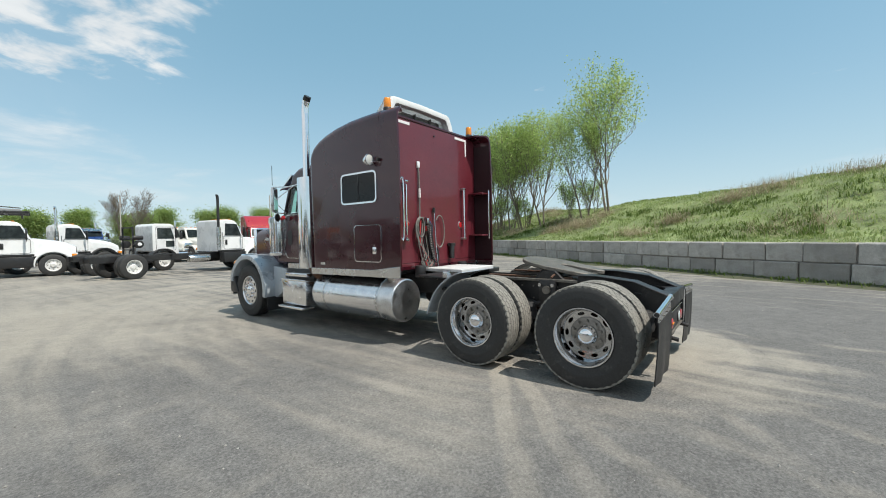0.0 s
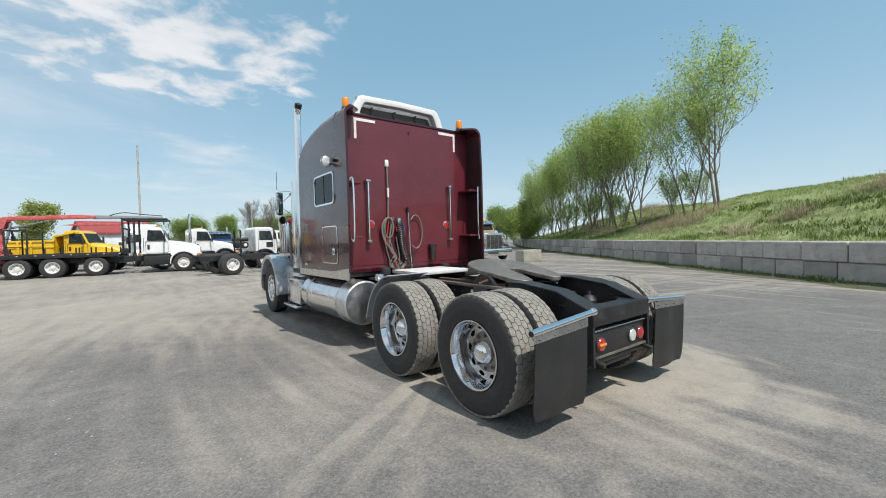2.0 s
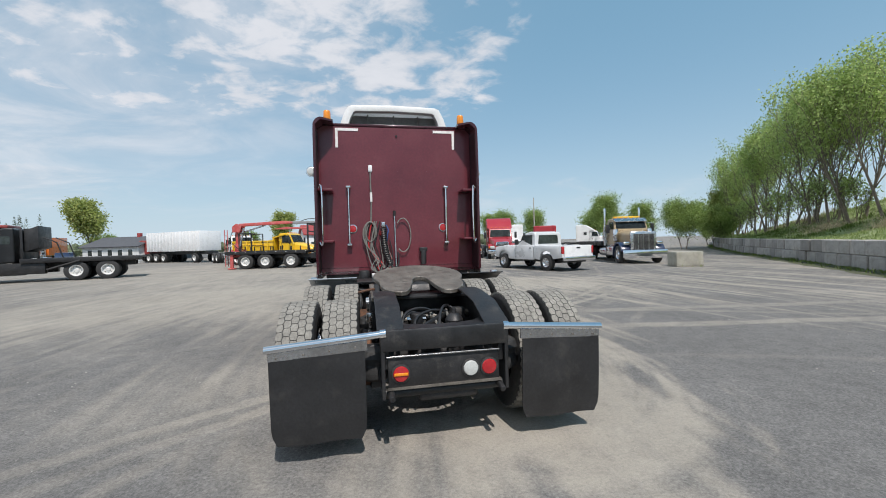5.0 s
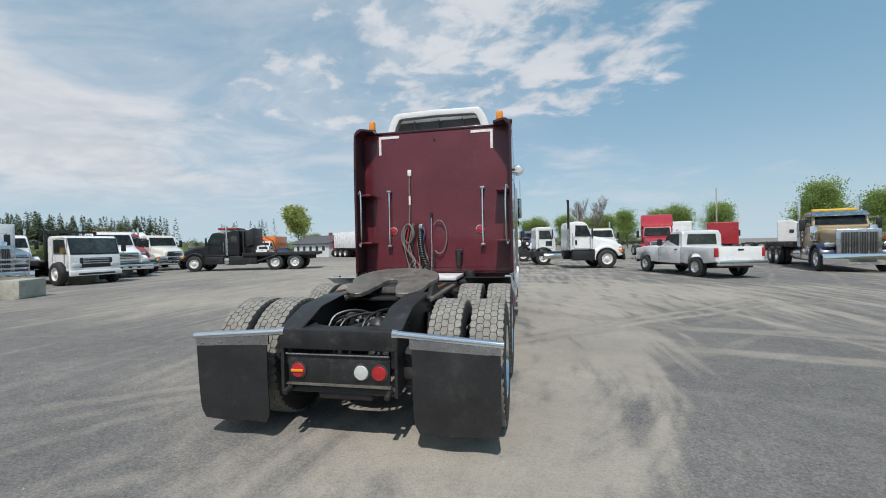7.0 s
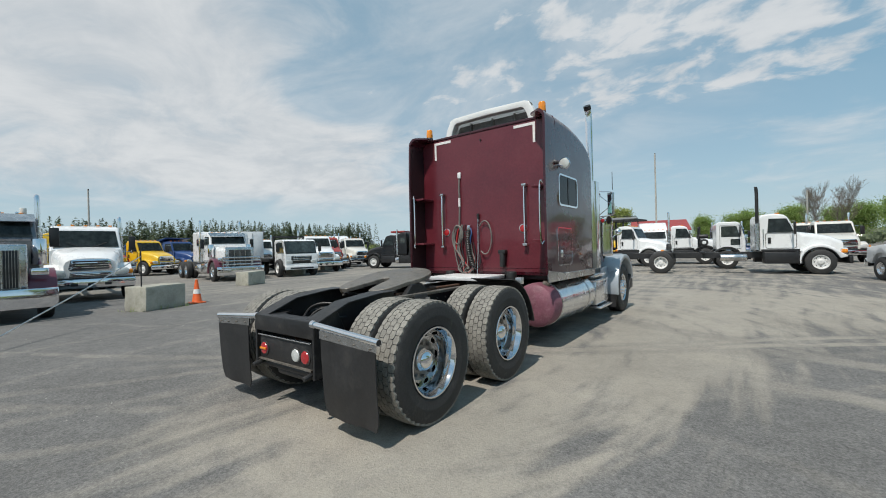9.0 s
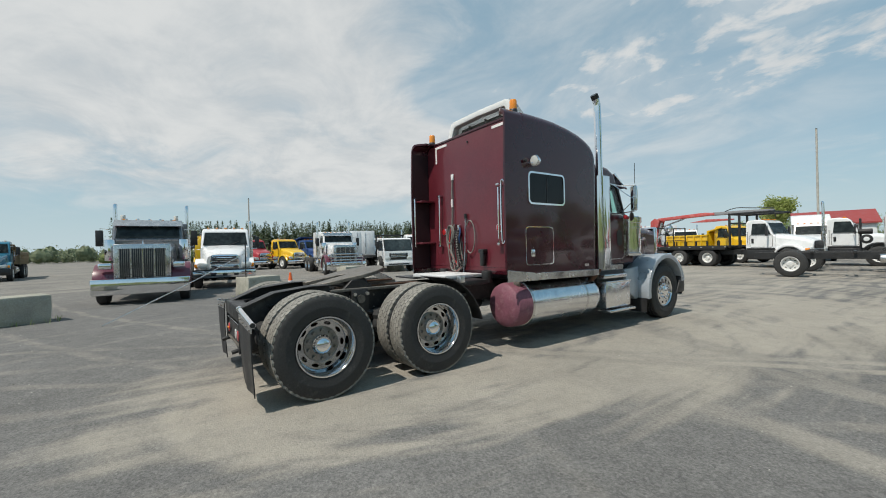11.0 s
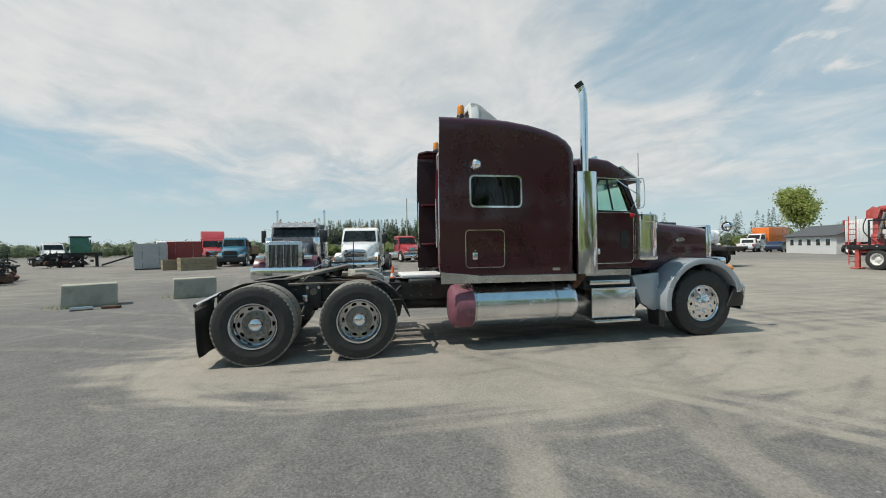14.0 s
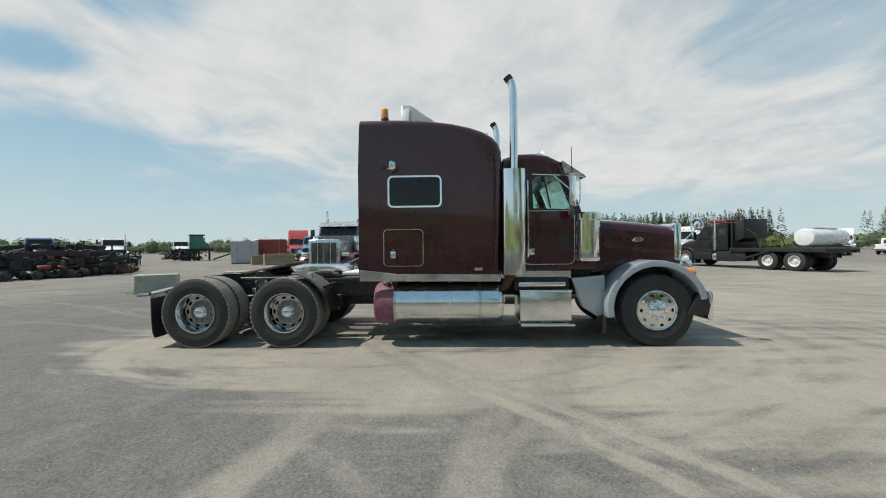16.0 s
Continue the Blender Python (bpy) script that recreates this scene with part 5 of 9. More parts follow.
    # mud flaps on chromed hangers
    for side in (-1, 1):
        h = part("flap_hanger", tube([(0.45 * side, -0.645, 0.862), (1.225 * side, -0.655, 0.808)], 0.027, 14), CHROME, T, "bright tubular mud flap hanger")
        part("hanger_cap", cyl((0.43 * side, -0.645, 0.864), (0.47 * side, -0.645, 0.862), 0.033, 14), CHROME, h)
        part("hanger_end", cyl((1.224 * side, -0.655, 0.808), (1.227 * side, -0.655, 0.808), 0.022, 14), PLASTIC, h)
        strip = [(0.56, 0.832), (1.205, 0.788), (1.205, 0.735), (0.56, 0.765)]
        part("flap_strip", prism([(a * side, b) for a, b in strip], "y", -0.672, -0.66), STEEL, h, "bright flap clamp strip")
        for k in range(4):
            x = (0.64 + 0.17 * k) * side
            part("clamp_bolt", cyl((x, -0.672, 0.79 - 0.011 * k), (x, -0.682, 0.79 - 0.011 * k), 0.007, 6), GREASE, h)
        bm = bmesh.new()
        n = 10
        fr = []
        for row in range(n + 1):
            z = 0.76 - 0.61 * row / n
            lo, hi = (0.575, 1.20) if row < n - 1 else ((0.582, 1.193) if row == n - 1 else (0.61, 1.165))
            fr.append([((lo + (hi - lo) * c / 8) * side, -0.662 + 0.010 * math.sin(1.1 * c + side) * row / n + 0.03 * (row / n) ** 2, z - (0.02 * c / 8 if row == 0 else 0)) for c in range(9)])
        layers = []
        for off in (0.0, -0.010):
            layers.append([[bm.verts.new((x, y + off, z)) for x, y, z in r] for r in fr])
        for lay in layers:
            for r in range(n):
                for c in range(8):
                    bm.faces.new((lay[r][c], lay[r][c + 1], lay[r + 1][c + 1], lay[r + 1][c]))
        rim = [(0, c) for c in range(9)] + [(r, 8) for r in range(1, n + 1)] + [(n, c) for c in range(7, -1, -1)] + [(r, 0) for r in range(n - 1, 0, -1)]
        for (r0, c0), (r1, c1) in zip(rim, rim[1:] + rim[:1]):
            bm.faces.new((layers[0][r0][c0], layers[0][r1][c1], layers[1][r1][c1], layers[1][r0][c0]))
        part("mud_flap", bm, FLAP, T, "black rubber mud flap, curling a little", 60)
        # quarter fender ahead of the drive wheels
        bm = bmesh.new()
        arc = []
        for k in range(10):
            g = radians(80 - 8.6 * k)
            arc.append((1.32 + 0.62 * math.cos(g) + 0.05 * (k / 9) ** 3, 0.51 + 0.59 * math.sin(g)))
        outline = arc + [(y + 0.014, z + 0.008) for y, z in arc[::-1]]
        add_prism(bm, outline, "x", 0.64 * side, 1.20 * side)
        part("quarter_fender", soften(bm, 0.003, 1, 50), PLASTIC if side > 0 else FENDER, T, "black quarter fender ahead of the wheel" if side > 0 else "dull grey quarter fender ahead of the wheel")
        part("fender_bracket", tube([(0.44 * side, 1.93, 0.86), (0.66 * side, 1.92, 0.90), (1.1 * side, 1.80, 0.86)], 0.022, 8), FRAME, T)
        part("fender_clip", box(min(1.12 * side, 1.20 * side), max(1.12 * side, 1.20 * side), 1.66, 1.73, 1.02, 1.10, 0.008), STEEL, T)
    # fifth wheel: tilted greasy plate with a throat open to the rear
    F = part("fifth_wheel_base", box(-0.42, 0.42, 0.36, 1.02, 0.955, 0.985, 0.006), FRAME, T)
    tilt = Matrix.Translation((0, 0.66, 1.115)) @ Matrix.Rotation(radians(10.5), 4, "X")
    plate = []
    for k in range(25):
        g = radians(-28 + 236 * k / 24)
        plate.append((0.47 * math.cos(g), 0.10 + 0.42 * math.sin(g)))
    half = [(-0.41, -0.24), (-0.375, -0.36), (-0.30, -0.45), (-0.235, -0.475), (-0.175, -0.455), (-0.14, -0.37), (-0.105, -0.22), (-0.075, -0.06), (-0.05, 0.0), (0.0, 0.03)]
    plate += half + [(-a, b) for a, b in half[-2::-1]]
    bm = prism(plate, "z", -0.022, 0.022, 0.006, 1)
    bmesh.ops.transform(bm, matrix=tilt, verts=bm.verts)
    part("fifth_wheel_plate", bm, GREASE, T, "tilted greasy fifth wheel plate with a rear throat")
    bm = bmesh.new()
    add_prism(bm, [(-0.10, -0.02), (0.10, -0.02), (0.14, -0.09), (-0.14, -0.09)], "x", -0.40, 0.40)
    bmesh.ops.transform(bm, matrix=tilt, verts=bm.verts)
    part("fifth_wheel_saddle", soften(bm, 0.01, 1), FRAME, T)
    for side in (-1, 1):
        part("saddle_bracket", prism([(0.46, 0.98), (0.86, 0.98), (0.74, 1.09), (0.58, 1.09)], "x", 0.40 * side, 0.46 * side, 0.008, 1), FRAME, T)
        part("slide_rail", box(min(0.44 * side, 0.50 * side), max(0.44 * side, 0.50 * side), 0.30, 1.65, 0.955, 0.99, 0.006, 1), GREASE, T)
        part("slide_rack", box(min(0.34 * side, 0.40 * side), max(0.34 * side, 0.40 * side), 0.40, 1.55, 0.986, 1.01, 0.004, 1), RUST, T)
    part("release_handle", tube([(-0.2, 0.62, 1.05), (-0.5, 0.58, 1.04), (-0.62, 0.56, 1.02)], 0.012, 8), RUST, T)
    # deck plate behind the sleeper
    part("deck_plate", box(-0.44, 0.45, 1.97, 2.66, 1.005, 1.055, 0.008), DECK, T, "worn aluminium deck plate across the rails")
    part("side_deck", box(-0.95, -0.34, 1.93, 2.40, 0.975, 1.00, 0.010), PLASTIC, T)
    part("side_box", box(0.47, 0.80, 2.06, 2.46, 0.93, 1.00, 0.02), PLASTIC, T)
    for x in (-0.55, 0.55):
        part("cab_mount", cyl((x, 2.66, 0.92), (x, 2.66, 1.10), 0.08, 16, width=0.02), FRAME, T)
    # ---- sleeper ----
    roof = [(2.80, 3.325), (2.95, 3.325), (3.20, 3.317), (3.46, 3.302), (3.80, 3.255), (4.06, 3.195), (4.24, 3.13), (4.38, 3.05), (4.47, 2.95), (4.51, 2.83), (4.515, 2.48), (4.475, 1.04)]
    shell = roof + [(2.80, 1.04)]
    bm = prism(shell, "x", -1.21, 1.21)
    edges = [e for e in bm.edges if abs(abs(e.verts[0].co.x) - 1.21) < 1e-4 and e.verts[0].co.x == e.verts[1].co.x and min(v.co.z for v in e.verts) > 1.03 and min(v.co.y for v in e.verts) > 2.79 and not all(v.co.y < 2.81 for v in e.verts) and not all(v.co.z < 1.05 for v in e.verts)]
    bmesh.ops.bevel(bm, geom=edges, offset=0.13, segments=6, profile=0.5, affect="EDGES", clamp_overlap=True)
    S = part("sleeper", bm, MAROON, T, "glossy maroon sleeper with a domed roof", 40)
    # the skin runs on past the rear wall on both sides and turns in at the top
    for side in (-1, 1):
        bm = bmesh.new()
        sec = [(1.21, 1.08), (1.21, 2.60), (1.21, 3.10)]
        for k in range(1, 7):
            g = radians(15 * k)
            sec.append((1.07 + 0.14 * math.cos(g), 3.185 + 0.14 * math.sin(g)))
        sec.append((0.94, 3.325))
        inner = [(a - 0.03 if a > 1.13 else a, b if b < 3.24 else b - 0.03) for a, b in sec]
        outline = [(a * side, b) for a, b in sec + inner[::-1]]
        front, back = [], []
        for a, b in outline:
            rear = 2.43 if b < 2.6 else 2.43 + 0.025 * (b - 2.6) / 0.72
            rear = max(rear, 2.60 - max(0.0, abs(a) - 0.94) * 0.80) if abs(a) < 1.12 else rear
            front.append(bm.verts.new((a, 2.80, b)))
            back.append(bm.verts.new((a, rear, b)))
        n = len(outline)
        for i in range(n):
            j = (i + 1) % n
            bm.faces.new((front[i], front[j], back[j], back[i]))
        m = n // 2
        for ring in (front, back):
            for i in range(m - 1):
                bm.faces.new((ring[i], ring[i + 1], ring[n - 2 - i], ring[n - 1 - i]))
        part("side_extender", bm, MAROON, T, "maroon side panel standing out past the rear wall", 40)
        # thin sheet that makes the panel's inner face darker than its outside
        part("extender_liner", prism([(2.445, 1.10), (2.445, 2.6), (2.462, 3.16), (2.79, 3.16), (2.79, 1.10)], "x", min(1.172 * side, 1.179 * side), max(1.172 * side, 1.179 * side)), INNER_DARK, T, "thin dark sheet over the inside of the side panel")
        x = 1.165 * side
        for z in (2.29, 1.545):
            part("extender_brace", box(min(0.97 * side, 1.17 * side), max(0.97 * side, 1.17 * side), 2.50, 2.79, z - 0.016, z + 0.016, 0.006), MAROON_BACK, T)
        part("extender_handle", tube(curve([(x - 0.01 * side, 2.47, 2.31), (x - 0.05 * side, 2.45, 2.29), (x - 0.05 * side, 2.45, 1.55), (x - 0.01 * side, 2.47, 1.53)], 5), 0.013, 10), CHROME, T)
        # grab bars on the rear wall
        g = part("grab_bar", tube([(0.75 * side, 2.735, 1.50), (0.75 * side, 2.735, 2.35)], 0.015, 10), CHROME, T)
        for z in (1.49, 2.36):
            part("bar_foot", box(0.75 * side - 0.035, 0.75 * side + 0.035, 2.715, 2.80, z - 0.018, z + 0.018, 0.006), STEEL, g)
        m = Matrix.Translation((0.70 * side, 2.795, 1.73)) @ Matrix.Rotation(math.pi, 4, "Z") @ ALONG_Y
        r = part("reflector", add_lathe(bmesh.new(), [(0.054, 0), (0.054, 0.010), (0.047, 0.015), (0.001, 0.018)], m, 20), RED, T)
        part("reflector_ring", add_lathe(bmesh.new(), [(0.067, 0.0), (0.066, 0.009), (0.054, 0.011), (0.054, 0.0)], m, 20), STEEL, r)
        # tape angles
        bm = bmesh.new()
        add_prism(bm, [(0.92 * side, 3.26), (0.58 * side, 3.26), (0.58 * side, 3.22), (0.882 * side, 3.22), (0.882 * side, 2.965), (0.92 * side, 2.965)], "y", 2.790, 2.7955)
        part("reflective_tape", bm, TAPE, T, "white reflective corner tape, slightly worn")
        # beacons
        b = part("beacon", add_lathe(bmesh.new(), [(0.052, 3.375), (0.055, 3.39), (0.052, 3.495), (0.043, 3.512), (0, 3.515)], Matrix.Translation((1.03 * side, 2.80, 0)), 24), AMBER, T, "amber warning beacon")
        part("beacon_base", add_lathe(bmesh.new(), [(0.060, 3.32), (0.060, 3.365), (0.054, 3.377), (0, 3.377)], Matrix.Translation((1.03 * side, 2.80, 0)), 24), PLASTIC, b)
        sleeper_window(T, side)
        luggage_door(T, side)
        # bright skirt along the foot of the sleeper, rising at the rear corner
        skirt = [(2.44, 0.97), (4.475, 0.955), (4.475, 1.055), (3.0, 1.07), (2.44, 1.135)]
        part("sleeper_skirt", prism(skirt, "x", min(1.195 * side, 1.216 * side), max(1.195 * side, 1.216 * side), 0.004, 1), STEEL, T, "polished stainless skirt with dull patches")
        # work lamp
        lm = Matrix.Translation((1.29 * side, 2.93, 2.62)) @ Matrix.Rotation(math.pi, 4, "Z") @ ALONG_Y
        wl = part("work_lamp", add_lathe(bmesh.new(), [(0.02, -0.08), (0.055, -0.062), (0.078, -0.012), (0.084, 0.012), (0.078, 0.020)], lm, 24), CHROME, T)
        part("lamp_lens", add_lathe(bmesh.new(), [(0.077, 0.016), (0.06, 0.026), (0.03, 0.031), (0.001, 0.032)], lm, 24), LENS, wl)
        part("lamp_arm", tube([(1.205 * side, 2.88, 2.60), (1.26 * side, 2.88, 2.585), (1.29 * side, 2.94, 2.60)], 0.012, 8), CHROME, wl)
        part("lamp_socket", cyl((1.208 * side, 2.80, 2.62), (1.25 * side, 2.80, 2.62), 0.022, 12), PLASTIC, wl)
        part("badge", prism(round_rect(4.10, 4.22, 1.115, 1.155, 0.018), "x", min(1.205 * side, 1.214 * side), max(1.205 * side, 1.214 * side)), STEEL, T)
    # the sun on this wall is partly put into its lighter paint
    part("rear_wall", box(-1.18, 1.18, 2.796, 2.83, 1.08, 3.29, 0.006, 1), MAROON_BACK, T, "faded maroon rear wall, painted lighter as the sunlit side, with rivets and scuffs")
    part("wall_cap", box(-0.95, 0.95, 2.785, 2.82, 3.29, 3.33, 0.01), MAROON, T)
    bm = bmesh.new()
    for x in [-1.1 + 0.1 * k for k in range(23)]:
        add_cyl(bm, (x, 2.797, 1.105), (x, 2.791, 1.105), 0.006, 6)
    for x in (-0.46, 0.0, 0.46):
        for z in (2.62, 2.75, 2.9, 3.05):
            add_cyl(bm, (x, 2.797, z), (x, 2.793, z), 0.006, 6)
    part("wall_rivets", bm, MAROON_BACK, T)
    part("wall_seam", box(-1.17, 1.17, 2.7925, 2.7965, 1.135, 1.141, 0.001, 1), MAROON, T)
    part("wall_knob", cyl((0.0, 2.796, 3.16), (0.0, 2.775, 3.16), 0.014, 10), PLASTIC, T)
    # hollow white roof deflector
    bm = bmesh.new()
    ny, nx = 8, 25
    rows = []
    for sec, (y, h, hw) in enumerate([(3.03, 0.365, 0.74), (3.12, 0.360, 0.74), (3.20, 0.325, 0.73), (3.32, 0.255, 0.71), (3.48, 0.185, 0.67), (3.68, 0.105, 0.60), (3.90, 0.035, 0.50), (4.05, 0.0, 0.44)]):
        line = []
        for c in range(nx):
            u = c / (nx - 1)
            # flat crown with sloping cheeks
            if u < 0.16:
                x, z = -hw - 0.10 * (1 - u / 0.16), h * (u / 0.16) ** 0.9
            elif u > 0.84:
                x, z = hw + 0.10 * (1 - (1 - u) / 0.16), h * ((1 - u) / 0.16) ** 0.9
            else:
                x = -hw + 2 * hw * (u - 0.16) / 0.68
                z = h + 0.022 * (1 - (x / hw) ** 2)
            base = 3.31 - 0.30 * max(0.0, y - 3.1) ** 2
            line.append(bm.verts.new((x, y + (0.10 * (1 - min(1, abs(x) / (hw + 0.1))) if sec else -0.0), base + z)))
        rows.append(line)
    for a, b in zip(rows, rows[1:]):
        for c in range(nx - 1):
            bm.faces.new((a[c], a[c + 1], b[c + 1], b[c]))
    res = bmesh.ops.solidify(bm, geom=bm.faces[:], thickness=0.045)
    part("roof_deflector", bm, WHITE_SHELL, T, "white moulded roof deflector, open and hollow behind", 50)
    outer = [(-0.87, 3.325), (-0.80, 3.53), (-0.73, 3.66), (-0.66, 3.69), (0.0, 3.705), (0.66, 3.69), (0.73, 3.66), (0.80, 3.53), (0.87, 3.325)]
    inner = [(-0.74, 3.325), (-0.69, 3.48), (-0.64, 3.575), (-0.60, 3.595), (0.0, 3.61), (0.60, 3.595), (0.64, 3.575), (0.69, 3.48), (0.74, 3.325)]
    bm = add_frame(bmesh.new(), outer, inner, "y", 3.01, 3.14)
    part("deflector_lip", soften(bm, 0.012, 2, 40), WHITE_SHELL, T, "thick white lip round the deflector opening")
    part("deflector_inside", prism([(-0.80, 3.32), (-0.68, 3.585), (0.68, 3.585), (0.80, 3.32)], "y", 3.23, 3.26), SHELL_INSIDE, T)
    for x in (-0.42, 0.0, 0.40):
        part("deflector_rib", box(x - 0.010, x + 0.010, 3.17, 3.23, 3.32, 3.595, 0.004, 1), SHELL_INSIDE, T)
    # lines and hoses hung on the rear wall
    hook = part("cord_holder", box(-0.445, -0.385, 2.765, 2.797, 2.60, 2.70, 0.01), WHITE, T, "white socket box")
    part("hanging_cord", tube([(-0.415, 2.775, 2.60), (-0.418, 2.765, 2.4), (-0.41, 2.765, 2.2), (-0.425, 2.76, 1.84)], 0.012, 8), CORD, T)
    part("cord_tags", tube([(-0.413, 2.764, 2.28), (-0.412, 2.764, 2.14)], 0.018, 8), TAPE, T)
    for k, (mat, ph) in enumerate(((CORD, 0.0), (CORD, 0.5), (RED_CORD, 1.1), (CORD, 1.7))):
        a = [(-0.43 + 0.02 * k, 2.755, 1.84), (-0.54 + 0.05 * k, 2.735, 1.72), (-0.52 + 0.03 * k, 2.725, 1.50 - 0.04 * k), (-0.36 + 0.04 * k, 2.725, 1.30 - 0.05 * k), (-0.44 + 0.05 * k, 2.725, 1.13), (-0.30 + 0.02 * k, 2.72, 1.06), (-0.14 + 0.01 * k, 2.735, 1.20), (-0.22, 2.75, 1.50), (-0.26, 2.76, 1.76)]
        part("air_line", tube(curve(a, 7), 0.011, 8), mat, T)
    for k in range(3):
        loop = [(-0.44 + 0.095 * math.cos(g) * (1 - 0.12 * k), 2.74 - 0.012 * k, 1.68 + 0.15 * math.sin(g)) for g in (2 * math.pi * i / 24 + k for i in range(25))]
        part("cord_loop", tube(loop, 0.010, 6), CORD, T)
    loop = [(0.06 + 0.12 * math.cos(g), 2.75, 1.62 + 0.26 * math.sin(g)) for g in (math.pi * (0.75 - 1.45 * i / 20) for i in range(21))]
    part("cord_loop", tube(loop, 0.010, 6), CORD, T)
    coil = [(-0.24 + 0.042 * math.cos(g) + 0.09 * (i / 260) ** 3, 2.72 + 0.042 * math.sin(g), 1.74 - 0.0021 * i) for i, g in ((i, 2 * math.pi * i / 13) for i in range(270))]
    part("coiled_cable", tube(coil, 0.009, 6), PLASTIC, T, "black coiled cable")
    for k in range(4):
        x0 = -0.50 + 0.05 * k
        drop = [(x0 + 0.06, 2.75, 1.84), (x0 - 0.02, 2.735, 1.62 - 0.03 * k), (x0 + 0.02, 2.72, 1.34), (x0 + 0.10, 2.715, 1.10 - 0.015 * k), (x0 + 0.20, 2.72, 1.07), (x0 + 0.24, 2.735, 1.22 + 0.03 * k), (x0 + 0.20, 2.75, 1.55)]
        part("hanging_line", tube(curve(drop, 7), 0.009, 6), (CORD, PLASTIC, CORD, PLASTIC)[k], T)
    part("coil_tail", tube(curve([(-0.15, 2.72, 1.17), (-0.08, 2.71, 1.12), (-0.02, 2.72, 1.20), (-0.03, 2.74, 1.36)], 6), 0.012, 8), PLASTIC, T)
    part("glad_hand", box(-0.27, -0.21, 2.74, 2.79, 1.74, 1.83, 0.012), STEEL, T)
    part("blue_air_line", tube(curve([(-0.20, 2.75, 1.78), (-0.17, 2.73, 1.70), (-0.185, 2.72, 1.62), (-0.20, 2.73, 1.52)], 6), 0.011, 8), BLUE_CORD, T)
    part("red_fitting", box(-0.30, -0.265, 2.74, 2.78, 1.62, 1.70, 0.01), RED_CORD, T)
    part("hose_tender", tube([(-0.06, 2.70, 1.03), (-0.06, 2.74, 1.4), (-0.065, 2.765, 1.96)], 0.010, 8), STEEL, T, "upright spring hose tender")
    part("tender_head", cyl((-0.065, 2.765, 1.92), (-0.065, 2.765, 2.0), 0.022, 10), PLASTIC, T)
    part("filter_can", cyl((0.37, 2.74, 1.16), (0.37, 2.74, 1.38), 0.045, 16, width=0.01), PLASTIC, T)
    part("filter_head", box(0.31, 0.43, 2.70, 2.79, 1.36, 1.42, 0.01), PLASTIC, T)
    # ---- cab ----
    C = part("cab", prism([(4.50, 1.10), (4.50, 2.0), (5.70, 2.0), (5.72, 1.86), (5.92, 1.84), (5.92, 1.10)], "x", -0.985, 0.985, 0.02), MAROON, T, "maroon cab with bright door trim", 40)
    crown = [(4.50, 2.48), (4.50, 2.68), (4.56, 2.78), (4.76, 2.845), (5.00, 2.85), (5.22, 2.82), (5.42, 2.72), (5.48, 2.60), (5.43, 2.50)]
    bm = prism(crown, "x", -0.955, 0.955)
    edges = [e for e in bm.edges if e.verts[0].co.x == e.verts[1].co.x and min(v.co.z for v in e.verts) > 2.52]
    bmesh.ops.bevel(bm, geom=edges, offset=0.09, segments=4, profile=0.5, affect="EDGES", clamp_overlap=True)
    part("cab_roof", bm, MAROON, T, "rounded maroon cab roof", 40)
    part("cab_back", box(-0.95, 0.95, 4.50, 4.56, 2.0, 2.5, 0.01), SEAT, T)
    for side in (-1, 1):
        part("door_pillar", prism([(4.50, 1.98), (5.0, 1.98), (4.98, 2.42), (5.05, 2.52), (4.50, 2.52)], "x", min(0.93 * side, 0.972 * side), max(0.93 * side, 0.972 * side), 0.008, 1), MAROON, T)
        part("screen_pillar", prism([(5.58, 1.98), (5.71, 1.98), (5.49, 2.54), (5.36, 2.54)], "x", min(0.88 * side, 0.965 * side), max(0.88 * side, 0.965 * side), 0.012, 1), MAROON, T)
    for side in (-1, 1):
        x = 0.985 * side
        win = [(4.99, 2.02), (5.56, 2.00), (5.60, 2.06), (5.40, 2.46), (5.34, 2.50), (5.05, 2.50), (4.97, 2.42)]
        w = part("door_window", prism(win, "x", x - 0.03 * side, x - 0.012 * side), GREEN_GLASS, T, "green tinted door glass")
        outer = [(a + (0.03 if a > 5.25 else -0.03), b + (0.03 if b > 2.25 else -0.03)) for a, b in win]
        part("window_seal", add_frame(bmesh.new(), outer, win, "x", x - 0.05 * side, x + 0.006 * side), PLASTIC, w)
        part("vent_bar", prism([(5.24, 2.02), (5.26, 2.02), (5.16, 2.49), (5.14, 2.49)], "x", x - 0.02 * side, x), PLASTIC, w)
        door_o, door_i = round_rect(4.83, 5.60, 1.18, 1.985, 0.10), round_rect(4.842, 5.588, 1.192, 1.973, 0.09)
        d = part("cab_door", prism(door_i, "x", x, x + 0.012 * side), MAROON, T, "maroon cab door")
        part("door_trim", add_frame(bmesh.new(), door_o, door_i, "x", x, x + 0.016 * side), STEEL, d, "thin bright edge trim")
        part("door_latch", prism(round_rect(4.90, 5.0, 1.33, 1.42, 0.01), "x", x + 0.01 * side, x + 0.022 * side, 0.003), CHROME, d)
        part("peep_window", prism(round_rect(5.36, 5.52, 1.42, 1.70, 0.07), "x", x + 0.01 * side, x + 0.017 * side), PLASTIC, d, "dark oval lower door window")
        part("grab_handle", tube(curve([(x + 0.02 * side, 4.90, 2.37), (x + 0.07 * side, 4.90, 2.33), (x + 0.07 * side, 4.90, 1.38), (x + 0.02 * side, 4.90, 1.34)], 5), 0.015, 10), CHROME, T)
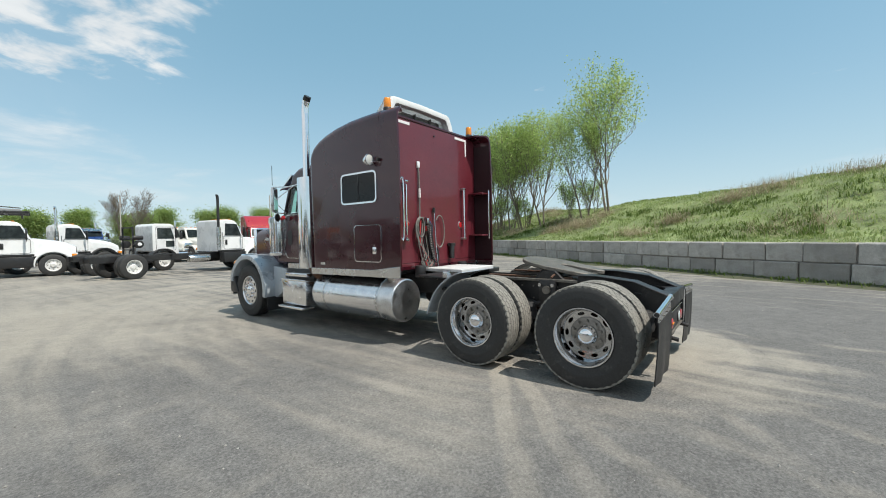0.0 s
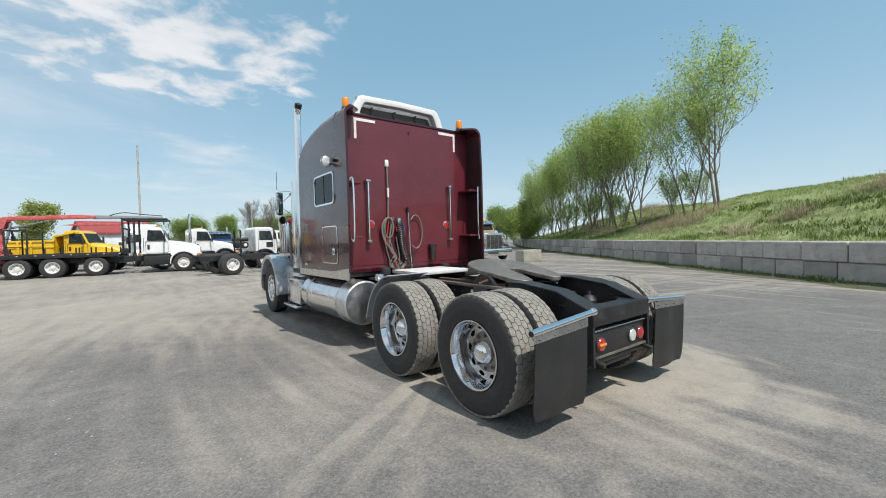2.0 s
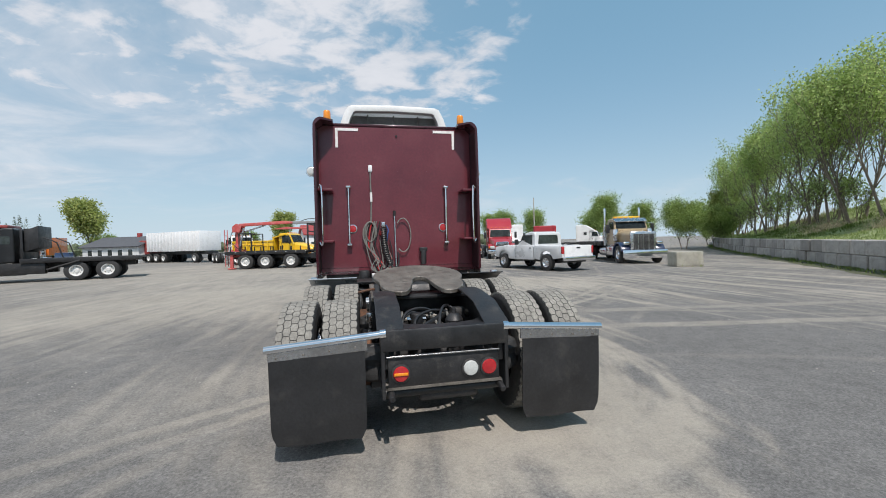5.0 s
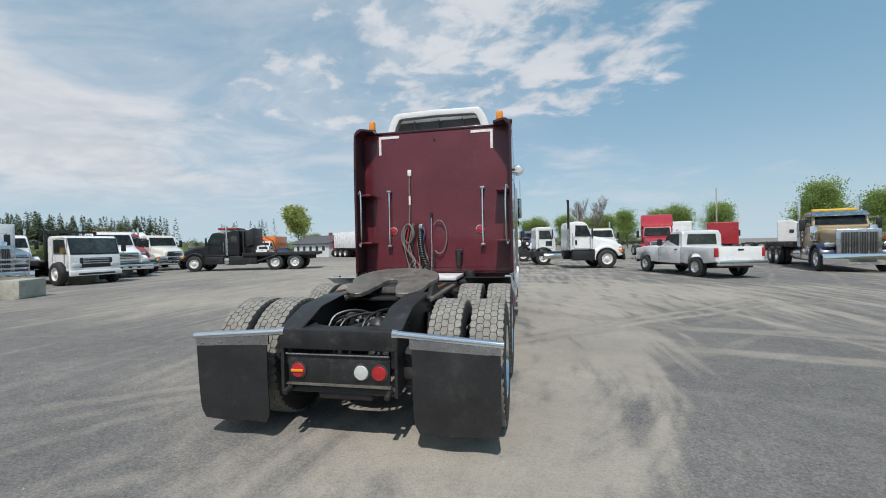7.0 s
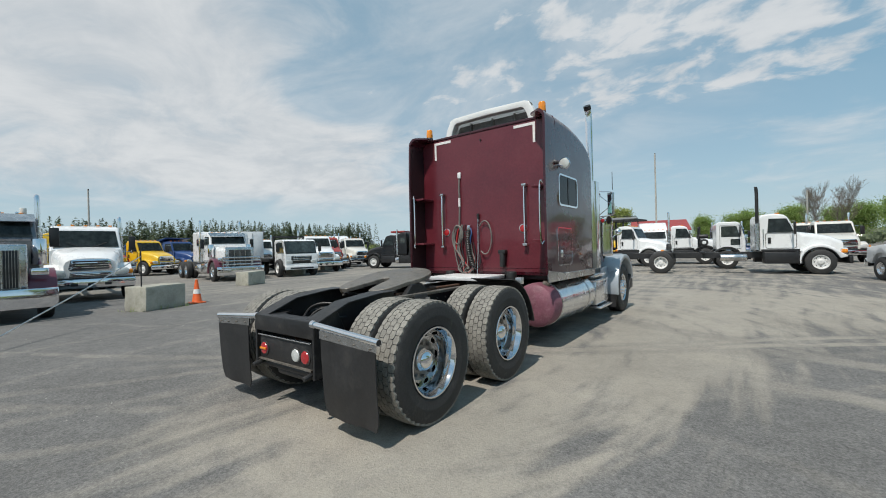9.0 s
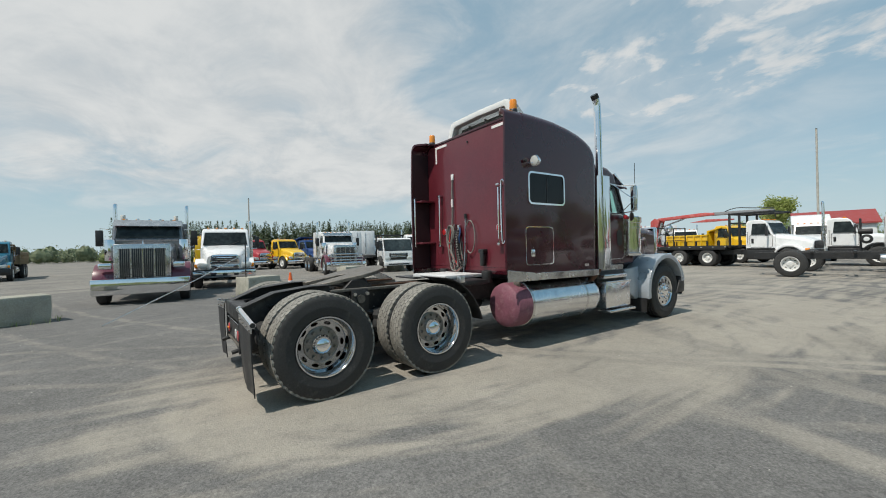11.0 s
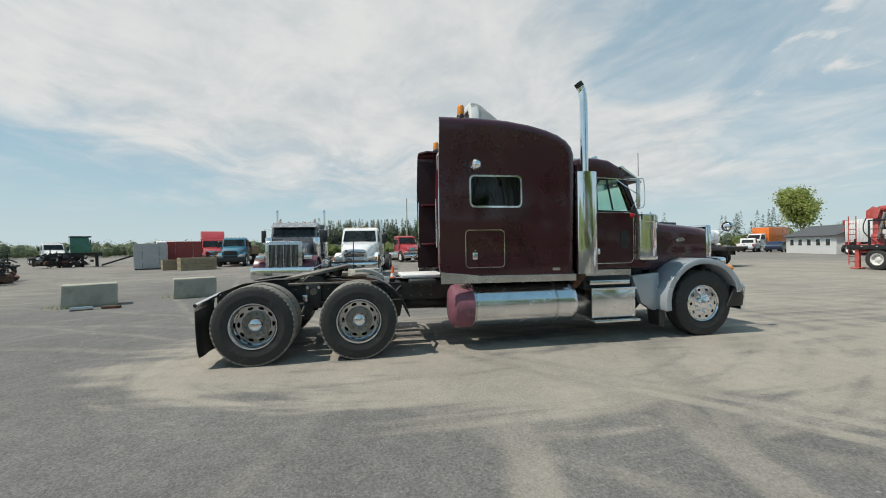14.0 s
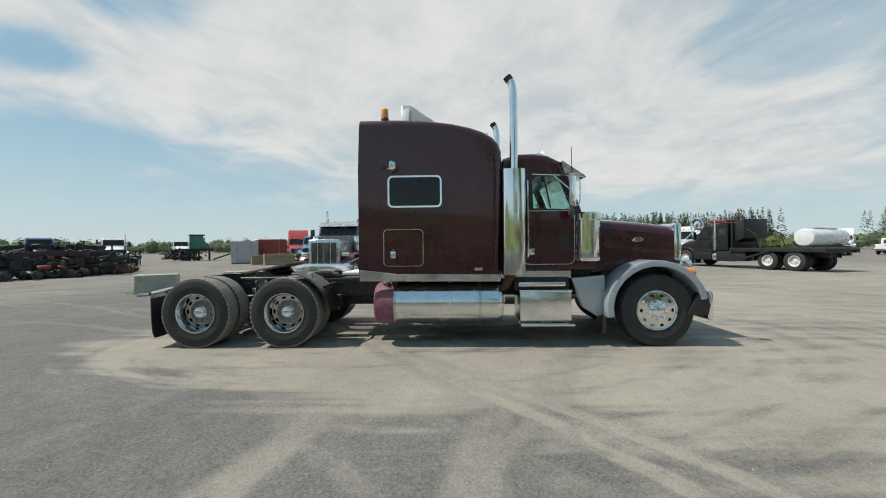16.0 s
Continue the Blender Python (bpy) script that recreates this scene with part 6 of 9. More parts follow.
        part("visor_side", prism([(4.98, 2.535), (5.72, 2.50), (5.76, 2.455), (5.70, 2.485), (4.98, 2.515)], "x", min(0.955 * side, 0.992 * side), max(0.955 * side, 0.992 * side), 0.003, 1), CHROME, T, "bright drip rail running out to the visor")
        # exhaust stack with its guard
        bend = curve([(1.11 * side, 4.69, 1.30), (1.11 * side, 4.69, 2.6), (1.11 * side, 4.69, 3.49), (1.11 * side, 4.683, 3.71), (1.11 * side, 4.655, 3.835), (1.11 * side, 4.60, 3.92)], 8)
        ex = part("exhaust_pipe", tube(bend, 0.060, 20), CHROME, T, "tall chrome exhaust stack with a curved tip")
        # black sleeve and disc stand in for the dark hollow of the open pipe
        part("stack_tip", tube(bend[-7:], 0.0612, 20), FRAME, ex, "black sleeve standing in for the dark opening at the pipe tip")
        way = (bend[-1] - bend[-2]).normalized()
        part("stack_mouth", cyl(bend[-1], bend[-1] + way * 0.004, 0.057, 18), PLASTIC, ex)
        sh = bmesh.new()
        def shield(rx, ry):
            ring = []
            for g in range(-10, 195, 10):
                sn, cs = math.sin(radians(g)), math.cos(radians(g))
                ring.append(((1.11 + rx * math.copysign(abs(sn) ** 0.6, sn)) * side, 4.68 - ry * math.copysign(abs(cs) ** 0.6, cs)))
            return ring

        arc, arc_in = shield(0.135, 0.172), shield(0.127, 0.164)
        add_prism(sh, arc + arc_in[::-1], "z", 1.05, 2.57)
        part("stack_guard", sh, CHROME, ex, "polished full-length stack guard")
        part("stack_elbow", tube(curve([(1.08 * side, 4.66, 1.10), (1.05 * side, 4.62, 0.98), (0.95 * side, 4.55, 0.86), (0.7 * side, 4.5, 0.80)], 6), 0.066, 14), RUST, ex)
        part("cab_skirt", prism([(4.50, 0.98), (5.54, 0.98), (5.54, 1.09), (4.50, 1.09)], "x", 0.96 * side, 1.0 * side, 0.004, 1), STEEL, T)
        # fuel tank
        tank = part("fuel_tank", cyl((0.90 * side, 2.92, 0.62), (0.90 * side, 4.45, 0.62), 0.315, 40), ALU, T, "polished aluminium fuel tank")
        dome = [(0.315, 2.92), (0.315, 2.72), (0.30, 2.66), (0.26, 2.625), (0.15, 2.605), (0.0, 2.60)] if side > 0 else [(0.315, 2.92), (0.315, 2.66), (0.308, 2.638), (0.290, 2.630), (0.262, 2.634), (0.20, 2.626), (0.10, 2.620), (0.0, 2.618)]
        part("tank_end", add_lathe(bmesh.new(), [(max(r, 0.002), h) for r, h in dome], Matrix.Translation((0.90 * side, 0, 0.62)) @ ALONG_Y, 40), PINK if side > 0 else DULL_ALU, tank, "faded maroon painted tank end" if side > 0 else "bright domed tank end")
        part("tank_front", add_lathe(bmesh.new(), [(0.315, 4.45), (0.30, 4.50), (0.2, 4.53), (0, 4.54)], Matrix.Translation((0.90 * side, 0, 0.62)) @ ALONG_Y, 40), ALU, tank)
        for y in (2.92, 4.16):
            part("tank_strap", add_lathe(bmesh.new(), [(0.315, y), (0.322, y + 0.004), (0.322, y + 0.036), (0.315, y + 0.04)], Matrix.Translation((0.90 * side, 0, 0.62)) @ ALONG_Y, 40, True), STEEL, tank)
        part("filler_cap", add_lathe(bmesh.new(), [(0.05, 0), (0.055, 0.03), (0.05, 0.045), (0, 0.05)], Matrix.Translation((1.02 * side, 2.80, 0.905)) @ Matrix.Rotation(radians(22 * side), 4, "Y"), 16), GREASE, tank)
        part("tank_bracket", box(min(0.44 * side, 0.7 * side), max(0.44 * side, 0.7 * side), 3.1, 3.2, 0.45, 0.80, 0.01), FRAME, T)
        # step box
        bx = part("tool_box", box(min(0.62 * side, 1.15 * side), max(0.62 * side, 1.15 * side), 4.76, 5.50, 0.37, 0.80, 0.012), ALU, T, "polished tool box step")
        part("box_lid", box(min(0.61 * side, 1.165 * side), max(0.61 * side, 1.165 * side), 4.75, 5.51, 0.79, 0.825, 0.008), ALU, bx)
        for s in (-1, 1):
            a, b = 5.13, 5.13 + s * 0.32
            part("box_crease", tube([(1.152 * side, b, 0.775), (1.156 * side, 5.13 + s * 0.10, 0.69)], 0.007, 6), ALU, bx)
        st = part("step", box(min(0.98 * side, 1.225 * side), max(0.98 * side, 1.225 * side), 4.76, 5.53, 0.305, 0.345, 0.01), ALU, T, "tread plate lower step")
        bm = bmesh.new()
        for k in range(24):
            add_box(bm, min(1.0 * side, 1.2 * side), max(1.0 * side, 1.2 * side), 4.78 + k * 0.031, 4.79 + k * 0.031, 0.343, 0.351)
        part("step_ribs", bm, ALU, st)
        part("upper_step", box(min(0.80 * side, 1.14 * side), max(0.80 * side, 1.14 * side), 4.74, 5.42, 0.87, 0.935, 0.012), ALU, T)
        part("step_riser", box(min(0.70 * side, 1.02 * side), max(0.70 * side, 1.02 * side), 4.70, 5.50, 0.80, 1.0, 0.01), FRAME, T)
        # air cleaner
        ac = part("air_cleaner", add_lathe(bmesh.new(), [(0.11, 1.23), (0.172, 1.235), (0.178, 1.26), (0.178, 1.29), (0.168, 1.295), (0.168, 1.72), (0.178, 1.725), (0.178, 1.75), (0.168, 1.755), (0.168, 1.82), (0.184, 1.83), (0.184, 1.925), (0.16, 1.945), (0.002, 1.95)], Matrix.Translation((1.02 * side, 5.78, 0)), 32), CHROME, T, "polished air cleaner canister")
        part("cleaner_drain", cyl((1.02 * side, 5.78, 1.18), (1.02 * side, 5.78, 1.25), 0.02, 8), PLASTIC, ac)
        part("intake_elbow", tube(curve([(1.0 * side, 5.82, 1.60), (0.85 * side, 5.95, 1.62), (0.70 * side, 6.0, 1.60)], 5), 0.08, 14), PLASTIC, ac)
        # mirrors
        mr = part("mirror", box(min(1.175 * side, 1.325 * side), max(1.175 * side, 1.325 * side), 5.475, 5.515, 2.03, 2.46, 0.012, 3), STEEL, T, "tall west coast mirror with a bright back")
        pivot = Matrix.Translation((1.25 * side, 5.5, 0))
        mr.matrix_local = pivot @ Matrix.Rotation(radians(-37 if side > 0 else 28), 4, "Z") @ pivot.inverted()
        part("mirror_back", box(min(1.18 * side, 1.32 * side), max(1.18 * side, 1.32 * side), 5.512, 5.525, 2.04, 2.45, 0.006), CHROME, mr)
        part("mirror_glass", box(min(1.19 * side, 1.31 * side), max(1.19 * side, 1.31 * side), 5.468, 5.477, 2.06, 2.43, 0.004, 1), CHROME, mr)
        part("mirror_arm", tube([(0.97 * side, 5.38, 2.50), (1.25 * side, 5.50, 2.475)], 0.009, 8), CHROME, T)
        part("mirror_arm", tube([(0.99 * side, 5.48, 2.0), (1.25 * side, 5.50, 2.02)], 0.009, 8), CHROME, T)
        part("mirror_guard", tube(curve([(1.25 * side, 5.51, 2.47), (1.26 * side, 5.585, 2.44), (1.26 * side, 5.59, 2.08), (1.25 * side, 5.51, 2.02)], 5), 0.008, 8), CHROME, T)
        part("mirror_brace", tube([(0.99 * side, 5.30, 2.50), (1.26 * side, 5.50, 2.22), (1.0 * side, 5.55, 2.03)], 0.008, 6), CHROME, T)
        part("spot_mirror", add_lathe(bmesh.new(), [(0.02, -0.03), (0.07, -0.01), (0.075, 0.008), (0.0, 0.02)], Matrix.Translation((1.22 * side, 5.47, 1.93)) @ Matrix.Rotation(math.pi, 4, "Z") @ ALONG_Y, 16), PLASTIC, mr)
        part("marker_lamp", add_lathe(bmesh.new(), [(0.02, -0.03), (0.04, 0.0), (0.03, 0.03), (0, 0.04)], Matrix.Translation((1.08 * side, 5.52, 1.93)) @ Matrix.Rotation(math.pi, 4, "Z") @ ALONG_Y, 14), RED, T, "small red lamp under the mirror")
        part("aerial", tube([(1.30 * side, 5.5, 2.5), (1.30 * side, 5.5, 2.85)], 0.005, 6), PLASTIC, mr)
        # front fender: arch round the wheel and a rear panel
        bm = bmesh.new()
        outer, inner = [], []
        for k in range(15):
            g = radians(188 - 13.2 * k)
            ro = 0.69 + 0.03 * math.sin(g)
            outer.append((6.70 + ro * math.cos(g) * 1.04, 0.52 + ro * math.sin(g)))
            inner.append((6.70 + (ro - 0.085) * math.cos(g) * 1.03, 0.52 + (ro - 0.085) * math.sin(g)))
        outer[-1], inner[-1] = (7.36, 0.68), (7.30, 0.68)
        add_prism(bm, outer + inner[::-1], "x", 0.70 * side, 1.225 * side)
        part("front_fender", soften(bm, 0.022, 3, 55), FENDER, T, "silver-grey arched front fender")
        part("fender_panel", prism([(5.54, 0.98), (6.02, 1.02), (6.06, 0.42), (5.90, 0.42), (5.70, 0.55)], "x", 0.92 * side, 1.02 * side, 0.01), FENDER, T, "silver-grey panel behind the fender")
        part("fender_inner", prism([(6.0, 0.95), (7.25, 0.95), (7.2, 1.10), (6.7, 1.19), (6.15, 1.10)], "x", 0.60 * side, 0.72 * side, 0.01), FRAME, T)
        part("front_flap", prism([(0.80 * side, 0.44), (1.20 * side, 0.44), (1.18 * side, 0.18), (0.84 * side, 0.18)], "y", 5.965, 5.98, 0.003, 1), FLAP, T)
        tl = part("turn_lamp", add_lathe(bmesh.new(), [(0.06, -0.05), (0.06, 0.0), (0.05, 0.03), (0.0, 0.045)], Matrix.Translation((1.14 * side, 7.20, 1.06)) @ ALONG_Y @ Matrix.Diagonal((1.15, 1.4, 1.3, 1)), 16), AMBER, T, "amber turn lamp on the fender")
        part("headlamp", box(min(0.78 * side, 1.05 * side), max(0.78 * side, 1.05 * side), 7.10, 7.28, 1.06, 1.24, 0.03), CHROME, T)
        part("bumper_end", prism([(7.12, 0.45), (7.42, 0.45), (7.45, 0.60), (7.38, 0.79), (7.28, 0.79)], "x", 1.10 * side, 1.20 * side, 0.015), PLASTIC, T, "dark bumper corner")
        part("hood_emblem", prism([(6.52, 1.53), (6.56, 1.57), (6.66, 1.575), (6.70, 1.54), (6.66, 1.515), (6.56, 1.51)], "x", 0.775 * side, 0.815 * side, 0.004, 1), STEEL, T, "small bright oval hood badge")
        part("horn", add_lathe(bmesh.new(), [(0.02, -0.30), (0.022, -0.05), (0.05, 0.06), (0.075, 0.10), (0.07, 0.102), (0.02, 0.02), (0.0, 0.01)], Matrix.Translation((0.55 * side, 5.12, 2.895)) @ ALONG_Y, 16), CHROME, T, "chrome air horn on the cab roof")
        if side > 0:
            hm = part("hood_mirror", add_lathe(bmesh.new(), [(0.0, -0.045), (0.05, -0.035), (0.08, -0.008), (0.086, 0.006), (0.080, 0.012)], Matrix.Translation((0.90, 7.46, 1.75)) @ Matrix.Rotation(radians(15), 4, "Z") @ ALONG_Y, 24), CHROME, T, "round convex mirror on a chrome rod at the hood's front")
            part("mirror_face", add_lathe(bmesh.new(), [(0.080, 0.012), (0.05, -0.004), (0.0, -0.012)], Matrix.Translation((0.90, 7.445, 1.75)) @ Matrix.Rotation(radians(195), 4, "Z") @ ALONG_Y, 24), CHROME, hm)
            part("mirror_rod", tube([(0.66, 7.36, 1.50), (0.86, 7.45, 1.70), (0.90, 7.47, 1.75)], 0.009, 8), CHROME, hm)
        part("roof_marker", box(0.62 * side - 0.05, 0.62 * side + 0.05, 5.26, 5.36, 2.775, 2.83, 0.015), AMBER, T)
        part("seat", prism([(4.62, 1.40), (5.15, 1.40), (5.15, 1.55), (4.80, 1.58), (4.74, 2.20), (4.62, 2.20)], "x", 0.30 * side, 0.78 * side, 0.05, 3), SEAT, T)
    part("roof_marker", box(-0.05, 0.05, 5.28, 5.38, 2.775, 2.83, 0.015), AMBER, T)
    part("sleeper_horn", add_lathe(bmesh.new(), [(0.03, -0.16), (0.04, -0.02), (0.075, 0.07), (0.06, 0.075), (0.0, 0.02)], Matrix.Translation((0.75, 4.26, 3.165)) @ Matrix.Rotation(radians(-18), 4, "X") @ ALONG_Y, 18), CHROME, T, "chrome lamp on the front edge of the sleeper roof")
    part("windscreen", prism([(5.475, 2.575), (5.70, 2.06), (5.72, 2.065), (5.495, 2.585)], "x", -0.86, 0.86), GREEN_GLASS, T)
    part("sun_visor", prism([(5.40, 2.71), (5.78, 2.475), (5.79, 2.49), (5.44, 2.73)], "x", -0.95, 0.95, 0.003, 1), CHROME, T, "polished drop sun visor")
    part("steering_wheel", add_lathe(bmesh.new(), [(0.22, -0.012), (0.235, 0.0), (0.22, 0.012), (0.205, 0.0)], Matrix.Translation((-0.5, 5.38, 1.92)) @ Matrix.Rotation(radians(-60), 4, "X"), 24, True), PLASTIC, T)
    part("dashboard", box(-0.92, 0.92, 5.50, 5.72, 1.60, 2.0, 0.04), PLASTIC, T)
    # hood and radiator shell
    bm = bmesh.new()
    rings = []
    for y, hw, zt, zb in ((5.90, 0.80, 1.87, 1.05), (6.30, 0.785, 1.845, 1.08), (6.8, 0.76, 1.80, 1.15), (7.19, 0.735, 1.755, 1.15)):
        line = [(-hw, zb), (-hw, zt - 0.16), (-hw + 0.03, zt - 0.07), (-hw + 0.11, zt - 0.015), (-hw * 0.5, zt + 0.02), (0, zt + 0.03), (hw * 0.5, zt + 0.02), (hw - 0.11, zt - 0.015), (hw - 0.03, zt - 0.07), (hw, zt - 0.16), (hw, zb)]
        rings.append([bm.verts.new((x, y, z)) for x, z in line])
    for a, b in zip(rings, rings[1:]):
        for i in range(len(a)):
            bm.faces.new((a[i], a[(i + 1) % len(a)], b[(i + 1) % len(a)], b[i]))
    for r in (rings[0], rings[-1]):
        bm.faces.new(r)
    part("hood", bm, MAROON, T, "long square maroon hood", 50)
    part("radiator_shell", box(-0.75, 0.75, 7.185, 7.30, 0.75, 1.79, 0.035, 3), CHROME, T, "bright radiator shell")
    bm = bmesh.new()
    for k in range(13):
        add_box(bm, -0.60 + 0.1 * k - 0.012, -0.60 + 0.1 * k + 0.012, 7.29, 7.315, 0.85, 1.68)
    part("grille_bars", bm, STEEL, T)
    part("bumper", box(-1.18, 1.18, 7.42, 7.50, 0.38, 0.80, 0.03, 3), CHROME, T, "wide bright bumper")
    part("engine", box(-0.38, 0.38, 5.9, 7.0, 0.55, 1.1, 0.05), FRAME, T)
    part("under_cab", box(-0.80, 0.80, 4.5, 5.9, 0.92, 1.12, 0.03), FRAME, T)
    part("sleeper_floor", box(-1.12, 1.12, 2.9, 4.46, 0.965, 1.045, 0.02), FRAME, T)
    return T


tractor()
# ---- parked vehicles ----
def paint(name, colour, rough=0.34, coat=0.5, dirt=None):
    return shade(name, colour, rough, 0, coat, 0.07, 1.5, 25, dirt=dirt or tuple(0.55 * c + 0.10 for c in colour), dirt_at=(0.58, 0.92))


PAINT = {
    "white": WHITE, "cream": paint("cream_white_paint", (0.66, 0.65, 0.60)), "black": paint("black_paint", (0.010, 0.010, 0.011), 0.4, 0.2, (0.03, 0.029, 0.027)),
    "silver": shade("silver_paint", (0.70, 0.71, 0.72), 0.34, 0.15, 0.5, 0.06, 2, 30), "red": paint("red_paint", (0.36, 0.02, 0.03)), "dull_red": paint("dull_red_paint", (0.30, 0.045, 0.04), 0.55, 0.1),
    "yellow": paint("yellow_paint", (0.75, 0.46, 0.015)), "blue": paint("blue_paint", (0.02, 0.06, 0.20)), "navy": paint("navy_paint", (0.010, 0.022, 0.065)), "teal": paint("teal_paint", (0.03, 0.17, 0.26)),
    "gold": paint("dusty_gold_paint", (0.36, 0.28, 0.17), 0.42, 0.3), "orange": paint("orange_paint", (0.70, 0.17, 0.02)), "gunmetal": shade("gunmetal_paint", (0.17, 0.175, 0.19), 0.28, 0.4, 0.6, 0.08, 2, 30), "green": paint("green_paint", (0.03, 0.14, 0.09)),
    "tan": paint("tan_wood_paint", (0.30, 0.22, 0.13), 0.7, 0), "grey": paint("grey_paint", (0.24, 0.25, 0.26), 0.5, 0.1), "plum": paint("plum_paint", (0.13, 0.03, 0.05)),
}
WHITE_RIM = shade("white_steel_rim", (0.70, 0.70, 0.68), 0.45, 0, 0.2, 0.08, 6, 50, dirt=(0.35, 0.33, 0.30), dirt_at=(0.52, 0.75))


def simple_tyre(r, w, bead):
    h = w / 2
    return add_lathe(bmesh.new(), [(bead, -h * 0.8), (bead + 0.03, -h), (r - 0.06, -h), (r - 0.012, -h * 0.8), (r, -h * 0.4), (r, h * 0.4), (r - 0.012, h * 0.8), (r - 0.06, h), (bead + 0.03, h), (bead, h * 0.8)], ALONG_X, 26, True)


def simple_rim(bead, x):
    bm = add_lathe(bmesh.new(), [(bead, 0.11), (bead + 0.006, 0.125), (bead - 0.02, 0.12), (bead - 0.035, x + 0.02), (bead - 0.05, x)], ALONG_X, 28)
    r = bead - 0.05
    slotted_disc(bm, r * 0.55, r, x, 8, r * 0.82, r * 0.12, r * 0.085, 0.0, 8)
    add_lathe(bm, [(r * 0.55, x), (r * 0.48, x + 0.03), (r * 0.32, x + 0.06), (0.002, x + 0.065)], ALONG_X, 24)
    bmesh.ops.delete(bm, geom=[f for f in bm.faces if len(f.verts) > 8], context="FACES_ONLY")
    return bm


YARD = {"tyre": to_mesh("yard_tyre", simple_tyre(0.52, 0.28, 0.287), RUBBER), "drum": to_mesh("yard_drum", cyl((-0.10, 0, 0), (-0.04, 0, 0), 0.24, 20), FRAME),
        "car_tyre": to_mesh("car_tyre", simple_tyre(0.40, 0.25, 0.21), RUBBER), "car_rim": to_mesh("car_rim", simple_rim(0.21, 0.07), ALU)}
for key, mat in (("white", WHITE_RIM), ("alu", ALU), ("black", FRAME)):
    YARD["in_" + key] = to_mesh("yard_rim", simple_rim(0.287, 0.0), mat)
    YARD["out_" + key] = to_mesh("yard_rim", simple_rim(0.287, 0.075), mat)


def yard_wheel(parent, x, y, rim="white", dual=True):
    side = 1 if x > 0 else -1
    turn = Matrix() if side > 0 else Matrix.Rotation(math.pi, 4, "Z")
    w = part("wheel", YARD[("in_" if dual else "out_") + rim], None, parent)
    w.matrix_local = Matrix.Translation((x, y, 0.515)) @ turn
    part("tyre", YARD["tyre"], None, w)
    part("brake_drum", YARD["drum"], None, w)
    if dual:
        t = part("tyre", YARD["tyre"], None, w)
        t.location.x = -0.325


def heading(x, y, hx, hy):
    return Matrix.Translation((x, y, 0)) @ Matrix.Rotation(math.atan2(-hx, hy), 4, "Z")


def chassis(T, front, rear_axles, back, rim="white", front_rim=None, z=0.95, colour=FRAME):
    for side in (-1, 1):
        part("frame_rail", box(min(0.40 * side, 0.46 * side), max(0.40 * side, 0.46 * side), back, front, z - 0.26, z, 0.008, 1), colour, T)
        yard_wheel(T, 1.03 * side, 0.0, front_rim or rim, False)
        for y in rear_axles:
            yard_wheel(T, 1.07 * side, y, rim)
    part("front_axle", box(-0.9, 0.9, -0.06, 0.06, 0.38, 0.50, 0.01), FRAME, T)
    for y in rear_axles:
        part("axle", add_lathe(bmesh.new(), [(0.07, -0.95), (0.08, -0.4), (0.18, -0.18), (0.18, 0.18), (0.08, 0.4), (0.07, 0.95)], Matrix.Translation((0, y, 0.515)) @ ALONG_X, 14), FRAME, T)
    for y in np.arange(back + 0.15, front - 0.5, 1.3):
        part("cross_member", box(-0.41, 0.41, y - 0.04, y + 0.04, z - 0.24, z - 0.02, 0.008, 1), colour, T)


def hood_bm(rings):
    bm = bmesh.new()
    rows = []
    for y, hw, zt, zb in rings:
        line = [(-hw, zb), (-hw, zt - 0.22), (-hw + 0.05, zt - 0.09), (-hw + 0.16, zt - 0.02), (-hw * 0.45, zt + 0.02), (0, zt + 0.03), (hw * 0.45, zt + 0.02), (hw - 0.16, zt - 0.02), (hw - 0.05, zt - 0.09), (hw, zt - 0.22), (hw, zb)]
        rows.append([bm.verts.new((x, y, z)) for x, z in line])
    n = len(rows[0])
    for a, b in zip(rows, rows[1:]):
        for i in range(n):
            bm.faces.new((a[i], a[(i + 1) % n], b[(i + 1) % n], b[i]))
    bm.faces.new(rows[0])
    bm.faces.new(rows[-1])
    return bm


def stack(T, x, y, z0, z1, material=CHROME, r=0.065):
    part("exhaust_pipe", tube(curve([(x, y, z0), (x, y, (z0 + z1) / 2), (x, y, z1 - 0.12), (x, y - 0.06, z1)], 5), r, 12), material, T)


def mirrors(T, y, z, x=1.0, material=CHROME):
    for side in (-1, 1):
        m = part("mirror", box(min((x + 0.20) * side, (x + 0.40) * side), max((x + 0.20) * side, (x + 0.40) * side), y, y + 0.06, z - 0.28, z + 0.24, 0.02), PLASTIC, T)
        part("mirror_arm", tube([((x - 0.04) * side, y - 0.05, z + 0.26), ((x + 0.28) * side, y + 0.03, z + 0.30), ((x + 0.28) * side, y + 0.03, z - 0.34), ((x - 0.04) * side, y - 0.05, z - 0.32)], 0.014, 6), material, m)


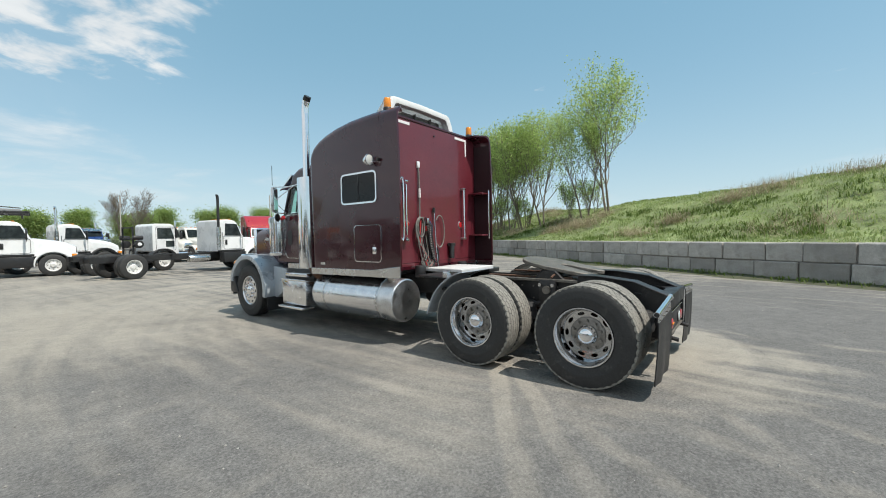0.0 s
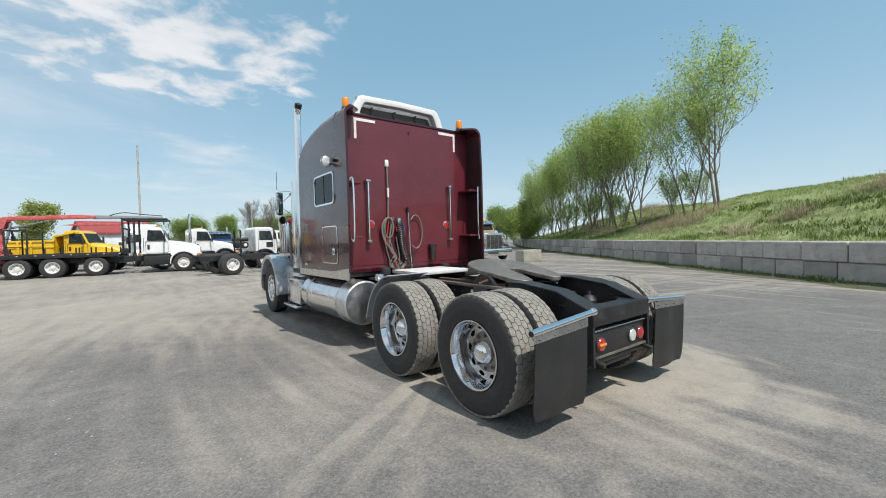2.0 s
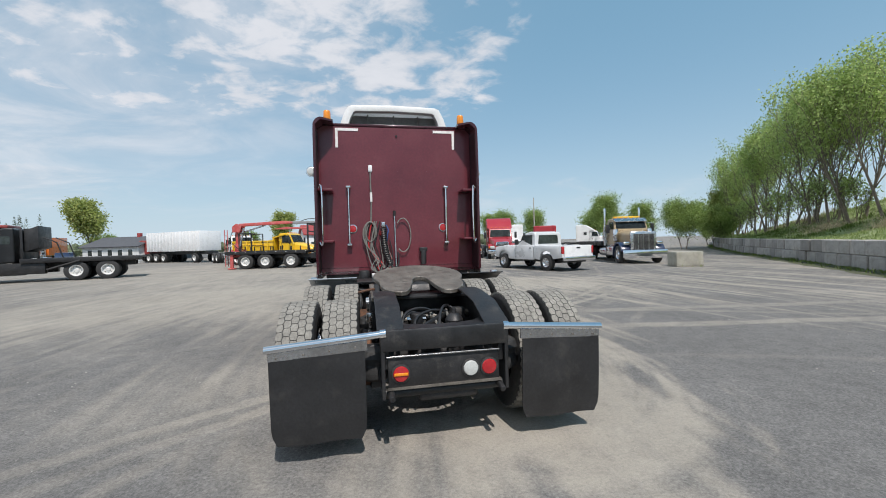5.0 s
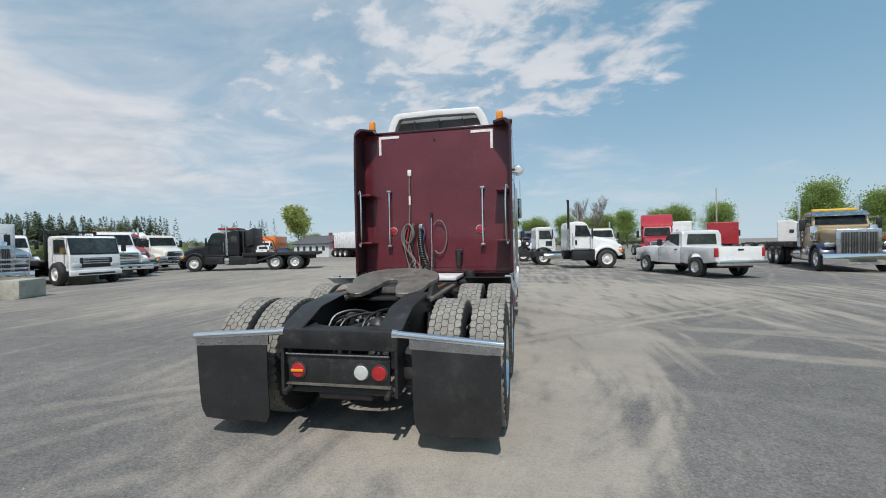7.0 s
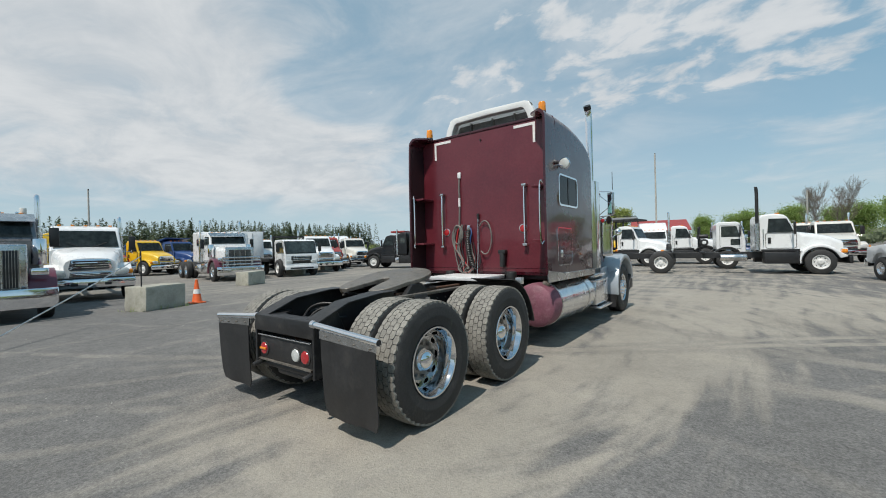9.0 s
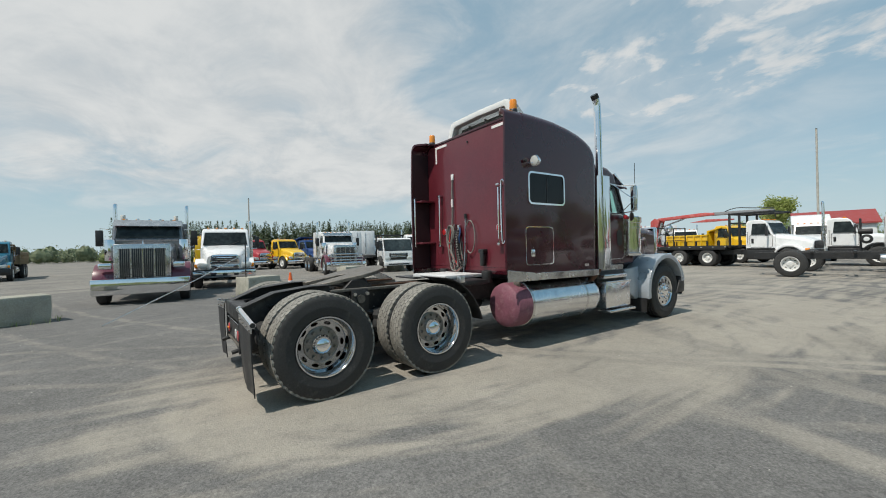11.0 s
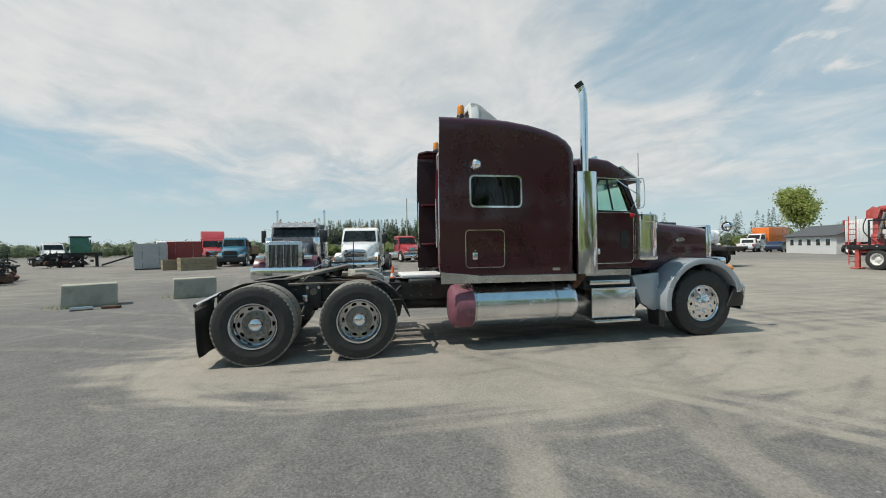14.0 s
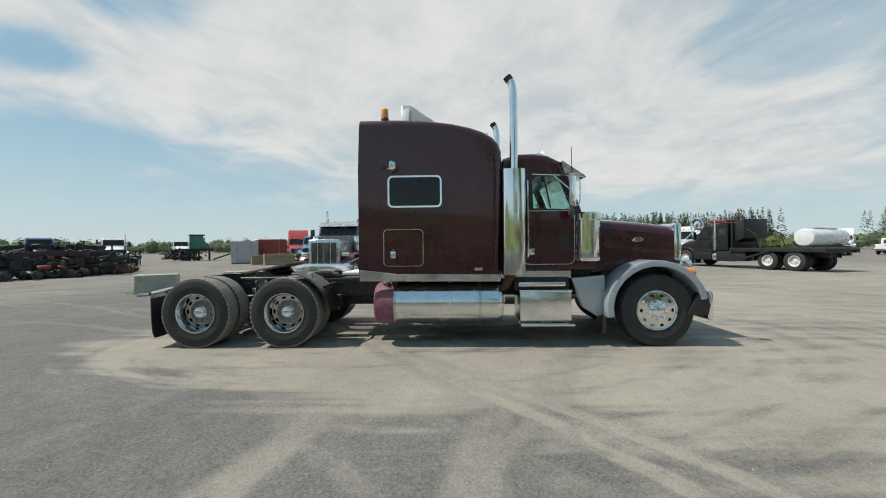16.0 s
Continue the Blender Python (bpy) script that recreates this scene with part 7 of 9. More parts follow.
def cab_bm(y0, y1, z0, zr, screen, hw, slope=0.22, taper=0.06):
    """A cab between y0 (back) and y1 (foot of the screen), with a raked screen above z = screen."""
    prof = [(y0, z0), (y0, zr - 0.10), (y0 + 0.08, zr), (y1 - slope - 0.45, zr + 0.03), (y1 - slope - 0.12, zr - 0.03), (y1 - slope, zr - 0.13), (y1, screen), (y1 + 0.10, screen - 0.05), (y1 + 0.10, z0)]
    bm = prism(prof, "x", -hw, hw)
    edges = [e for e in bm.edges if e.verts[0].co.x == e.verts[1].co.x and min(v.co.z for v in e.verts) > screen - 0.1]
    bmesh.ops.bevel(bm, geom=edges, offset=0.07, segments=3, profile=0.5, affect="EDGES", clamp_overlap=True)
    for v in bm.verts:
        if v.co.z > screen:
            v.co.x *= 1 - taper * (v.co.z - screen)
    return bm


def glazing(T, y0, y1, zr, screen, hw, slope=0.22, taper=0.06, material=DARK_GLASS):
    k = 1 - taper * (zr - 0.2 - screen)
    a = Vector((0, y1 + 0.012, screen + 0.05))
    b = Vector((0, y1 - slope + 0.015, zr - 0.16))
    bm = bmesh.new()
    v = [bm.verts.new(p) for p in ((-hw * 0.90, a.y, a.z), (hw * 0.90, a.y, a.z), (hw * 0.87 * k, b.y, b.z), (-hw * 0.87 * k, b.y, b.z))]
    f = bm.faces.new(v)
    bmesh.ops.solidify(bm, geom=[f], thickness=0.012)
    w = part("windscreen", bm, PLASTIC_GLASS, T, "dark windscreen reflecting the sky")
    part("screen_pillar", box(-0.012, 0.012, min(a.y, b.y) - 0.01, min(a.y, b.y), screen, screen + 0.02, 0.002, 1), PLASTIC, w)
    for side in (-1, 1):
        ks = lambda z: hw * (1 - taper * max(0, z - screen)) * side
        win = [(y0 + 0.25, screen + 0.02), (y1 - 0.10, screen + 0.02), (y1 - slope - 0.03, zr - 0.20), (y0 + 0.30, zr - 0.18)]
        bm = bmesh.new()
        vs = [bm.verts.new((ks(z) + 0.006 * side, y, z)) for y, z in win]
        f = bm.faces.new(vs)
        bmesh.ops.solidify(bm, geom=[f], thickness=0.010)
        part("side_window", bm, PLASTIC_GLASS, T)


def window_material():
    m = shade("window_glass_over_dark_cab", (0.040, 0.050, 0.050), 0.08, 0, 0.0, 0.50, 1.8, 6, spec=0.55, rough_vary=0.03)
    return m


PLASTIC_GLASS = window_material()


def conventional(label, colour, m, style="slope", wb=5.2, tandem=True, sleeper=0.0, sleeper_high=0.0, rim="white", stacks=(1, 1), stack_top=3.2, stack_mat=None, visor=False, bullbar=False, chrome_front=True,
                 back=None, tanks=True, lights=True, cab_colour=None, fenders=None, group="parked trucks", name="parked_truck", grille="bars", marker=True, chrome_hood=False, category="truck"):
    T = thing(name, label, "truck", m, group)
    col = PAINT[colour]
    fen = PAINT[fenders] if fenders else col
    axles = [-wb, -wb - 1.3] if tandem else [-wb]
    long = style == "long"
    chassis(T, 0.6, axles, back if back is not None else axles[-1] - 0.75, rim)
    yc = -0.95 if long else -0.70
    y0 = yc - 1.25
    hw = 0.98
    zr, screen = (2.62, 1.98) if long else (2.58, 1.78)
    part("cab", cab_bm(y0, yc, 1.0, zr, screen, hw, 0.16 if long else 0.30), PAINT[cab_colour] if cab_colour else col, T, sharp=40)
    glazing(T, y0, yc, zr, screen, hw, 0.16 if long else 0.30)
    for side in (-1, 1):
        x = hw * side
        part("door_line", add_frame(bmesh.new(), round_rect(y0 + 0.18, yc - 0.02, 1.10, screen, 0.08), round_rect(y0 + 0.195, yc - 0.035, 1.115, screen - 0.015, 0.07), "x", x - 0.004 * side, x + 0.007 * side), PLASTIC, T)
        if long:
            part("door_handle", box(min(x, x + 0.03 * side), max(x, x + 0.03 * side), y0 + 0.25, y0 + 0.40, 1.62, 1.66, 0.008), PLASTIC, T)
        else:
            part("door_handle", box(min(x, x + 0.02 * side), max(x, x + 0.02 * side), y0 + 0.26, y0 + 0.37, 1.32, 1.58, 0.03), PLASTIC, T)
        part("cab_sill", box(min(x - 0.06 * side, x + 0.012 * side), max(x - 0.06 * side, x + 0.012 * side), y0 + 0.02, yc + 0.08, 0.96, 1.07, 0.01), PLASTIC if not chrome_front else STEEL, T)
        grip = part("grab_handle", tube([(x + 0.05 * side, y0 + 0.10, 1.25), (x + 0.05 * side, y0 + 0.10, 1.95)], 0.014, 6), STEEL, T)
        for z in (1.26, 1.94):
            part("handle_foot", box(min(x - 0.01 * side, x + 0.06 * side), max(x - 0.01 * side, x + 0.06 * side), y0 + 0.085, y0 + 0.115, z - 0.015, z + 0.015, 0.004, 1), STEEL, grip)
        part("step", box(min(0.70 * side, 1.12 * side), max(0.70 * side, 1.12 * side), y0 + 0.10, yc + 0.05, 0.45, 0.95, 0.03), ALU if chrome_front else PLASTIC, T)
        if tanks:
            tk = part("fuel_tank", cyl((0.85 * side, y0 - 1.25, 0.66), (0.85 * side, y0 + 0.05, 0.66), 0.29, 24, width=0.03), ALU, T)
            part("tank_strap", add_lathe(bmesh.new(), [(0.29, 0), (0.297, 0.004), (0.297, 0.05), (0.29, 0.054)], Matrix.Translation((0.85 * side, y0 - 0.6, 0.66)) @ ALONG_Y, 24), STEEL, tk)
    if long:
        part("hood", hood_bm([(yc - 0.02, 0.80, 1.90, 1.02), (0.0, 0.76, 1.82, 1.12), (0.62, 0.72, 1.77, 1.12)]), col, T, sharp=50)
        shell = part("radiator_shell", box(-0.70, 0.70, 0.60, 0.74, 0.72, 1.80, 0.04, 3), STEEL, T, "bright radiator shell")
        part("grille", box(-0.58, 0.58, 0.735, 0.745, 0.80, 1.66, 0.01), PLASTIC, shell)
        for k in range(5):
            x = -0.57 + 0.285 * k
            part("grille_bar", box(x - 0.014, x + 0.014, 0.742, 0.764, 0.80, 1.66, 0.004, 1), STEEL, shell)
        mesh_bar = to_mesh("grille_rod", box(-0.006, 0.006, 0.743, 0.752, 0.80, 1.66, 0.0), HUB)
        for k in range(24):
            part("grille_rod", mesh_bar, None, shell).location.x = -0.545 + 0.0475 * k
        for side in (-1, 1):
            bm = bmesh.new()
            outer, inner = [], []
            for k in range(11):
                g = radians(190 - 17.5 * k)
                outer.append((0.72 * math.cos(g), 0.53 + 0.70 * math.sin(g)))
                inner.append((0.63 * math.cos(g), 0.53 + 0.61 * math.sin(g)))
            add_prism(bm, outer + inner[::-1], "x", 0.68 * side, 1.20 * side)
            part("fender", soften(bm, 0.02, 2, 50), fen, T)
            part("headlamp", box(min(0.74 * side, 1.06 * side), max(0.74 * side, 1.06 * side), 0.56, 0.70, 1.06, 1.24, 0.04, 3), CHROME, T)
            if chrome_front:
                part("air_cleaner", cyl((0.98 * side, yc + 0.20, 1.30), (0.98 * side, yc + 0.20, 1.98), 0.15, 20, width=0.02), CHROME, T)
        part("bumper", prism([(-1.18, 0.32), (1.18, 0.32), (1.2, 0.78), (-1.2, 0.78)], "y", 0.88, 0.96, 0.03), CHROME if chrome_front else PLASTIC, T, "wide bright bumper")
        part("hood_ornament", cyl((0, 0.66, 1.78), (0, 0.62, 1.90), 0.022, 8, 0.008), CHROME, shell)
        for k in range(5):
            part("roof_lamp", box(-0.62 + 0.31 * k - 0.035, -0.62 + 0.31 * k + 0.035, yc - 0.42, yc - 0.34, zr + 0.01, zr + 0.09, 0.025, 2), CHROME, T)
        part("bumper_stay", box(-0.5, 0.5, 0.6, 0.9, 0.5, 0.62, 0.01), FRAME, T)
    else:
        part("hood", hood_bm([(yc - 0.02, 0.93, 1.80, 0.95), (0.05, 0.84, 1.68, 1.00), (0.52, 0.74, 1.56, 0.95), (0.84, 0.66, 1.40, 0.80)]), col, T, sharp=50)
        g = part("grille", prism([(-0.56, 1.08), (-0.50, 1.02), (0.50, 1.02), (0.56, 1.08), (0.50, 1.36), (0.44, 1.40), (-0.44, 1.40), (-0.50, 1.36)], "y", 0.80, 0.868, 0.012), CHROME if chrome_front else PLASTIC, T, "wide bright grille")
        for k in range(4):
            part("grille_slot", box(-0.47 + 0.012 * k, 0.47 - 0.012 * k, 0.860, 0.876, 1.065 + 0.078 * k, 1.112 + 0.078 * k, 0.006, 1), PLASTIC, g)
        lower = part("lower_grille", prism([(-0.54, 0.80), (0.54, 0.80), (0.52, 0.97), (-0.52, 0.97)], "y", 0.84, 0.885, 0.012), CHROME if chrome_front else PLASTIC, T)
        for k in range(3):
            part("grille_slot", box(-0.48, 0.48, 0.878, 0.892, 0.825 + 0.048 * k, 0.850 + 0.048 * k, 0.004, 1), PLASTIC, lower)
        for side in (-1, 1):
            bm = bmesh.new()
            outer, inner = [], []
            for k in range(12):
                gg = radians(188 - 15 * k)
                outer.append((0.70 * math.cos(gg) + 0.02, 0.55 + (0.70 - 0.03 * math.cos(gg)) * math.sin(gg)))
                inner.append((0.61 * math.cos(gg), 0.53 + 0.59 * math.sin(gg)))
            outer[-1], inner[-1] = (0.88, 0.74), (0.62, 0.66)
            add_prism(bm, outer + inner[::-1], "x", 0.62 * side, 1.12 * side)
            arch = part("fender", soften(bm, 0.05, 3, 45), fen, T)
            part("arch_liner", add_prism(bmesh.new(), [(a * 0.99, 0.52 + (b - 0.52) * 0.99) for a, b in inner] + [(a * 0.95, 0.52 + (b - 0.52) * 0.95) for a, b in inner[::-1]], "x", 0.70 * side, 1.125 * side), PLASTIC, arch, "dark wheel arch lip")
            part("headlamp", prism([(0.60 * side, 0.84), (0.96 * side, 0.86), (1.02 * side, 1.02), (0.92 * side, 1.09), (0.64 * side, 1.05)], "y", 0.74, 0.885, 0.03, 2), LENS, T)
            part("corner_lamp", prism([(0.98 * side, 0.87), (1.105 * side, 0.89), (1.105 * side, 1.02), (1.03 * side, 1.04)], "y", 0.66, 0.84, 0.02, 2), AMBER, T, "amber corner lamp")
            wiper = part("wiper", tube([(0.10 * side, yc + 0.04, screen + 0.02), (0.55 * side, yc - 0.03, screen + 0.22)], 0.010, 5), PLASTIC, T)
        part("bumper", prism([(-1.16, 0.45), (1.16, 0.45), (1.16, 0.76), (-1.16, 0.76)], "y", 0.86, 0.99, 0.04), CHROME if chrome_front else PLASTIC, T, "wide front bumper")
        for x in (-0.42, 0.0, 0.42):
            part("bumper_slot", box(x - 0.09, x + 0.09, 0.975, 0.996, 0.53, 0.63, 0.02), PLASTIC, T, "dark opening in the bumper")
        part("bumper_lip", box(-1.15, 1.15, 0.84, 0.975, 0.755, 0.80, 0.012), PLASTIC, T)
    if sleeper:
        ys = y0 - 0.04
        zt = zr + sleeper_high
        fwd = 0.70 if sleeper_high > 0.5 else 0.0
        prof = [(ys, 1.0), (ys, zr - 0.10), (ys + fwd, zr - 0.04), (ys + fwd * 0.62 - 0.05, zr + 0.35 * (zt - zr)), (ys - 0.30, zt - 0.10), (ys - 0.55, zt), (ys - sleeper, zt - 0.02), (ys - sleeper, 1.0)]
        bm = prism(prof, "x", -1.08, 1.08, 0.09, 3)
        s = part("sleeper", bm, col, T, sharp=40)
        for side in (-1, 1):
            part("sleeper_window", prism(round_rect(ys - 0.75, ys - 0.35, 1.95, 2.35, 0.05), "x", min(1.075 * side, 1.088 * side), max(1.075 * side, 1.088 * side)), PLASTIC_GLASS, s)
    if visor:
        part("sun_visor", prism([(yc - 0.34, zr - 0.02), (yc + 0.02, zr - 0.20), (yc + 0.03, zr - 0.18), (yc - 0.30, zr + 0.03)], "x", -0.94, 0.94, 0.003, 1), STEEL, T, "polished sun visor")
    if marker:
        for x in (-0.7, -0.35, 0, 0.35, 0.7):
            part("roof_marker", box(x - 0.05, x + 0.05, yc - 0.62, yc - 0.52, zr + 0.02, zr + 0.07, 0.012), AMBER, T)
    for side, on in zip((-1, 1), stacks):
        if on:
            stack(T, 1.06 * side, y0 - 0.12, 1.0, stack_top, stack_mat or CHROME)
            part("stack_guard", cyl((1.06 * side, y0 - 0.12, 1.05), (1.06 * side, y0 - 0.12, 2.2), 0.10, 14), STEEL, T)
    mirrors(T, yc - 0.18, 2.05 if long else 1.98)
    if bullbar:
        b = part("bull_bar", tube([(-0.95, 1.05, 0.55), (-0.95, 1.08, 1.25), (0.95, 1.08, 1.25), (0.95, 1.05, 0.55)], 0.045, 10), ALU, T, "polished bull bar")
        for z in (0.70, 0.90, 1.08):
            part("bull_bar_rail", cyl((-0.95, 1.07, z), (0.95, 1.07, z), 0.035, 10), ALU, b)
    return T


def deck_body(T, y0, y1, z=1.12, material=FRAME, stakes=True):
    d = part("deck", box(-1.22, 1.22, y1, y0, z, z + 0.10, 0.01), material, T, "flat steel deck")
    for side in (-1, 1):
        part("deck_edge", box(min(1.20 * side, 1.25 * side), max(1.20 * side, 1.25 * side), y1, y0, z - 0.10, z + 0.12, 0.01), material, d)
    for y in np.arange(y1 + 0.2, y0, 0.6):
        part("deck_joist", box(-1.15, 1.15, y - 0.03, y + 0.03, z - 0.14, z, 0.004, 1), material, d)
    return d


def dump_body(T, y0, y1, colour, z=1.10, h=1.05):
    col = PAINT[colour]
    b = part("dump_floor", box(-1.16, 1.16, y1, y0, z, z + 0.10, 0.02), col, T)
    for side in (-1, 1):
        part("dump_side", box(min(1.10 * side, 1.20 * side), max(1.10 * side, 1.20 * side), y1, y0, z + 0.08, z + h, 0.02), col, T, "steel dump body side with ribs")
        part("top_rail", box(min(1.06 * side, 1.26 * side), max(1.06 * side, 1.26 * side), y1 - 0.02, y0, z + h - 0.06, z + h + 0.06, 0.02), col, b)
        for y in np.arange(y1 + 0.1, y0, 0.62):
            part("side_rib", box(min(1.19 * side, 1.28 * side), max(1.19 * side, 1.28 * side), y - 0.05, y + 0.05, z - 0.02, z + h, 0.015), col, b)
        part("mid_rail", box(min(1.19 * side, 1.25 * side), max(1.19 * side, 1.25 * side), y1, y0, z + 0.45, z + 0.53, 0.01), col, b)
    part("headboard", box(-1.2, 1.2, y0 - 0.08, y0, z + 0.08, z + h + 0.35, 0.02), col, T)
    part("cab_guard", prism([(y0 - 0.05, z + h + 0.35), (y0 + 0.95, z + h + 0.55), (y0 + 0.95, z + h + 0.48), (y0 - 0.05, z + h + 0.22)], "x", -1.1, 1.1, 0.015), col, T)
    part("tailgate", box(-1.15, 1.15, y1, y1 + 0.07, z + 0.06, z + h, 0.02), col, T)


def yard_trucks():
    # the row along the concrete blocks, noses towards the tractor
    t = conventional("grey long-nose truck with chrome grille, twin stacks and amber roof lamps", "gunmetal", heading(-10.7, -1.7, 0.992, -0.07), "long", 5.4, True, 0.9, 0.0, "alu", (1, 1), 3.25, visor=True, fenders="plum", name="long_nose_truck")
    for x in (-0.75, 0.75):
        part("beacon", cyl((x, -1.6, 2.66), (x, -1.6, 2.84), 0.07, 12, width=0.02), PAINT["cream"], t, "faded beacon")
    t = conventional("white sloped-hood truck with a wide chrome grille", "white", heading(-14.8, 1.0, 0.985, -0.14), "slope", 5.6, True, 0, 0, "alu", (1, 0), 3.0, name="sloped_truck")
    t = conventional("white long-nose sleeper truck with a bull bar and chrome grille", "white", heading(-19.1, 8.0, 0.98, -0.12), "long", 5.0, True, 1.6, 0.15, "alu", (1, 1), 3.35, visor=True, bullbar=True, fenders="plum", name="long_nose_truck")
    t = conventional("white sloped-hood truck with a chrome grille", "white", heading(-20.8, 14.9, 0.95, -0.30), "slope", 5.6, True, 0, 0, "alu", (0, 1), 3.0, name="sloped_truck")
    t = conventional("faded red sloped-hood truck with dusty paint", "dull_red", heading(-23.3, 17.6, 0.95, -0.30), "slope", 5.6, True, 0, 0, "white", (1, 0), 2.9, fenders="grey", name="sloped_truck")
    t = conventional("white sloped-hood truck between other trucks", "white", heading(-29.3, 24.4, 0.95, -0.30), "slope", 5.6, True, 0, 0, "white", (1, 1), 3.0, name="sloped_truck")
    t = conventional("pale grey day-cab truck with chrome bumper and stacks", "cream", heading(-24.6, 21.6, 0.95, -0.30), "slope", 5.6, True, 0, 0, "alu", (1, 1), 3.1, name="sloped_truck")
    t = conventional("white sleeper truck farther back in the row", "white", heading(-33.5, 27.6, 0.95, -0.3), "slope", 5.6, True, 1.5, 0.7, "white", (1, 1), 3.0, name="sleeper_truck")
    # black flat deck truck
    t = conventional("black flat deck truck with a dark cab rack", "black", heading(-20.6, 20.4, -0.95, -0.31), "slope", 5.2, True, 0.9, 0.2, "white", (1, 0), 3.0, back=-7.6, chrome_front=False, name="flat_deck_truck", marker=False)
    deck_body(t, -3.1, -7.9, 1.08)
    part("roof_rack", box(-0.8, 0.8, -2.6, -1.4, 2.78, 2.92, 0.03), PAINT["dull_red"], t)
    part("bed_brace", tube([(-1.26, -4.1, 0.62), (-1.26, -5.4, 1.05)], 0.05, 8), FRAME, t)
    for side in (-1, 1):
        part("cab_guard_post", box(min(1.0 * side, 1.1 * side), max(1.0 * side, 1.1 * side), -3.2, -3.1, 1.1, 2.7, 0.01), FRAME, t)
    part("cab_guard_mesh", box(-1.0, 1.0, -3.18, -3.12, 1.2, 2.65, 0.01), FRAME, t)
    part("rack_hood", prism([(-3.75, 1.75), (-3.2, 1.55), (-3.2, 2.75), (-3.4, 2.72), (-3.75, 2.88)], "x", -0.95, 0.95, 0.02), FRAME, t, "dark steel rack cowl behind the cab")
    for side in (-1, 1):
        part("rack_stay", tube([(1.0 * side, -4.7, 1.15), (1.0 * side, -4.45, 2.0), (1.0 * side, -3.9, 2.3)], 0.03, 8), FRAME, t)
        part("deck_toolbox", box(min(0.75 * side, 1.15 * side), max(0.75 * side, 1.15 * side), -4.0, -2.2, 0.42, 0.98, 0.02), FRAME, t)
    # white box trailer standing behind the cab-over truck
    t = thing("box_trailer", "white box trailer behind the parked trucks", "trailer", heading(-27.6, 13.0, 0.97, -0.2), "parked trucks")
    part("box_body", box(-1.2, 1.2, -6.5, 0.0, 1.05, 3.15, 0.03), WHITE, t)
    for side in (-1, 1):
        for k in range(11):
            part("body_rib", box(min(1.19 * side, 1.215 * side), max(1.19 * side, 1.215 * side), -6.3 + 0.6 * k, -6.25 + 0.6 * k, 1.1, 3.1, 0.004, 1), WHITE, t)
        part("top_rail", box(min(1.16 * side, 1.225 * side), max(1.16 * side, 1.225 * side), -6.5, 0.0, 3.06, 3.17, 0.01), ALU, t)
        part("door_panel", box(min(0.05 * side, 1.12 * side), max(0.05 * side, 1.12 * side), 0.0, 0.03, 1.12, 3.05, 0.01), WHITE, t)
        part("lock_rod", tube([(0.35 * side, 0.05, 1.12), (0.35 * side, 0.05, 3.02)], 0.016, 6), STEEL, t)
        for y in (-4.9, -3.6):
            yard_wheel(t, 1.0 * side, y, "white")
    part("trailer_frame", box(-0.5, 0.5, -6.3, -0.1, 0.80, 1.06, 0.02), FRAME, t)
    part("bumper_bar", box(-1.1, 1.1, -0.12, -0.02, 0.50, 0.60, 0.01), FRAME, t)
    for x in (-0.45, 0.45):
        part("bumper_post", box(x - 0.04, x + 0.04, -0.11, -0.04, 0.58, 0.84, 0.01), FRAME, t)
        part("landing_leg", box(x - 0.06, x + 0.06, -6.2, -6.05, 0.0, 0.85, 0.01), FRAME, t)
    # white chassis truck with a tall dark stack, alongside the lane
    t = conventional("white cab and chassis truck with a tall dark stack", "white", heading(5.6, 21.0, 0.985, 0.17), "slope", 5.8, False, 0, 0, "white", (0, 1), 3.75, stack_mat=FRAME, back=-7.0, chrome_front=False, name="chassis_truck", tanks=False)
    for y in (-4.0, -5.2):
        part("frame_bracket", box(-0.7, 0.7, y - 0.05, y + 0.05, 0.9, 1.0, 0.01), FRAME, t)
    part("muffler", cyl((0.75, -3.4, 0.72), (0.75, -2.4, 0.72), 0.16, 16, width=0.03), STEEL, t)
    t = thing("forward_cab_truck", "white forward-cab truck with black hose reels behind the cab", "truck", heading(2.4, 24.4, 0.985, 0.14) @ Matrix.Scale(0.95, 4), "parked trucks")
    chassis(t, 0.7, [-3.0], -3.7, "white")
    prof = [(-0.48, 1.08), (-0.48, 2.50), (-0.38, 2.62), (0.45, 2.62), (0.62, 2.54), (0.80, 1.85), (0.86, 1.5), (0.86, 0.72), (0.62, 0.72), (0.50, 1.05), (-0.40, 1.06)]
    part("cab", prism(prof, "x", -0.98, 0.98, 0.05, 3), PAINT["white"], t, "white forward-control cab", 40)
    part("windscreen", prism([(0.66, 2.46), (0.82, 1.85), (0.835, 1.855), (0.675, 2.47)], "x", -0.88, 0.88), PLASTIC_GLASS, t)
    part("front_bumper", box(-1.05, 1.05, 0.80, 0.95, 0.50, 0.74, 0.03), PLASTIC, t)
    for side in (-1, 1):
        part("side_window", prism([(-0.25, 1.78), (0.62, 1.78), (0.46, 2.38), (-0.25, 2.38)], "x", 0.975 * side, 0.99 * side), PLASTIC_GLASS, t)
        part("lower_window", prism(round_rect(0.18, 0.62, 1.32, 1.66, 0.04), "x", 0.975 * side, 0.99 * side), PLASTIC_GLASS, t)
        part("door_line", add_frame(bmesh.new(), round_rect(-0.32, 0.70, 1.12, 2.44, 0.08), round_rect(-0.305, 0.685, 1.135, 2.425, 0.07), "x", 0.976 * side, 0.988 * side), PLASTIC, t)
        bm = bmesh.new()
        outer = [(0.74 * math.cos(radians(180 - 15 * k)), 0.52 + 0.72 * math.sin(radians(180 - 15 * k))) for k in range(13)]
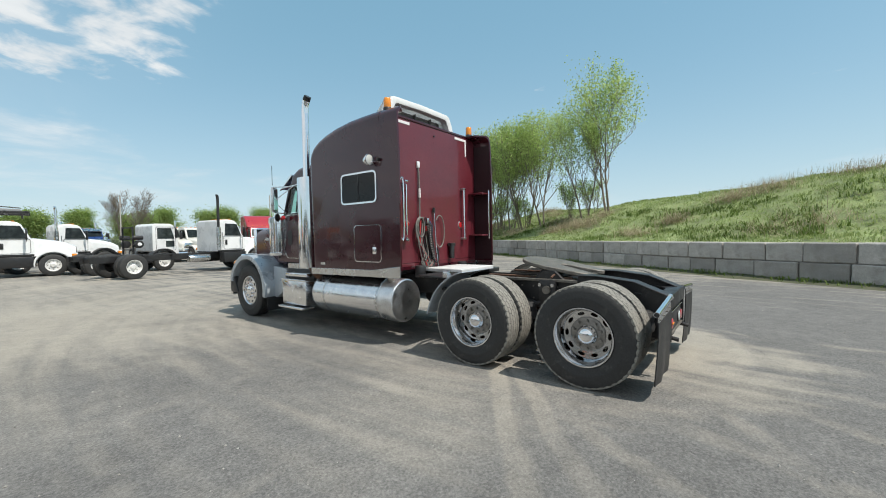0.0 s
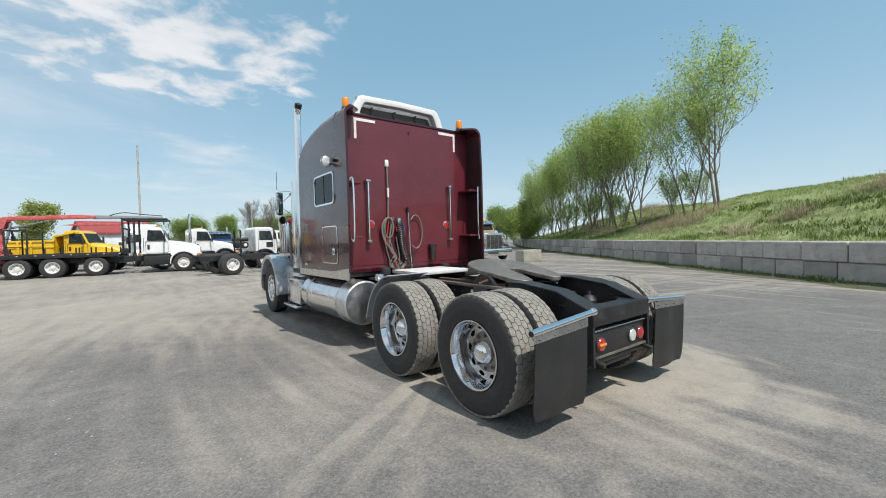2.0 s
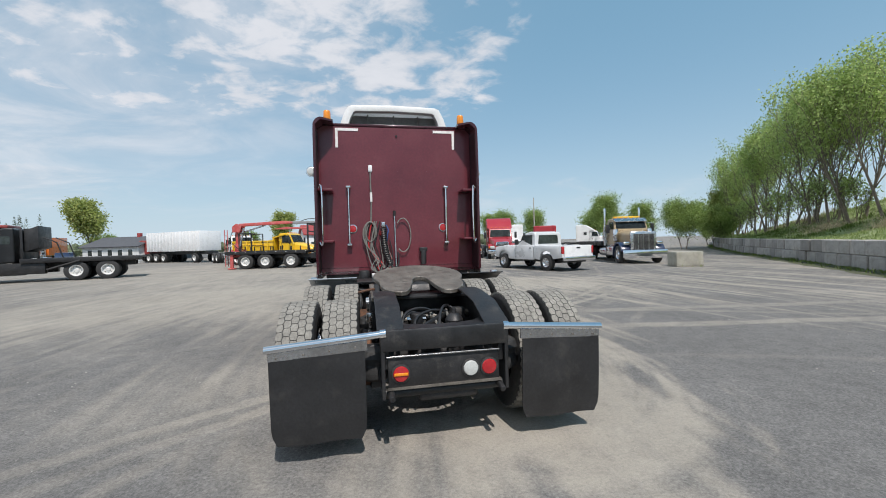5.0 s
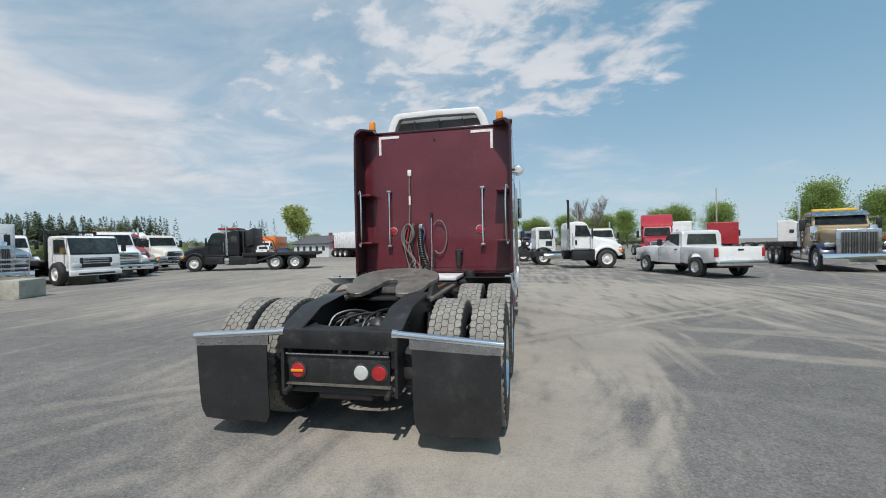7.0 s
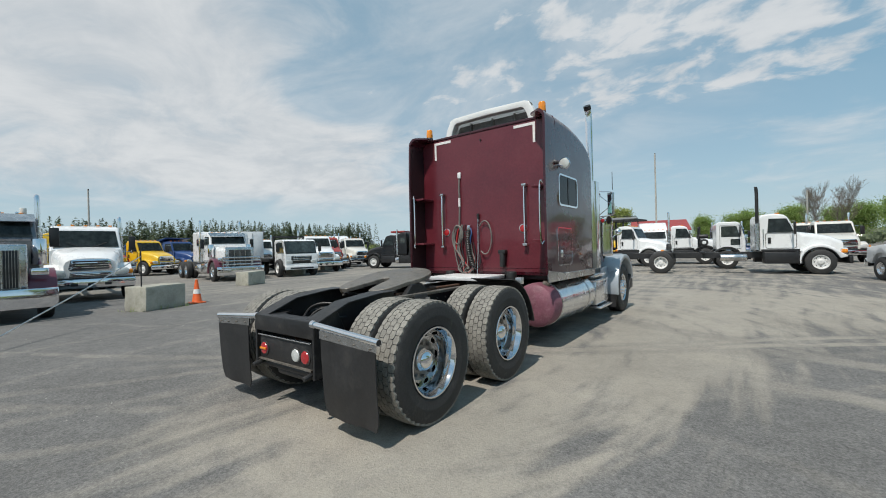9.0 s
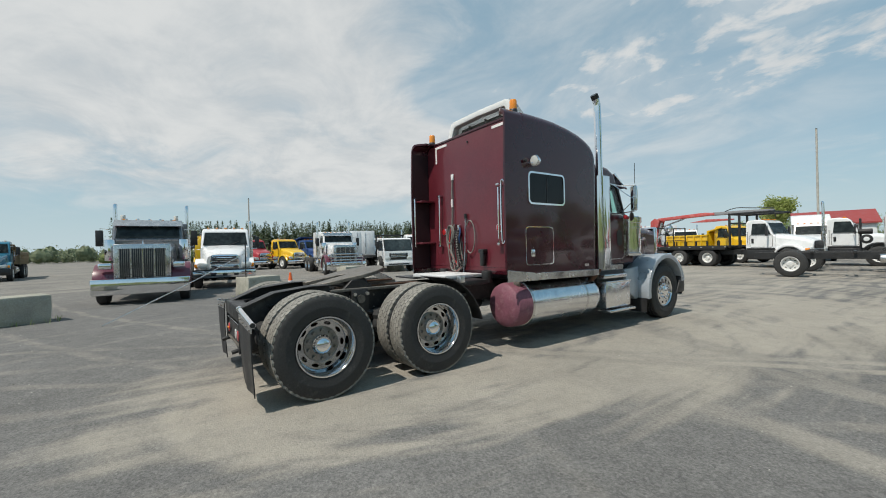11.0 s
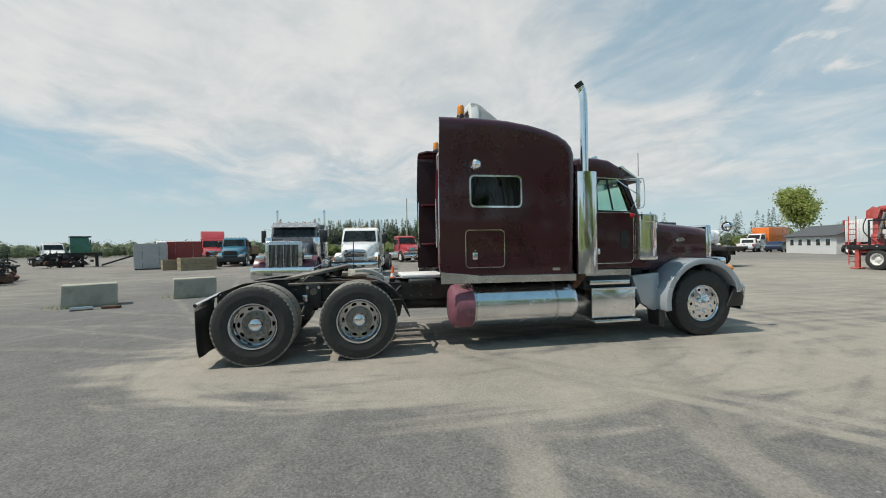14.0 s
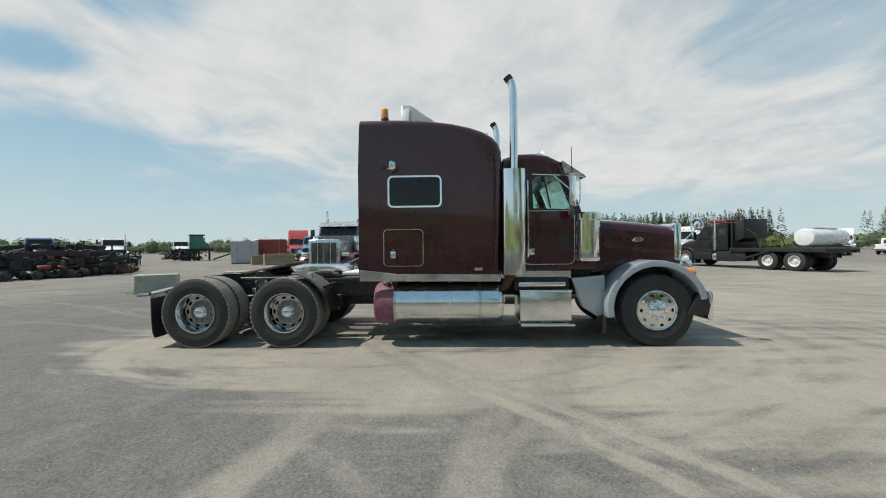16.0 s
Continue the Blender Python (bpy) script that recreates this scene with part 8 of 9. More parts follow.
        inner = [(0.64 * math.cos(radians(180 - 15 * k)), 0.52 + 0.62 * math.sin(radians(180 - 15 * k))) for k in range(13)]
        add_prism(bm, outer + inner[::-1], "x", 0.70 * side, 1.18 * side)
        part("fender", bm, PLASTIC, t, "black wheel arch")
    mirrors(t, 0.55, 2.1, 0.98, PLASTIC)
    for side in (-1, 1):
        reel = part("hose_reel", cyl((0.62 * side, -1.05, 1.50), (0.86 * side, -1.05, 1.50), 0.21, 20, width=0.02), FRAME, t)
        part("reel_hub", cyl((0.85 * side, -1.05, 1.50), (0.89 * side, -1.05, 1.50), 0.10, 14, width=0.01), WHITE, reel)
        part("reel_post", box(min(0.55 * side, 0.62 * side), max(0.55 * side, 0.62 * side), -1.28, -1.20, 0.95, 2.45, 0.01, 1), FRAME, t)
        part("air_tank", cyl((0.74 * side, -1.32, 1.85), (0.74 * side, -0.85, 1.85), 0.12, 14, width=0.03), FRAME, t)
    for z in (1.2, 1.8, 2.4):
        part("reel_bar", box(-0.6, 0.6, -1.27, -1.21, z - 0.03, z + 0.03, 0.006, 1), FRAME, t)
    conventional("white day-cab truck with a tall chrome stack behind a bare frame", "white", heading(1.1, 29.8, 0.985, 0.12), "slope", 3.6, False, 0, 0, "white", (0, 1), 3.5, name="day_cab_truck", chrome_front=False, fenders="black")
    conventional("white sleeper truck seen behind the loader boom", "white", heading(-2.75, 35.4, 0.25, -0.97), "slope", 5.2, True, 1.6, 0.7, "white", (0, 0), 3.0, name="sleeper_truck")
    conventional("pale grey high truck with a blue cab roof behind it", "cream", heading(8.05, 32.2, 0.15, -0.98), "slope", 5.2, True, 0, 0, "white", (1, 1), 3.1, name="day_cab_truck")
    conventional("blue truck with chrome roof lamps behind white trucks", "blue", heading(2.55, 37.6, 0.2, -0.98), "long", 5.2, True, 1.2, 0.1, "alu", (1, 1), 3.1, name="long_nose_truck", visor=True)
    conventional("red high-roof sleeper truck behind the pickup", "red", heading(10.85, 28.2, -0.25, -0.97), "slope", 5.2, True, 1.7, 0.9, "alu", (0, 0), 3.0, name="sleeper_truck")
    conventional("white sleeper truck seen from behind beyond the pickup", "white", heading(15.6, 38.0, 0.35, 0.93), "slope", 3.7, False, 1.6, 0.5, "white", (0, 0), 3.0, name="sleeper_truck")
    conventional("red sleeper truck seen from behind beyond the pickup", "red", heading(18.6, 36.8, 0.35, 0.93), "slope", 3.7, False, 1.6, 0.3, "white", (0, 0), 3.0, name="sleeper_truck")
    conventional("red high-roof sleeper truck at the end of the lane", "red", heading(36.0, 44.0, 0.8, -0.6), "slope", 5.2, True, 1.8, 0.8, "alu", (0, 0), 3.0, name="sleeper_truck")
    conventional("white sleeper truck at the end of the lane", "white", heading(33.0, 47.0, 0.8, -0.6), "slope", 5.2, True, 1.8, 0.8, "white", (0, 0), 3.0, name="sleeper_truck")
    # dusty gold truck by the lane
    t = conventional("dusty gold long-nose truck with blue fenders and yellow roof lamps", "gold", heading(15.0, 16.8, -0.26, -0.97), "long", 5.6, True, 0, 0, "alu", (1, 1), 3.3, visor=True, fenders="navy", name="long_nose_truck")
    part("light_bar", box(-0.8, 0.8, -1.75, -1.55, 2.66, 2.78, 0.04), PAINT["yellow"], t)
    part("dump_frame", box(-1.0, 1.0, -7.6, -2.5, 1.0, 1.22, 0.03), FRAME, t)
    for k in range(9):
        part("body_rib", box(-1.25, 1.25, -7.5 + 0.6 * k, -7.42 + 0.6 * k, 1.0, 1.26, 0.01), FRAME, t)
    # yellow dump truck and the red loader truck in front of it
    t = conventional("yellow dump truck with a ribbed steel body", "yellow", heading(-5.1, 31.8, 0.94, -0.33), "slope", 4.3, True, 0, 0, "white", (0, 0), 3.0, name="dump_truck", chrome_front=False)
    dump_body(t, -2.3, -6.0, "yellow", 1.10, 0.85)
    t = conventional("white loader truck with a folded red boom", "white", heading(-1.35, 26.1, 0.993, -0.115), "slope", 5.6, True, 0, 0, "white", (0, 0), 3.0, back=-8.2, name="loader_truck", chrome_front=False, tanks=False)
    deck_body(t, -2.9, -8.2, 1.10, FRAME)
    for side in (-1, 1):
        yard_wheel(t, 1.07 * side, -3.9, "white")
        for y in (-2.75, -2.25):
            part("rack_post", box(min(0.95 * side, 1.05 * side), max(0.95 * side, 1.05 * side), y - 0.05, y + 0.05, 1.1, 3.05, 0.012), FRAME, t)
        part("rack_arm", box(min(0.95 * side, 1.05 * side), max(0.95 * side, 1.05 * side), -2.8, -0.7, 2.95, 3.06, 0.012), FRAME, t)
        for k in range(8):
            y = -3.2 - 0.66 * k
            part("deck_stake", box(min(1.19 * side, 1.26 * side), max(1.19 * side, 1.26 * side), y - 0.03, y + 0.03, 1.1, 1.52, 0.008, 1), FRAME, t)
            part("deck_marker", box(min(1.245 * side, 1.262 * side), max(1.245 * side, 1.262 * side), y + 0.28, y + 0.36, 1.13, 1.17, 0.004, 1), LENS, t)
    for y in (-2.75, -2.25, -1.5, -0.8):
        part("rack_top", box(-1.05, 1.05, y - 0.05, y + 0.05, 2.96, 3.07, 0.012), FRAME, t)
    part("rack_rail", box(-1.05, 1.05, -2.72, -2.66, 2.45, 2.53, 0.012), FRAME, t)
    red = shade("faded_red_boom_paint", (0.50, 0.075, 0.07), 0.5, 0, 0.1, 0.12, 2, 30, dirt=(0.50, 0.27, 0.25), dirt_at=(0.45, 0.80))
    mast = part("loader_mast", box(-0.13, 0.13, -7.92, -7.66, 1.1, 3.0, 0.03), red, t, "red upright loader mast")
    part("slew_column", cyl((0, -7.79, 0.95), (0, -7.79, 1.75), 0.24, 16, width=0.03), red, mast)
    part("mast_ram", cyl((0.2, -7.6, 1.5), (0.2, -7.3, 2.85), 0.07, 10), STEEL, mast)
    for x in (-0.30, 0.30):
        part("mast_plate", prism([(-8.05, 2.55), (-7.55, 2.55), (-7.40, 3.02), (-7.75, 3.16), (-8.05, 2.95)], "x", x - 0.02, x + 0.02), red, mast)
        part("mast_hose", tube(curve([(x, -7.6, 1.3), (x * 1.3, -8.1, 1.9), (x, -8.05, 2.6), (x * 0.6, -7.6, 3.1)], 5), 0.025, 6), FRAME, mast)
    part("loader_base", box(-0.55, 0.55, -8.15, -7.45, 0.8, 1.25, 0.03), red, t)
    seat = part("loader_seat", box(-0.85, -0.45, -8.1, -7.7, 2.0, 2.1, 0.04), FRAME, t)
    part("seat_back", box(-0.85, -0.45, -8.15, -8.08, 2.05, 2.6, 0.03), FRAME, seat)
    part("control_console", box(-0.8, -0.5, -7.55, -7.45, 1.95, 2.2, 0.02), FRAME, seat)
    for x in (-0.75, -0.65, -0.55):
        part("control_lever", tube([(x, -7.5, 2.18), (x, -7.55, 2.45)], 0.018, 6), FRAME, seat)
    # open steel cage on the deck ahead of the mast
    for y in (-7.3, -6.5):
        for x in (-1.1, 1.1):
            part("cage_post", box(x - 0.03, x + 0.03, y - 0.03, y + 0.03, 1.15, 2.45, 0.005, 1), FRAME, t)
        for z in (1.6, 2.0, 2.42):
            part("cage_rail", box(-1.1, 1.1, y - 0.02, y + 0.02, z - 0.02, z + 0.02, 0.004, 1), FRAME, t)
    for x in (-1.1, 1.1):
        part("cage_top", box(x - 0.02, x + 0.02, -7.3, -6.5, 2.40, 2.46, 0.004, 1), FRAME, t)
        part("outrigger", box(x - 0.07, x + 0.07, -7.9, -7.7, 0.10, 1.35, 0.02), red, t)
        part("outrigger_beam", box(min(0, x), max(0, x), -7.88, -7.72, 0.90, 1.06, 0.02), red, t)
        part("outrigger_foot", box(x - 0.2, x + 0.2, -8.0, -7.6, 0.02, 0.10, 0.02), red, t)
        for k in range(8):
            part("ladder_rung", cyl((x, -8.22, 0.35 + 0.28 * k), (x * 0.62, -8.22, 0.35 + 0.28 * k), 0.018, 6), red, t)
        for q in (1.0, 0.62):
            part("ladder_rail", tube([(x * q, -8.22, 0.2), (x * q, -8.22, 2.7)], 0.025, 6), red, t)
    part("boom", prism([(-7.95, 2.88), (-7.6, 3.16), (-4.6, 3.30), (-4.0, 3.24), (-4.0, 3.10), (-7.4, 2.96)], "x", -0.14, 0.14, 0.02), red, t, "long faded red loader boom")
    part("boom_stick", prism([(-4.3, 3.12), (-4.1, 3.27), (-2.2, 3.25), (-1.0, 3.20), (-1.0, 3.10), (-4.1, 3.06)], "x", -0.10, 0.10, 0.02), PAINT["grey"], t, "grey boom extension")
    part("folded_jib", prism([(-5.4, 2.72), (-4.4, 2.86), (-2.9, 2.80), (-2.9, 2.72), (-4.4, 2.68)], "x", 0.12, 0.26, 0.01), red, t, "folded red jib under the boom")
    part("boom_ram", cyl((0, -7.6, 2.5), (0, -5.9, 3.02), 0.05, 10), STEEL, t)
    part("boom_hose", tube(curve([(0.1, -3.4, 3.27), (0.1, -2.8, 3.42), (0.1, -2.0, 3.34), (0.1, -1.0, 3.25)], 5), 0.025, 6), FRAME, t)
    part("boom_hook", tube([(0, -1.0, 3.14), (0, -0.95, 2.75)], 0.035, 6), FRAME, t)
    # white tipper trailer with a red tractor crane, beyond
    t = thing("tipper_trailer", "long white tipper trailer with a red loader at its end", "trailer", heading(-16.6, 43.9, 0.80, -0.60), "parked trucks")
    part("trailer_body", box(-1.25, 1.25, -9.5, 0.0, 1.25, 3.4, 0.05), WHITE, t)
    for k in range(16):
        part("body_rib", box(1.24, 1.29, -9.4 + 0.6 * k, -9.34 + 0.6 * k, 1.25, 3.4, 0.01), WHITE, t)
    part("trailer_frame", box(-0.6, 0.6, -10.6, 0.4, 0.9, 1.2, 0.02), FRAME, t)
    for y in (-9.3, -7.9, -6.5, -1.0):
        for side in (-1, 1):
            yard_wheel(t, 1.07 * side, y, "white")
    part("loader_cab", box(-0.9, 0.9, -11.6, -10.2, 0.95, 2.6, 0.06), PAINT["dull_red"], t)
    part("loader_frame", box(-1.1, 1.1, -11.8, -10.0, 0.55, 0.95, 0.03), FRAME, t)
    for side in (-1, 1):
        yard_wheel(t, 1.07 * side, -11.0, "white")
    # white tank trailer behind the black truck
    t = thing("tank_trailer", "white cylindrical tank trailer on wheels", "trailer", heading(-36.0, 40.5, 0.45, -0.89), "parked trucks")
    part("tank_shell", add_lathe(bmesh.new(), [(0.3, -8.1), (0.85, -8.0), (0.95, -7.8), (0.95, -0.3), (0.85, -0.1), (0.3, 0.0)], Matrix.Translation((0, 0, 2.0)) @ ALONG_Y, 32), WHITE, t)
    part("walkway", box(-0.35, 0.35, -6.5, -1.5, 2.93, 3.05, 0.02), ALU, t)
    part("tank_frame", box(-0.5, 0.5, -8.0, 0.0, 0.85, 1.1, 0.02), FRAME, t)
    for y in (-7.2, -5.9, -1.0):
        for side in (-1, 1):
            yard_wheel(t, 1.07 * side, y, "white")
    # vehicles far across the yard
    t = conventional("tan-sided dump truck with a teal cab", "teal", heading(-32.0, -10.3, 0.98, 0.1), "slope", 5.0, True, 0, 0, "white", (0, 0), 3.0, name="dump_truck", chrome_front=False)
    dump_body(t, -2.3, -6.8, "tan", 1.05, 0.8)
    t = conventional("yellow tank-bodied truck behind the white truck", "yellow", heading(-26.4, 1.6, -0.98, 0.1), "slope", 5.0, True, 0, 0, "white", (0, 0), 3.0, name="tank_truck", chrome_front=False)
    part("tank_body", cyl((0, -2.4, 1.75), (0, -6.6, 1.75), 0.80, 24, width=0.08), PAINT["yellow"], t)
    conventional("red sleeper truck at the far side of the yard", "red", heading(-37.0, -13.6, 0.93, 0.33), "slope", 5.2, True, 1.8, 0.9, "white", (0, 0), 3.0, name="sleeper_truck")
    conventional("red day-cab truck far in the row", "red", heading(-32.8, 5.8, 0.9, 0.3), "slope", 5.2, True, 0, 0, "white", (0, 0), 3.0, name="day_cab_truck")
    conventional("yellow day-cab truck far in the row", "yellow", heading(-31.6, 8.3, 0.9, 0.3), "slope", 5.2, True, 0, 0, "white", (0, 0), 3.0, name="day_cab_truck")
    t = conventional("blue dump-bodied truck far in the row", "blue", heading(-33.5, 11.2, 0.9, 0.3), "slope", 5.2, True, 0, 0, "white", (0, 0), 3.0, name="dump_truck")
    dump_body(t, -2.3, -6.0, "blue", 1.05, 1.3)
    conventional("white sleeper truck far across the yard", "white", heading(-50.5, 58.5, 0.75, -0.65), "slope", 5.2, True, 1.8, 0.9, "white", (0, 0), 3.0, name="sleeper_truck")
    t = conventional("white truck with an orange box body far across the yard", "white", heading(-42.5, 57.0, 0.1, -0.9), "slope", 5.0, False, 0, 0, "white", (0, 0), 3.0, name="box_truck")
    part("box_body", box(-1.2, 1.2, -6.5, -2.2, 1.1, 3.5, 0.04), PAINT["orange"], t)
    far = [(-33, -31, 0.7, 0.7, "white"), (-49, -35, 0.7, 0.7, "white"), (-29.5, -35, 0.6, 0.8, "blue"), (-26, -38, 0.6, 0.8, "yellow"), (-22, -40, 0.5, 0.8, "white"), (-17.5, -41, 0.4, 0.9, "teal"), (-42, -20, 0.9, 0.4, "white"),
           (-30, 22, 0.9, -0.3, "white"), (-29, 15, 0.9, -0.3, "white"), (-30, 11.5, 0.9, -0.2, "cream"), (-52, 8, 0.9, 0.1, "white"), (14, 34, 0.1, -0.9, "white"), (7, 33, 0.1, -0.9, "cream"), (-11, 36, 0.5, -0.8, "white")]
    names = {"white": "white truck parked in a far row", "blue": "blue truck parked in a far row", "yellow": "yellow truck parked in a far row", "teal": "teal truck parked in a far row", "cream": "pale grey truck parked in a far row", "red": "red truck parked in a far row"}
    rng = random.Random(9)
    for x, y, hx, hy, c in far:
        conventional(names[c], c, heading(x, y, hx, hy), "slope", 5.0, True, rng.choice((0, 0, 1.5)), rng.choice((0.0, 0.6)), "white", (rng.choice((0, 1)), 0), 3.0, name="far_truck", group="far trucks")


yard_trucks()


def cabover():
    t = thing("cabover_truck", "white cab-over flat deck truck with a dark screen", "truck", heading(-18.7, 11.5, 0.97, -0.2), "parked trucks")
    chassis(t, 0.7, [-3.6], -5.2, "white")
    prof = [(-0.95, 0.75), (-0.95, 2.12), (-0.80, 2.22), (0.35, 2.22), (0.55, 2.14), (0.78, 1.45), (0.84, 1.2), (0.84, 0.62), (-0.55, 0.62)]
    part("cab", prism(prof, "x", -0.98, 0.98, 0.05, 3), WHITE, t, "white forward-control cab", 40)
    part("windscreen", prism([(0.60, 2.06), (0.80, 1.42), (0.822, 1.427), (0.622, 2.072)], "x", -0.86, 0.86), PLASTIC_GLASS, t)
    for side in (-1, 1):
        part("side_window", prism([(-0.45, 1.40), (0.62, 1.40), (0.45, 2.05), (-0.45, 2.05)], "x", 0.975 * side, 0.99 * side), PLASTIC_GLASS, t)
        part("headlamp", box(min(0.55 * side, 0.90 * side), max(0.55 * side, 0.90 * side), 0.80, 0.87, 0.80, 0.98, 0.03), LENS, t)
    for z in (0.95, 1.05, 1.15):
        part("grille_bar", box(-0.5, 0.5, 0.83, 0.86, z, z + 0.05, 0.01), STEEL, t)
    part("bumper", box(-1.0, 1.0, 0.78, 0.92, 0.42, 0.66, 0.03), WHITE, t)
    part("grille_panel", box(-0.62, 0.62, 0.825, 0.848, 0.78, 1.22, 0.01), PLASTIC, t)
    part("screen_surround", prism([(0.575, 2.11), (0.805, 1.37), (0.812, 1.375), (0.585, 2.115)], "x", -0.93, 0.93), PLASTIC, t)
    part("lower_air_slot", box(-0.7, 0.7, 0.905, 0.925, 0.46, 0.55, 0.006), PLASTIC, t)
    for side in (-1, 1):
        part("door_line", add_frame(bmesh.new(), round_rect(-0.55, 0.66, 0.80, 2.10, 0.08), round_rect(-0.535, 0.645, 0.815, 2.085, 0.07), "x", 0.974 * side, 0.986 * side), PLASTIC, t)
        part("wheel_arch", prism([(-0.62, 0.42), (-0.52, 0.85), (-0.2, 1.06), (0.2, 1.06), (0.52, 0.85), (0.62, 0.42), (0.50, 0.42), (0.42, 0.80), (0.15, 0.96), (-0.15, 0.96), (-0.42, 0.80), (-0.50, 0.42)], "x", 0.80 * side, 0.995 * side), PLASTIC, t)
        part("rack_post", box(min(0.9 * side, 1.0 * side), max(0.9 * side, 1.0 * side), -1.25, -1.15, 1.0, 2.45, 0.01), FRAME, t)
    deck_body(t, -1.15, -5.4, 1.0)
    part("rack_top", box(-1.0, 1.0, -1.26, -1.14, 2.38, 2.48, 0.01), FRAME, t)
    for z in (1.35, 1.7, 2.05):
        part("rack_rail", box(-0.92, 0.92, -1.23, -1.17, z, z + 0.07, 0.006), FRAME, t)
    mirrors(t, 0.5, 1.75, 0.98, PLASTIC)


cabover()


def pickup(label, colour, m, tail=WHITE):
    t = thing("pickup_truck", label, "pickup", m, "pickups")
    col = PAINT[colour]
    # origin under the rear axle, nose towards +y
    body = [(-1.18, 0.62), (-1.18, 1.12), (0.92, 1.14), (0.92, 0.55), (0.50, 0.50), (0.42, 0.72), (0.25, 0.86), (0, 0.90), (-0.25, 0.86), (-0.42, 0.72), (-0.50, 0.55)]
    for side in (-1, 1):
        part("bed_side", prism(body, "x", min(0.86 * side, 1.0 * side), max(0.86 * side, 1.0 * side), 0.03, 2), col, t)
        fend = [(2.50, 0.50), (2.50, 1.14), (3.55, 1.16), (4.38, 1.08), (4.42, 0.62), (4.12, 0.55), (4.02, 0.74), (3.85, 0.87), (3.6, 0.92), (3.35, 0.87), (3.18, 0.74), (3.1, 0.52)]
        part("front_fender", prism(fend, "x", min(0.80 * side, 1.0 * side), max(0.80 * side, 1.0 * side), 0.03, 2), col, t)
        part("door", prism([(0.95, 0.50), (0.95, 1.15), (2.47, 1.15), (2.47, 0.50)], "x", min(0.90 * side, 1.0 * side), max(0.90 * side, 1.0 * side), 0.02), col, t)
        part("door_handle", box(min(1.0 * side, 1.02 * side), max(1.0 * side, 1.02 * side), 1.12, 1.28, 1.02, 1.06, 0.006), PLASTIC, t)
        part("side_window", prism([(1.15, 1.18), (2.28, 1.18), (1.92, 1.64), (1.15, 1.64)], "x", min(0.86 * side, 0.89 * side), max(0.86 * side, 0.89 * side)), PLASTIC_GLASS, t)
        part("mirror", box(min(1.0 * side, 1.22 * side), max(1.0 * side, 1.22 * side), 2.15, 2.25, 1.18, 1.45, 0.04, 3), PLASTIC, t)
        part("tail_lamp", box(min(0.88 * side, 1.01 * side), max(0.88 * side, 1.01 * side), -1.20, -1.10, 0.78, 1.10, 0.02), RED, t)
        for y in (0.0, 3.6):
            w = part("wheel", YARD["car_rim"], None, t)
            w.matrix_local = Matrix.Translation((0.88 * side, y, 0.40)) @ (Matrix() if side > 0 else Matrix.Rotation(math.pi, 4, "Z"))
            part("tyre", YARD["car_tyre"], None, w)
    part("bed_floor", box(-0.88, 0.88, -1.15, 0.9, 0.70, 0.76, 0.01), col, t)
    part("bed_front", box(-0.88, 0.88, 0.84, 0.92, 0.7, 1.14, 0.01), col, t)
    part("tailgate", box(-0.87, 0.87, -1.21, -1.13, 0.66, 1.13, 0.02), tail, t, "white tailgate")
    part("gate_handle", box(-0.12, 0.12, -1.225, -1.205, 1.0, 1.06, 0.01), PLASTIC, t)
    part("rear_bumper", box(-0.98, 0.98, -1.38, -1.20, 0.48, 0.66, 0.03), CHROME, t)
    part("cab", cab_bm(0.94, 2.44, 0.55, 1.76, 1.14, 0.92, 0.62, 0.12), col, t, sharp=40)
    part("rear_window", prism([(-0.68, 1.22), (0.68, 1.22), (0.62, 1.62), (-0.62, 1.62)], "y", 0.925, 0.938), PLASTIC_GLASS, t)
    part("windscreen", prism([(2.46, 1.18), (1.86, 1.66), (1.88, 1.68), (2.48, 1.20)], "x", -0.74, 0.74), PLASTIC_GLASS, t)
    part("hood", prism([(2.45, 1.10), (2.45, 1.20), (3.6, 1.18), (4.36, 1.08), (4.40, 0.7), (2.5, 0.7)], "x", -0.86, 0.86, 0.04, 3), col, t)
    part("front_bumper", box(-1.0, 1.0, 4.36, 4.56, 0.45, 0.72, 0.04), CHROME, t)
    part("grille", box(-0.6, 0.6, 4.39, 4.43, 0.76, 1.04, 0.02), STEEL, t)
    part("under_frame", box(-0.6, 0.6, -1.1, 4.2, 0.40, 0.62, 0.02), FRAME, t)
    for y in (0.0, 3.6):
        part("axle", cyl((-0.8, y, 0.40), (0.8, y, 0.40), 0.06, 10), FRAME, t)
    # a high, short-bodied heavy pickup: taller sides over a shorter wheelbase
    for ob in t.children:
        if ob.name.startswith("wheel"):
            ob.location.y *= 0.9
            continue
        for v in ob.data.vertices:
            v.co.y *= 0.9
            v.co.z = 0.45 + (v.co.z - 0.45) * 1.08
    return t


pickup("silver pickup truck with a white tailgate parked by the lane", "silver", heading(8.9, 14.4, -0.30, 0.95))
pickup("white pickup truck far down the lane", "white", heading(-39.5, 53.0, -0.5, 0.85))


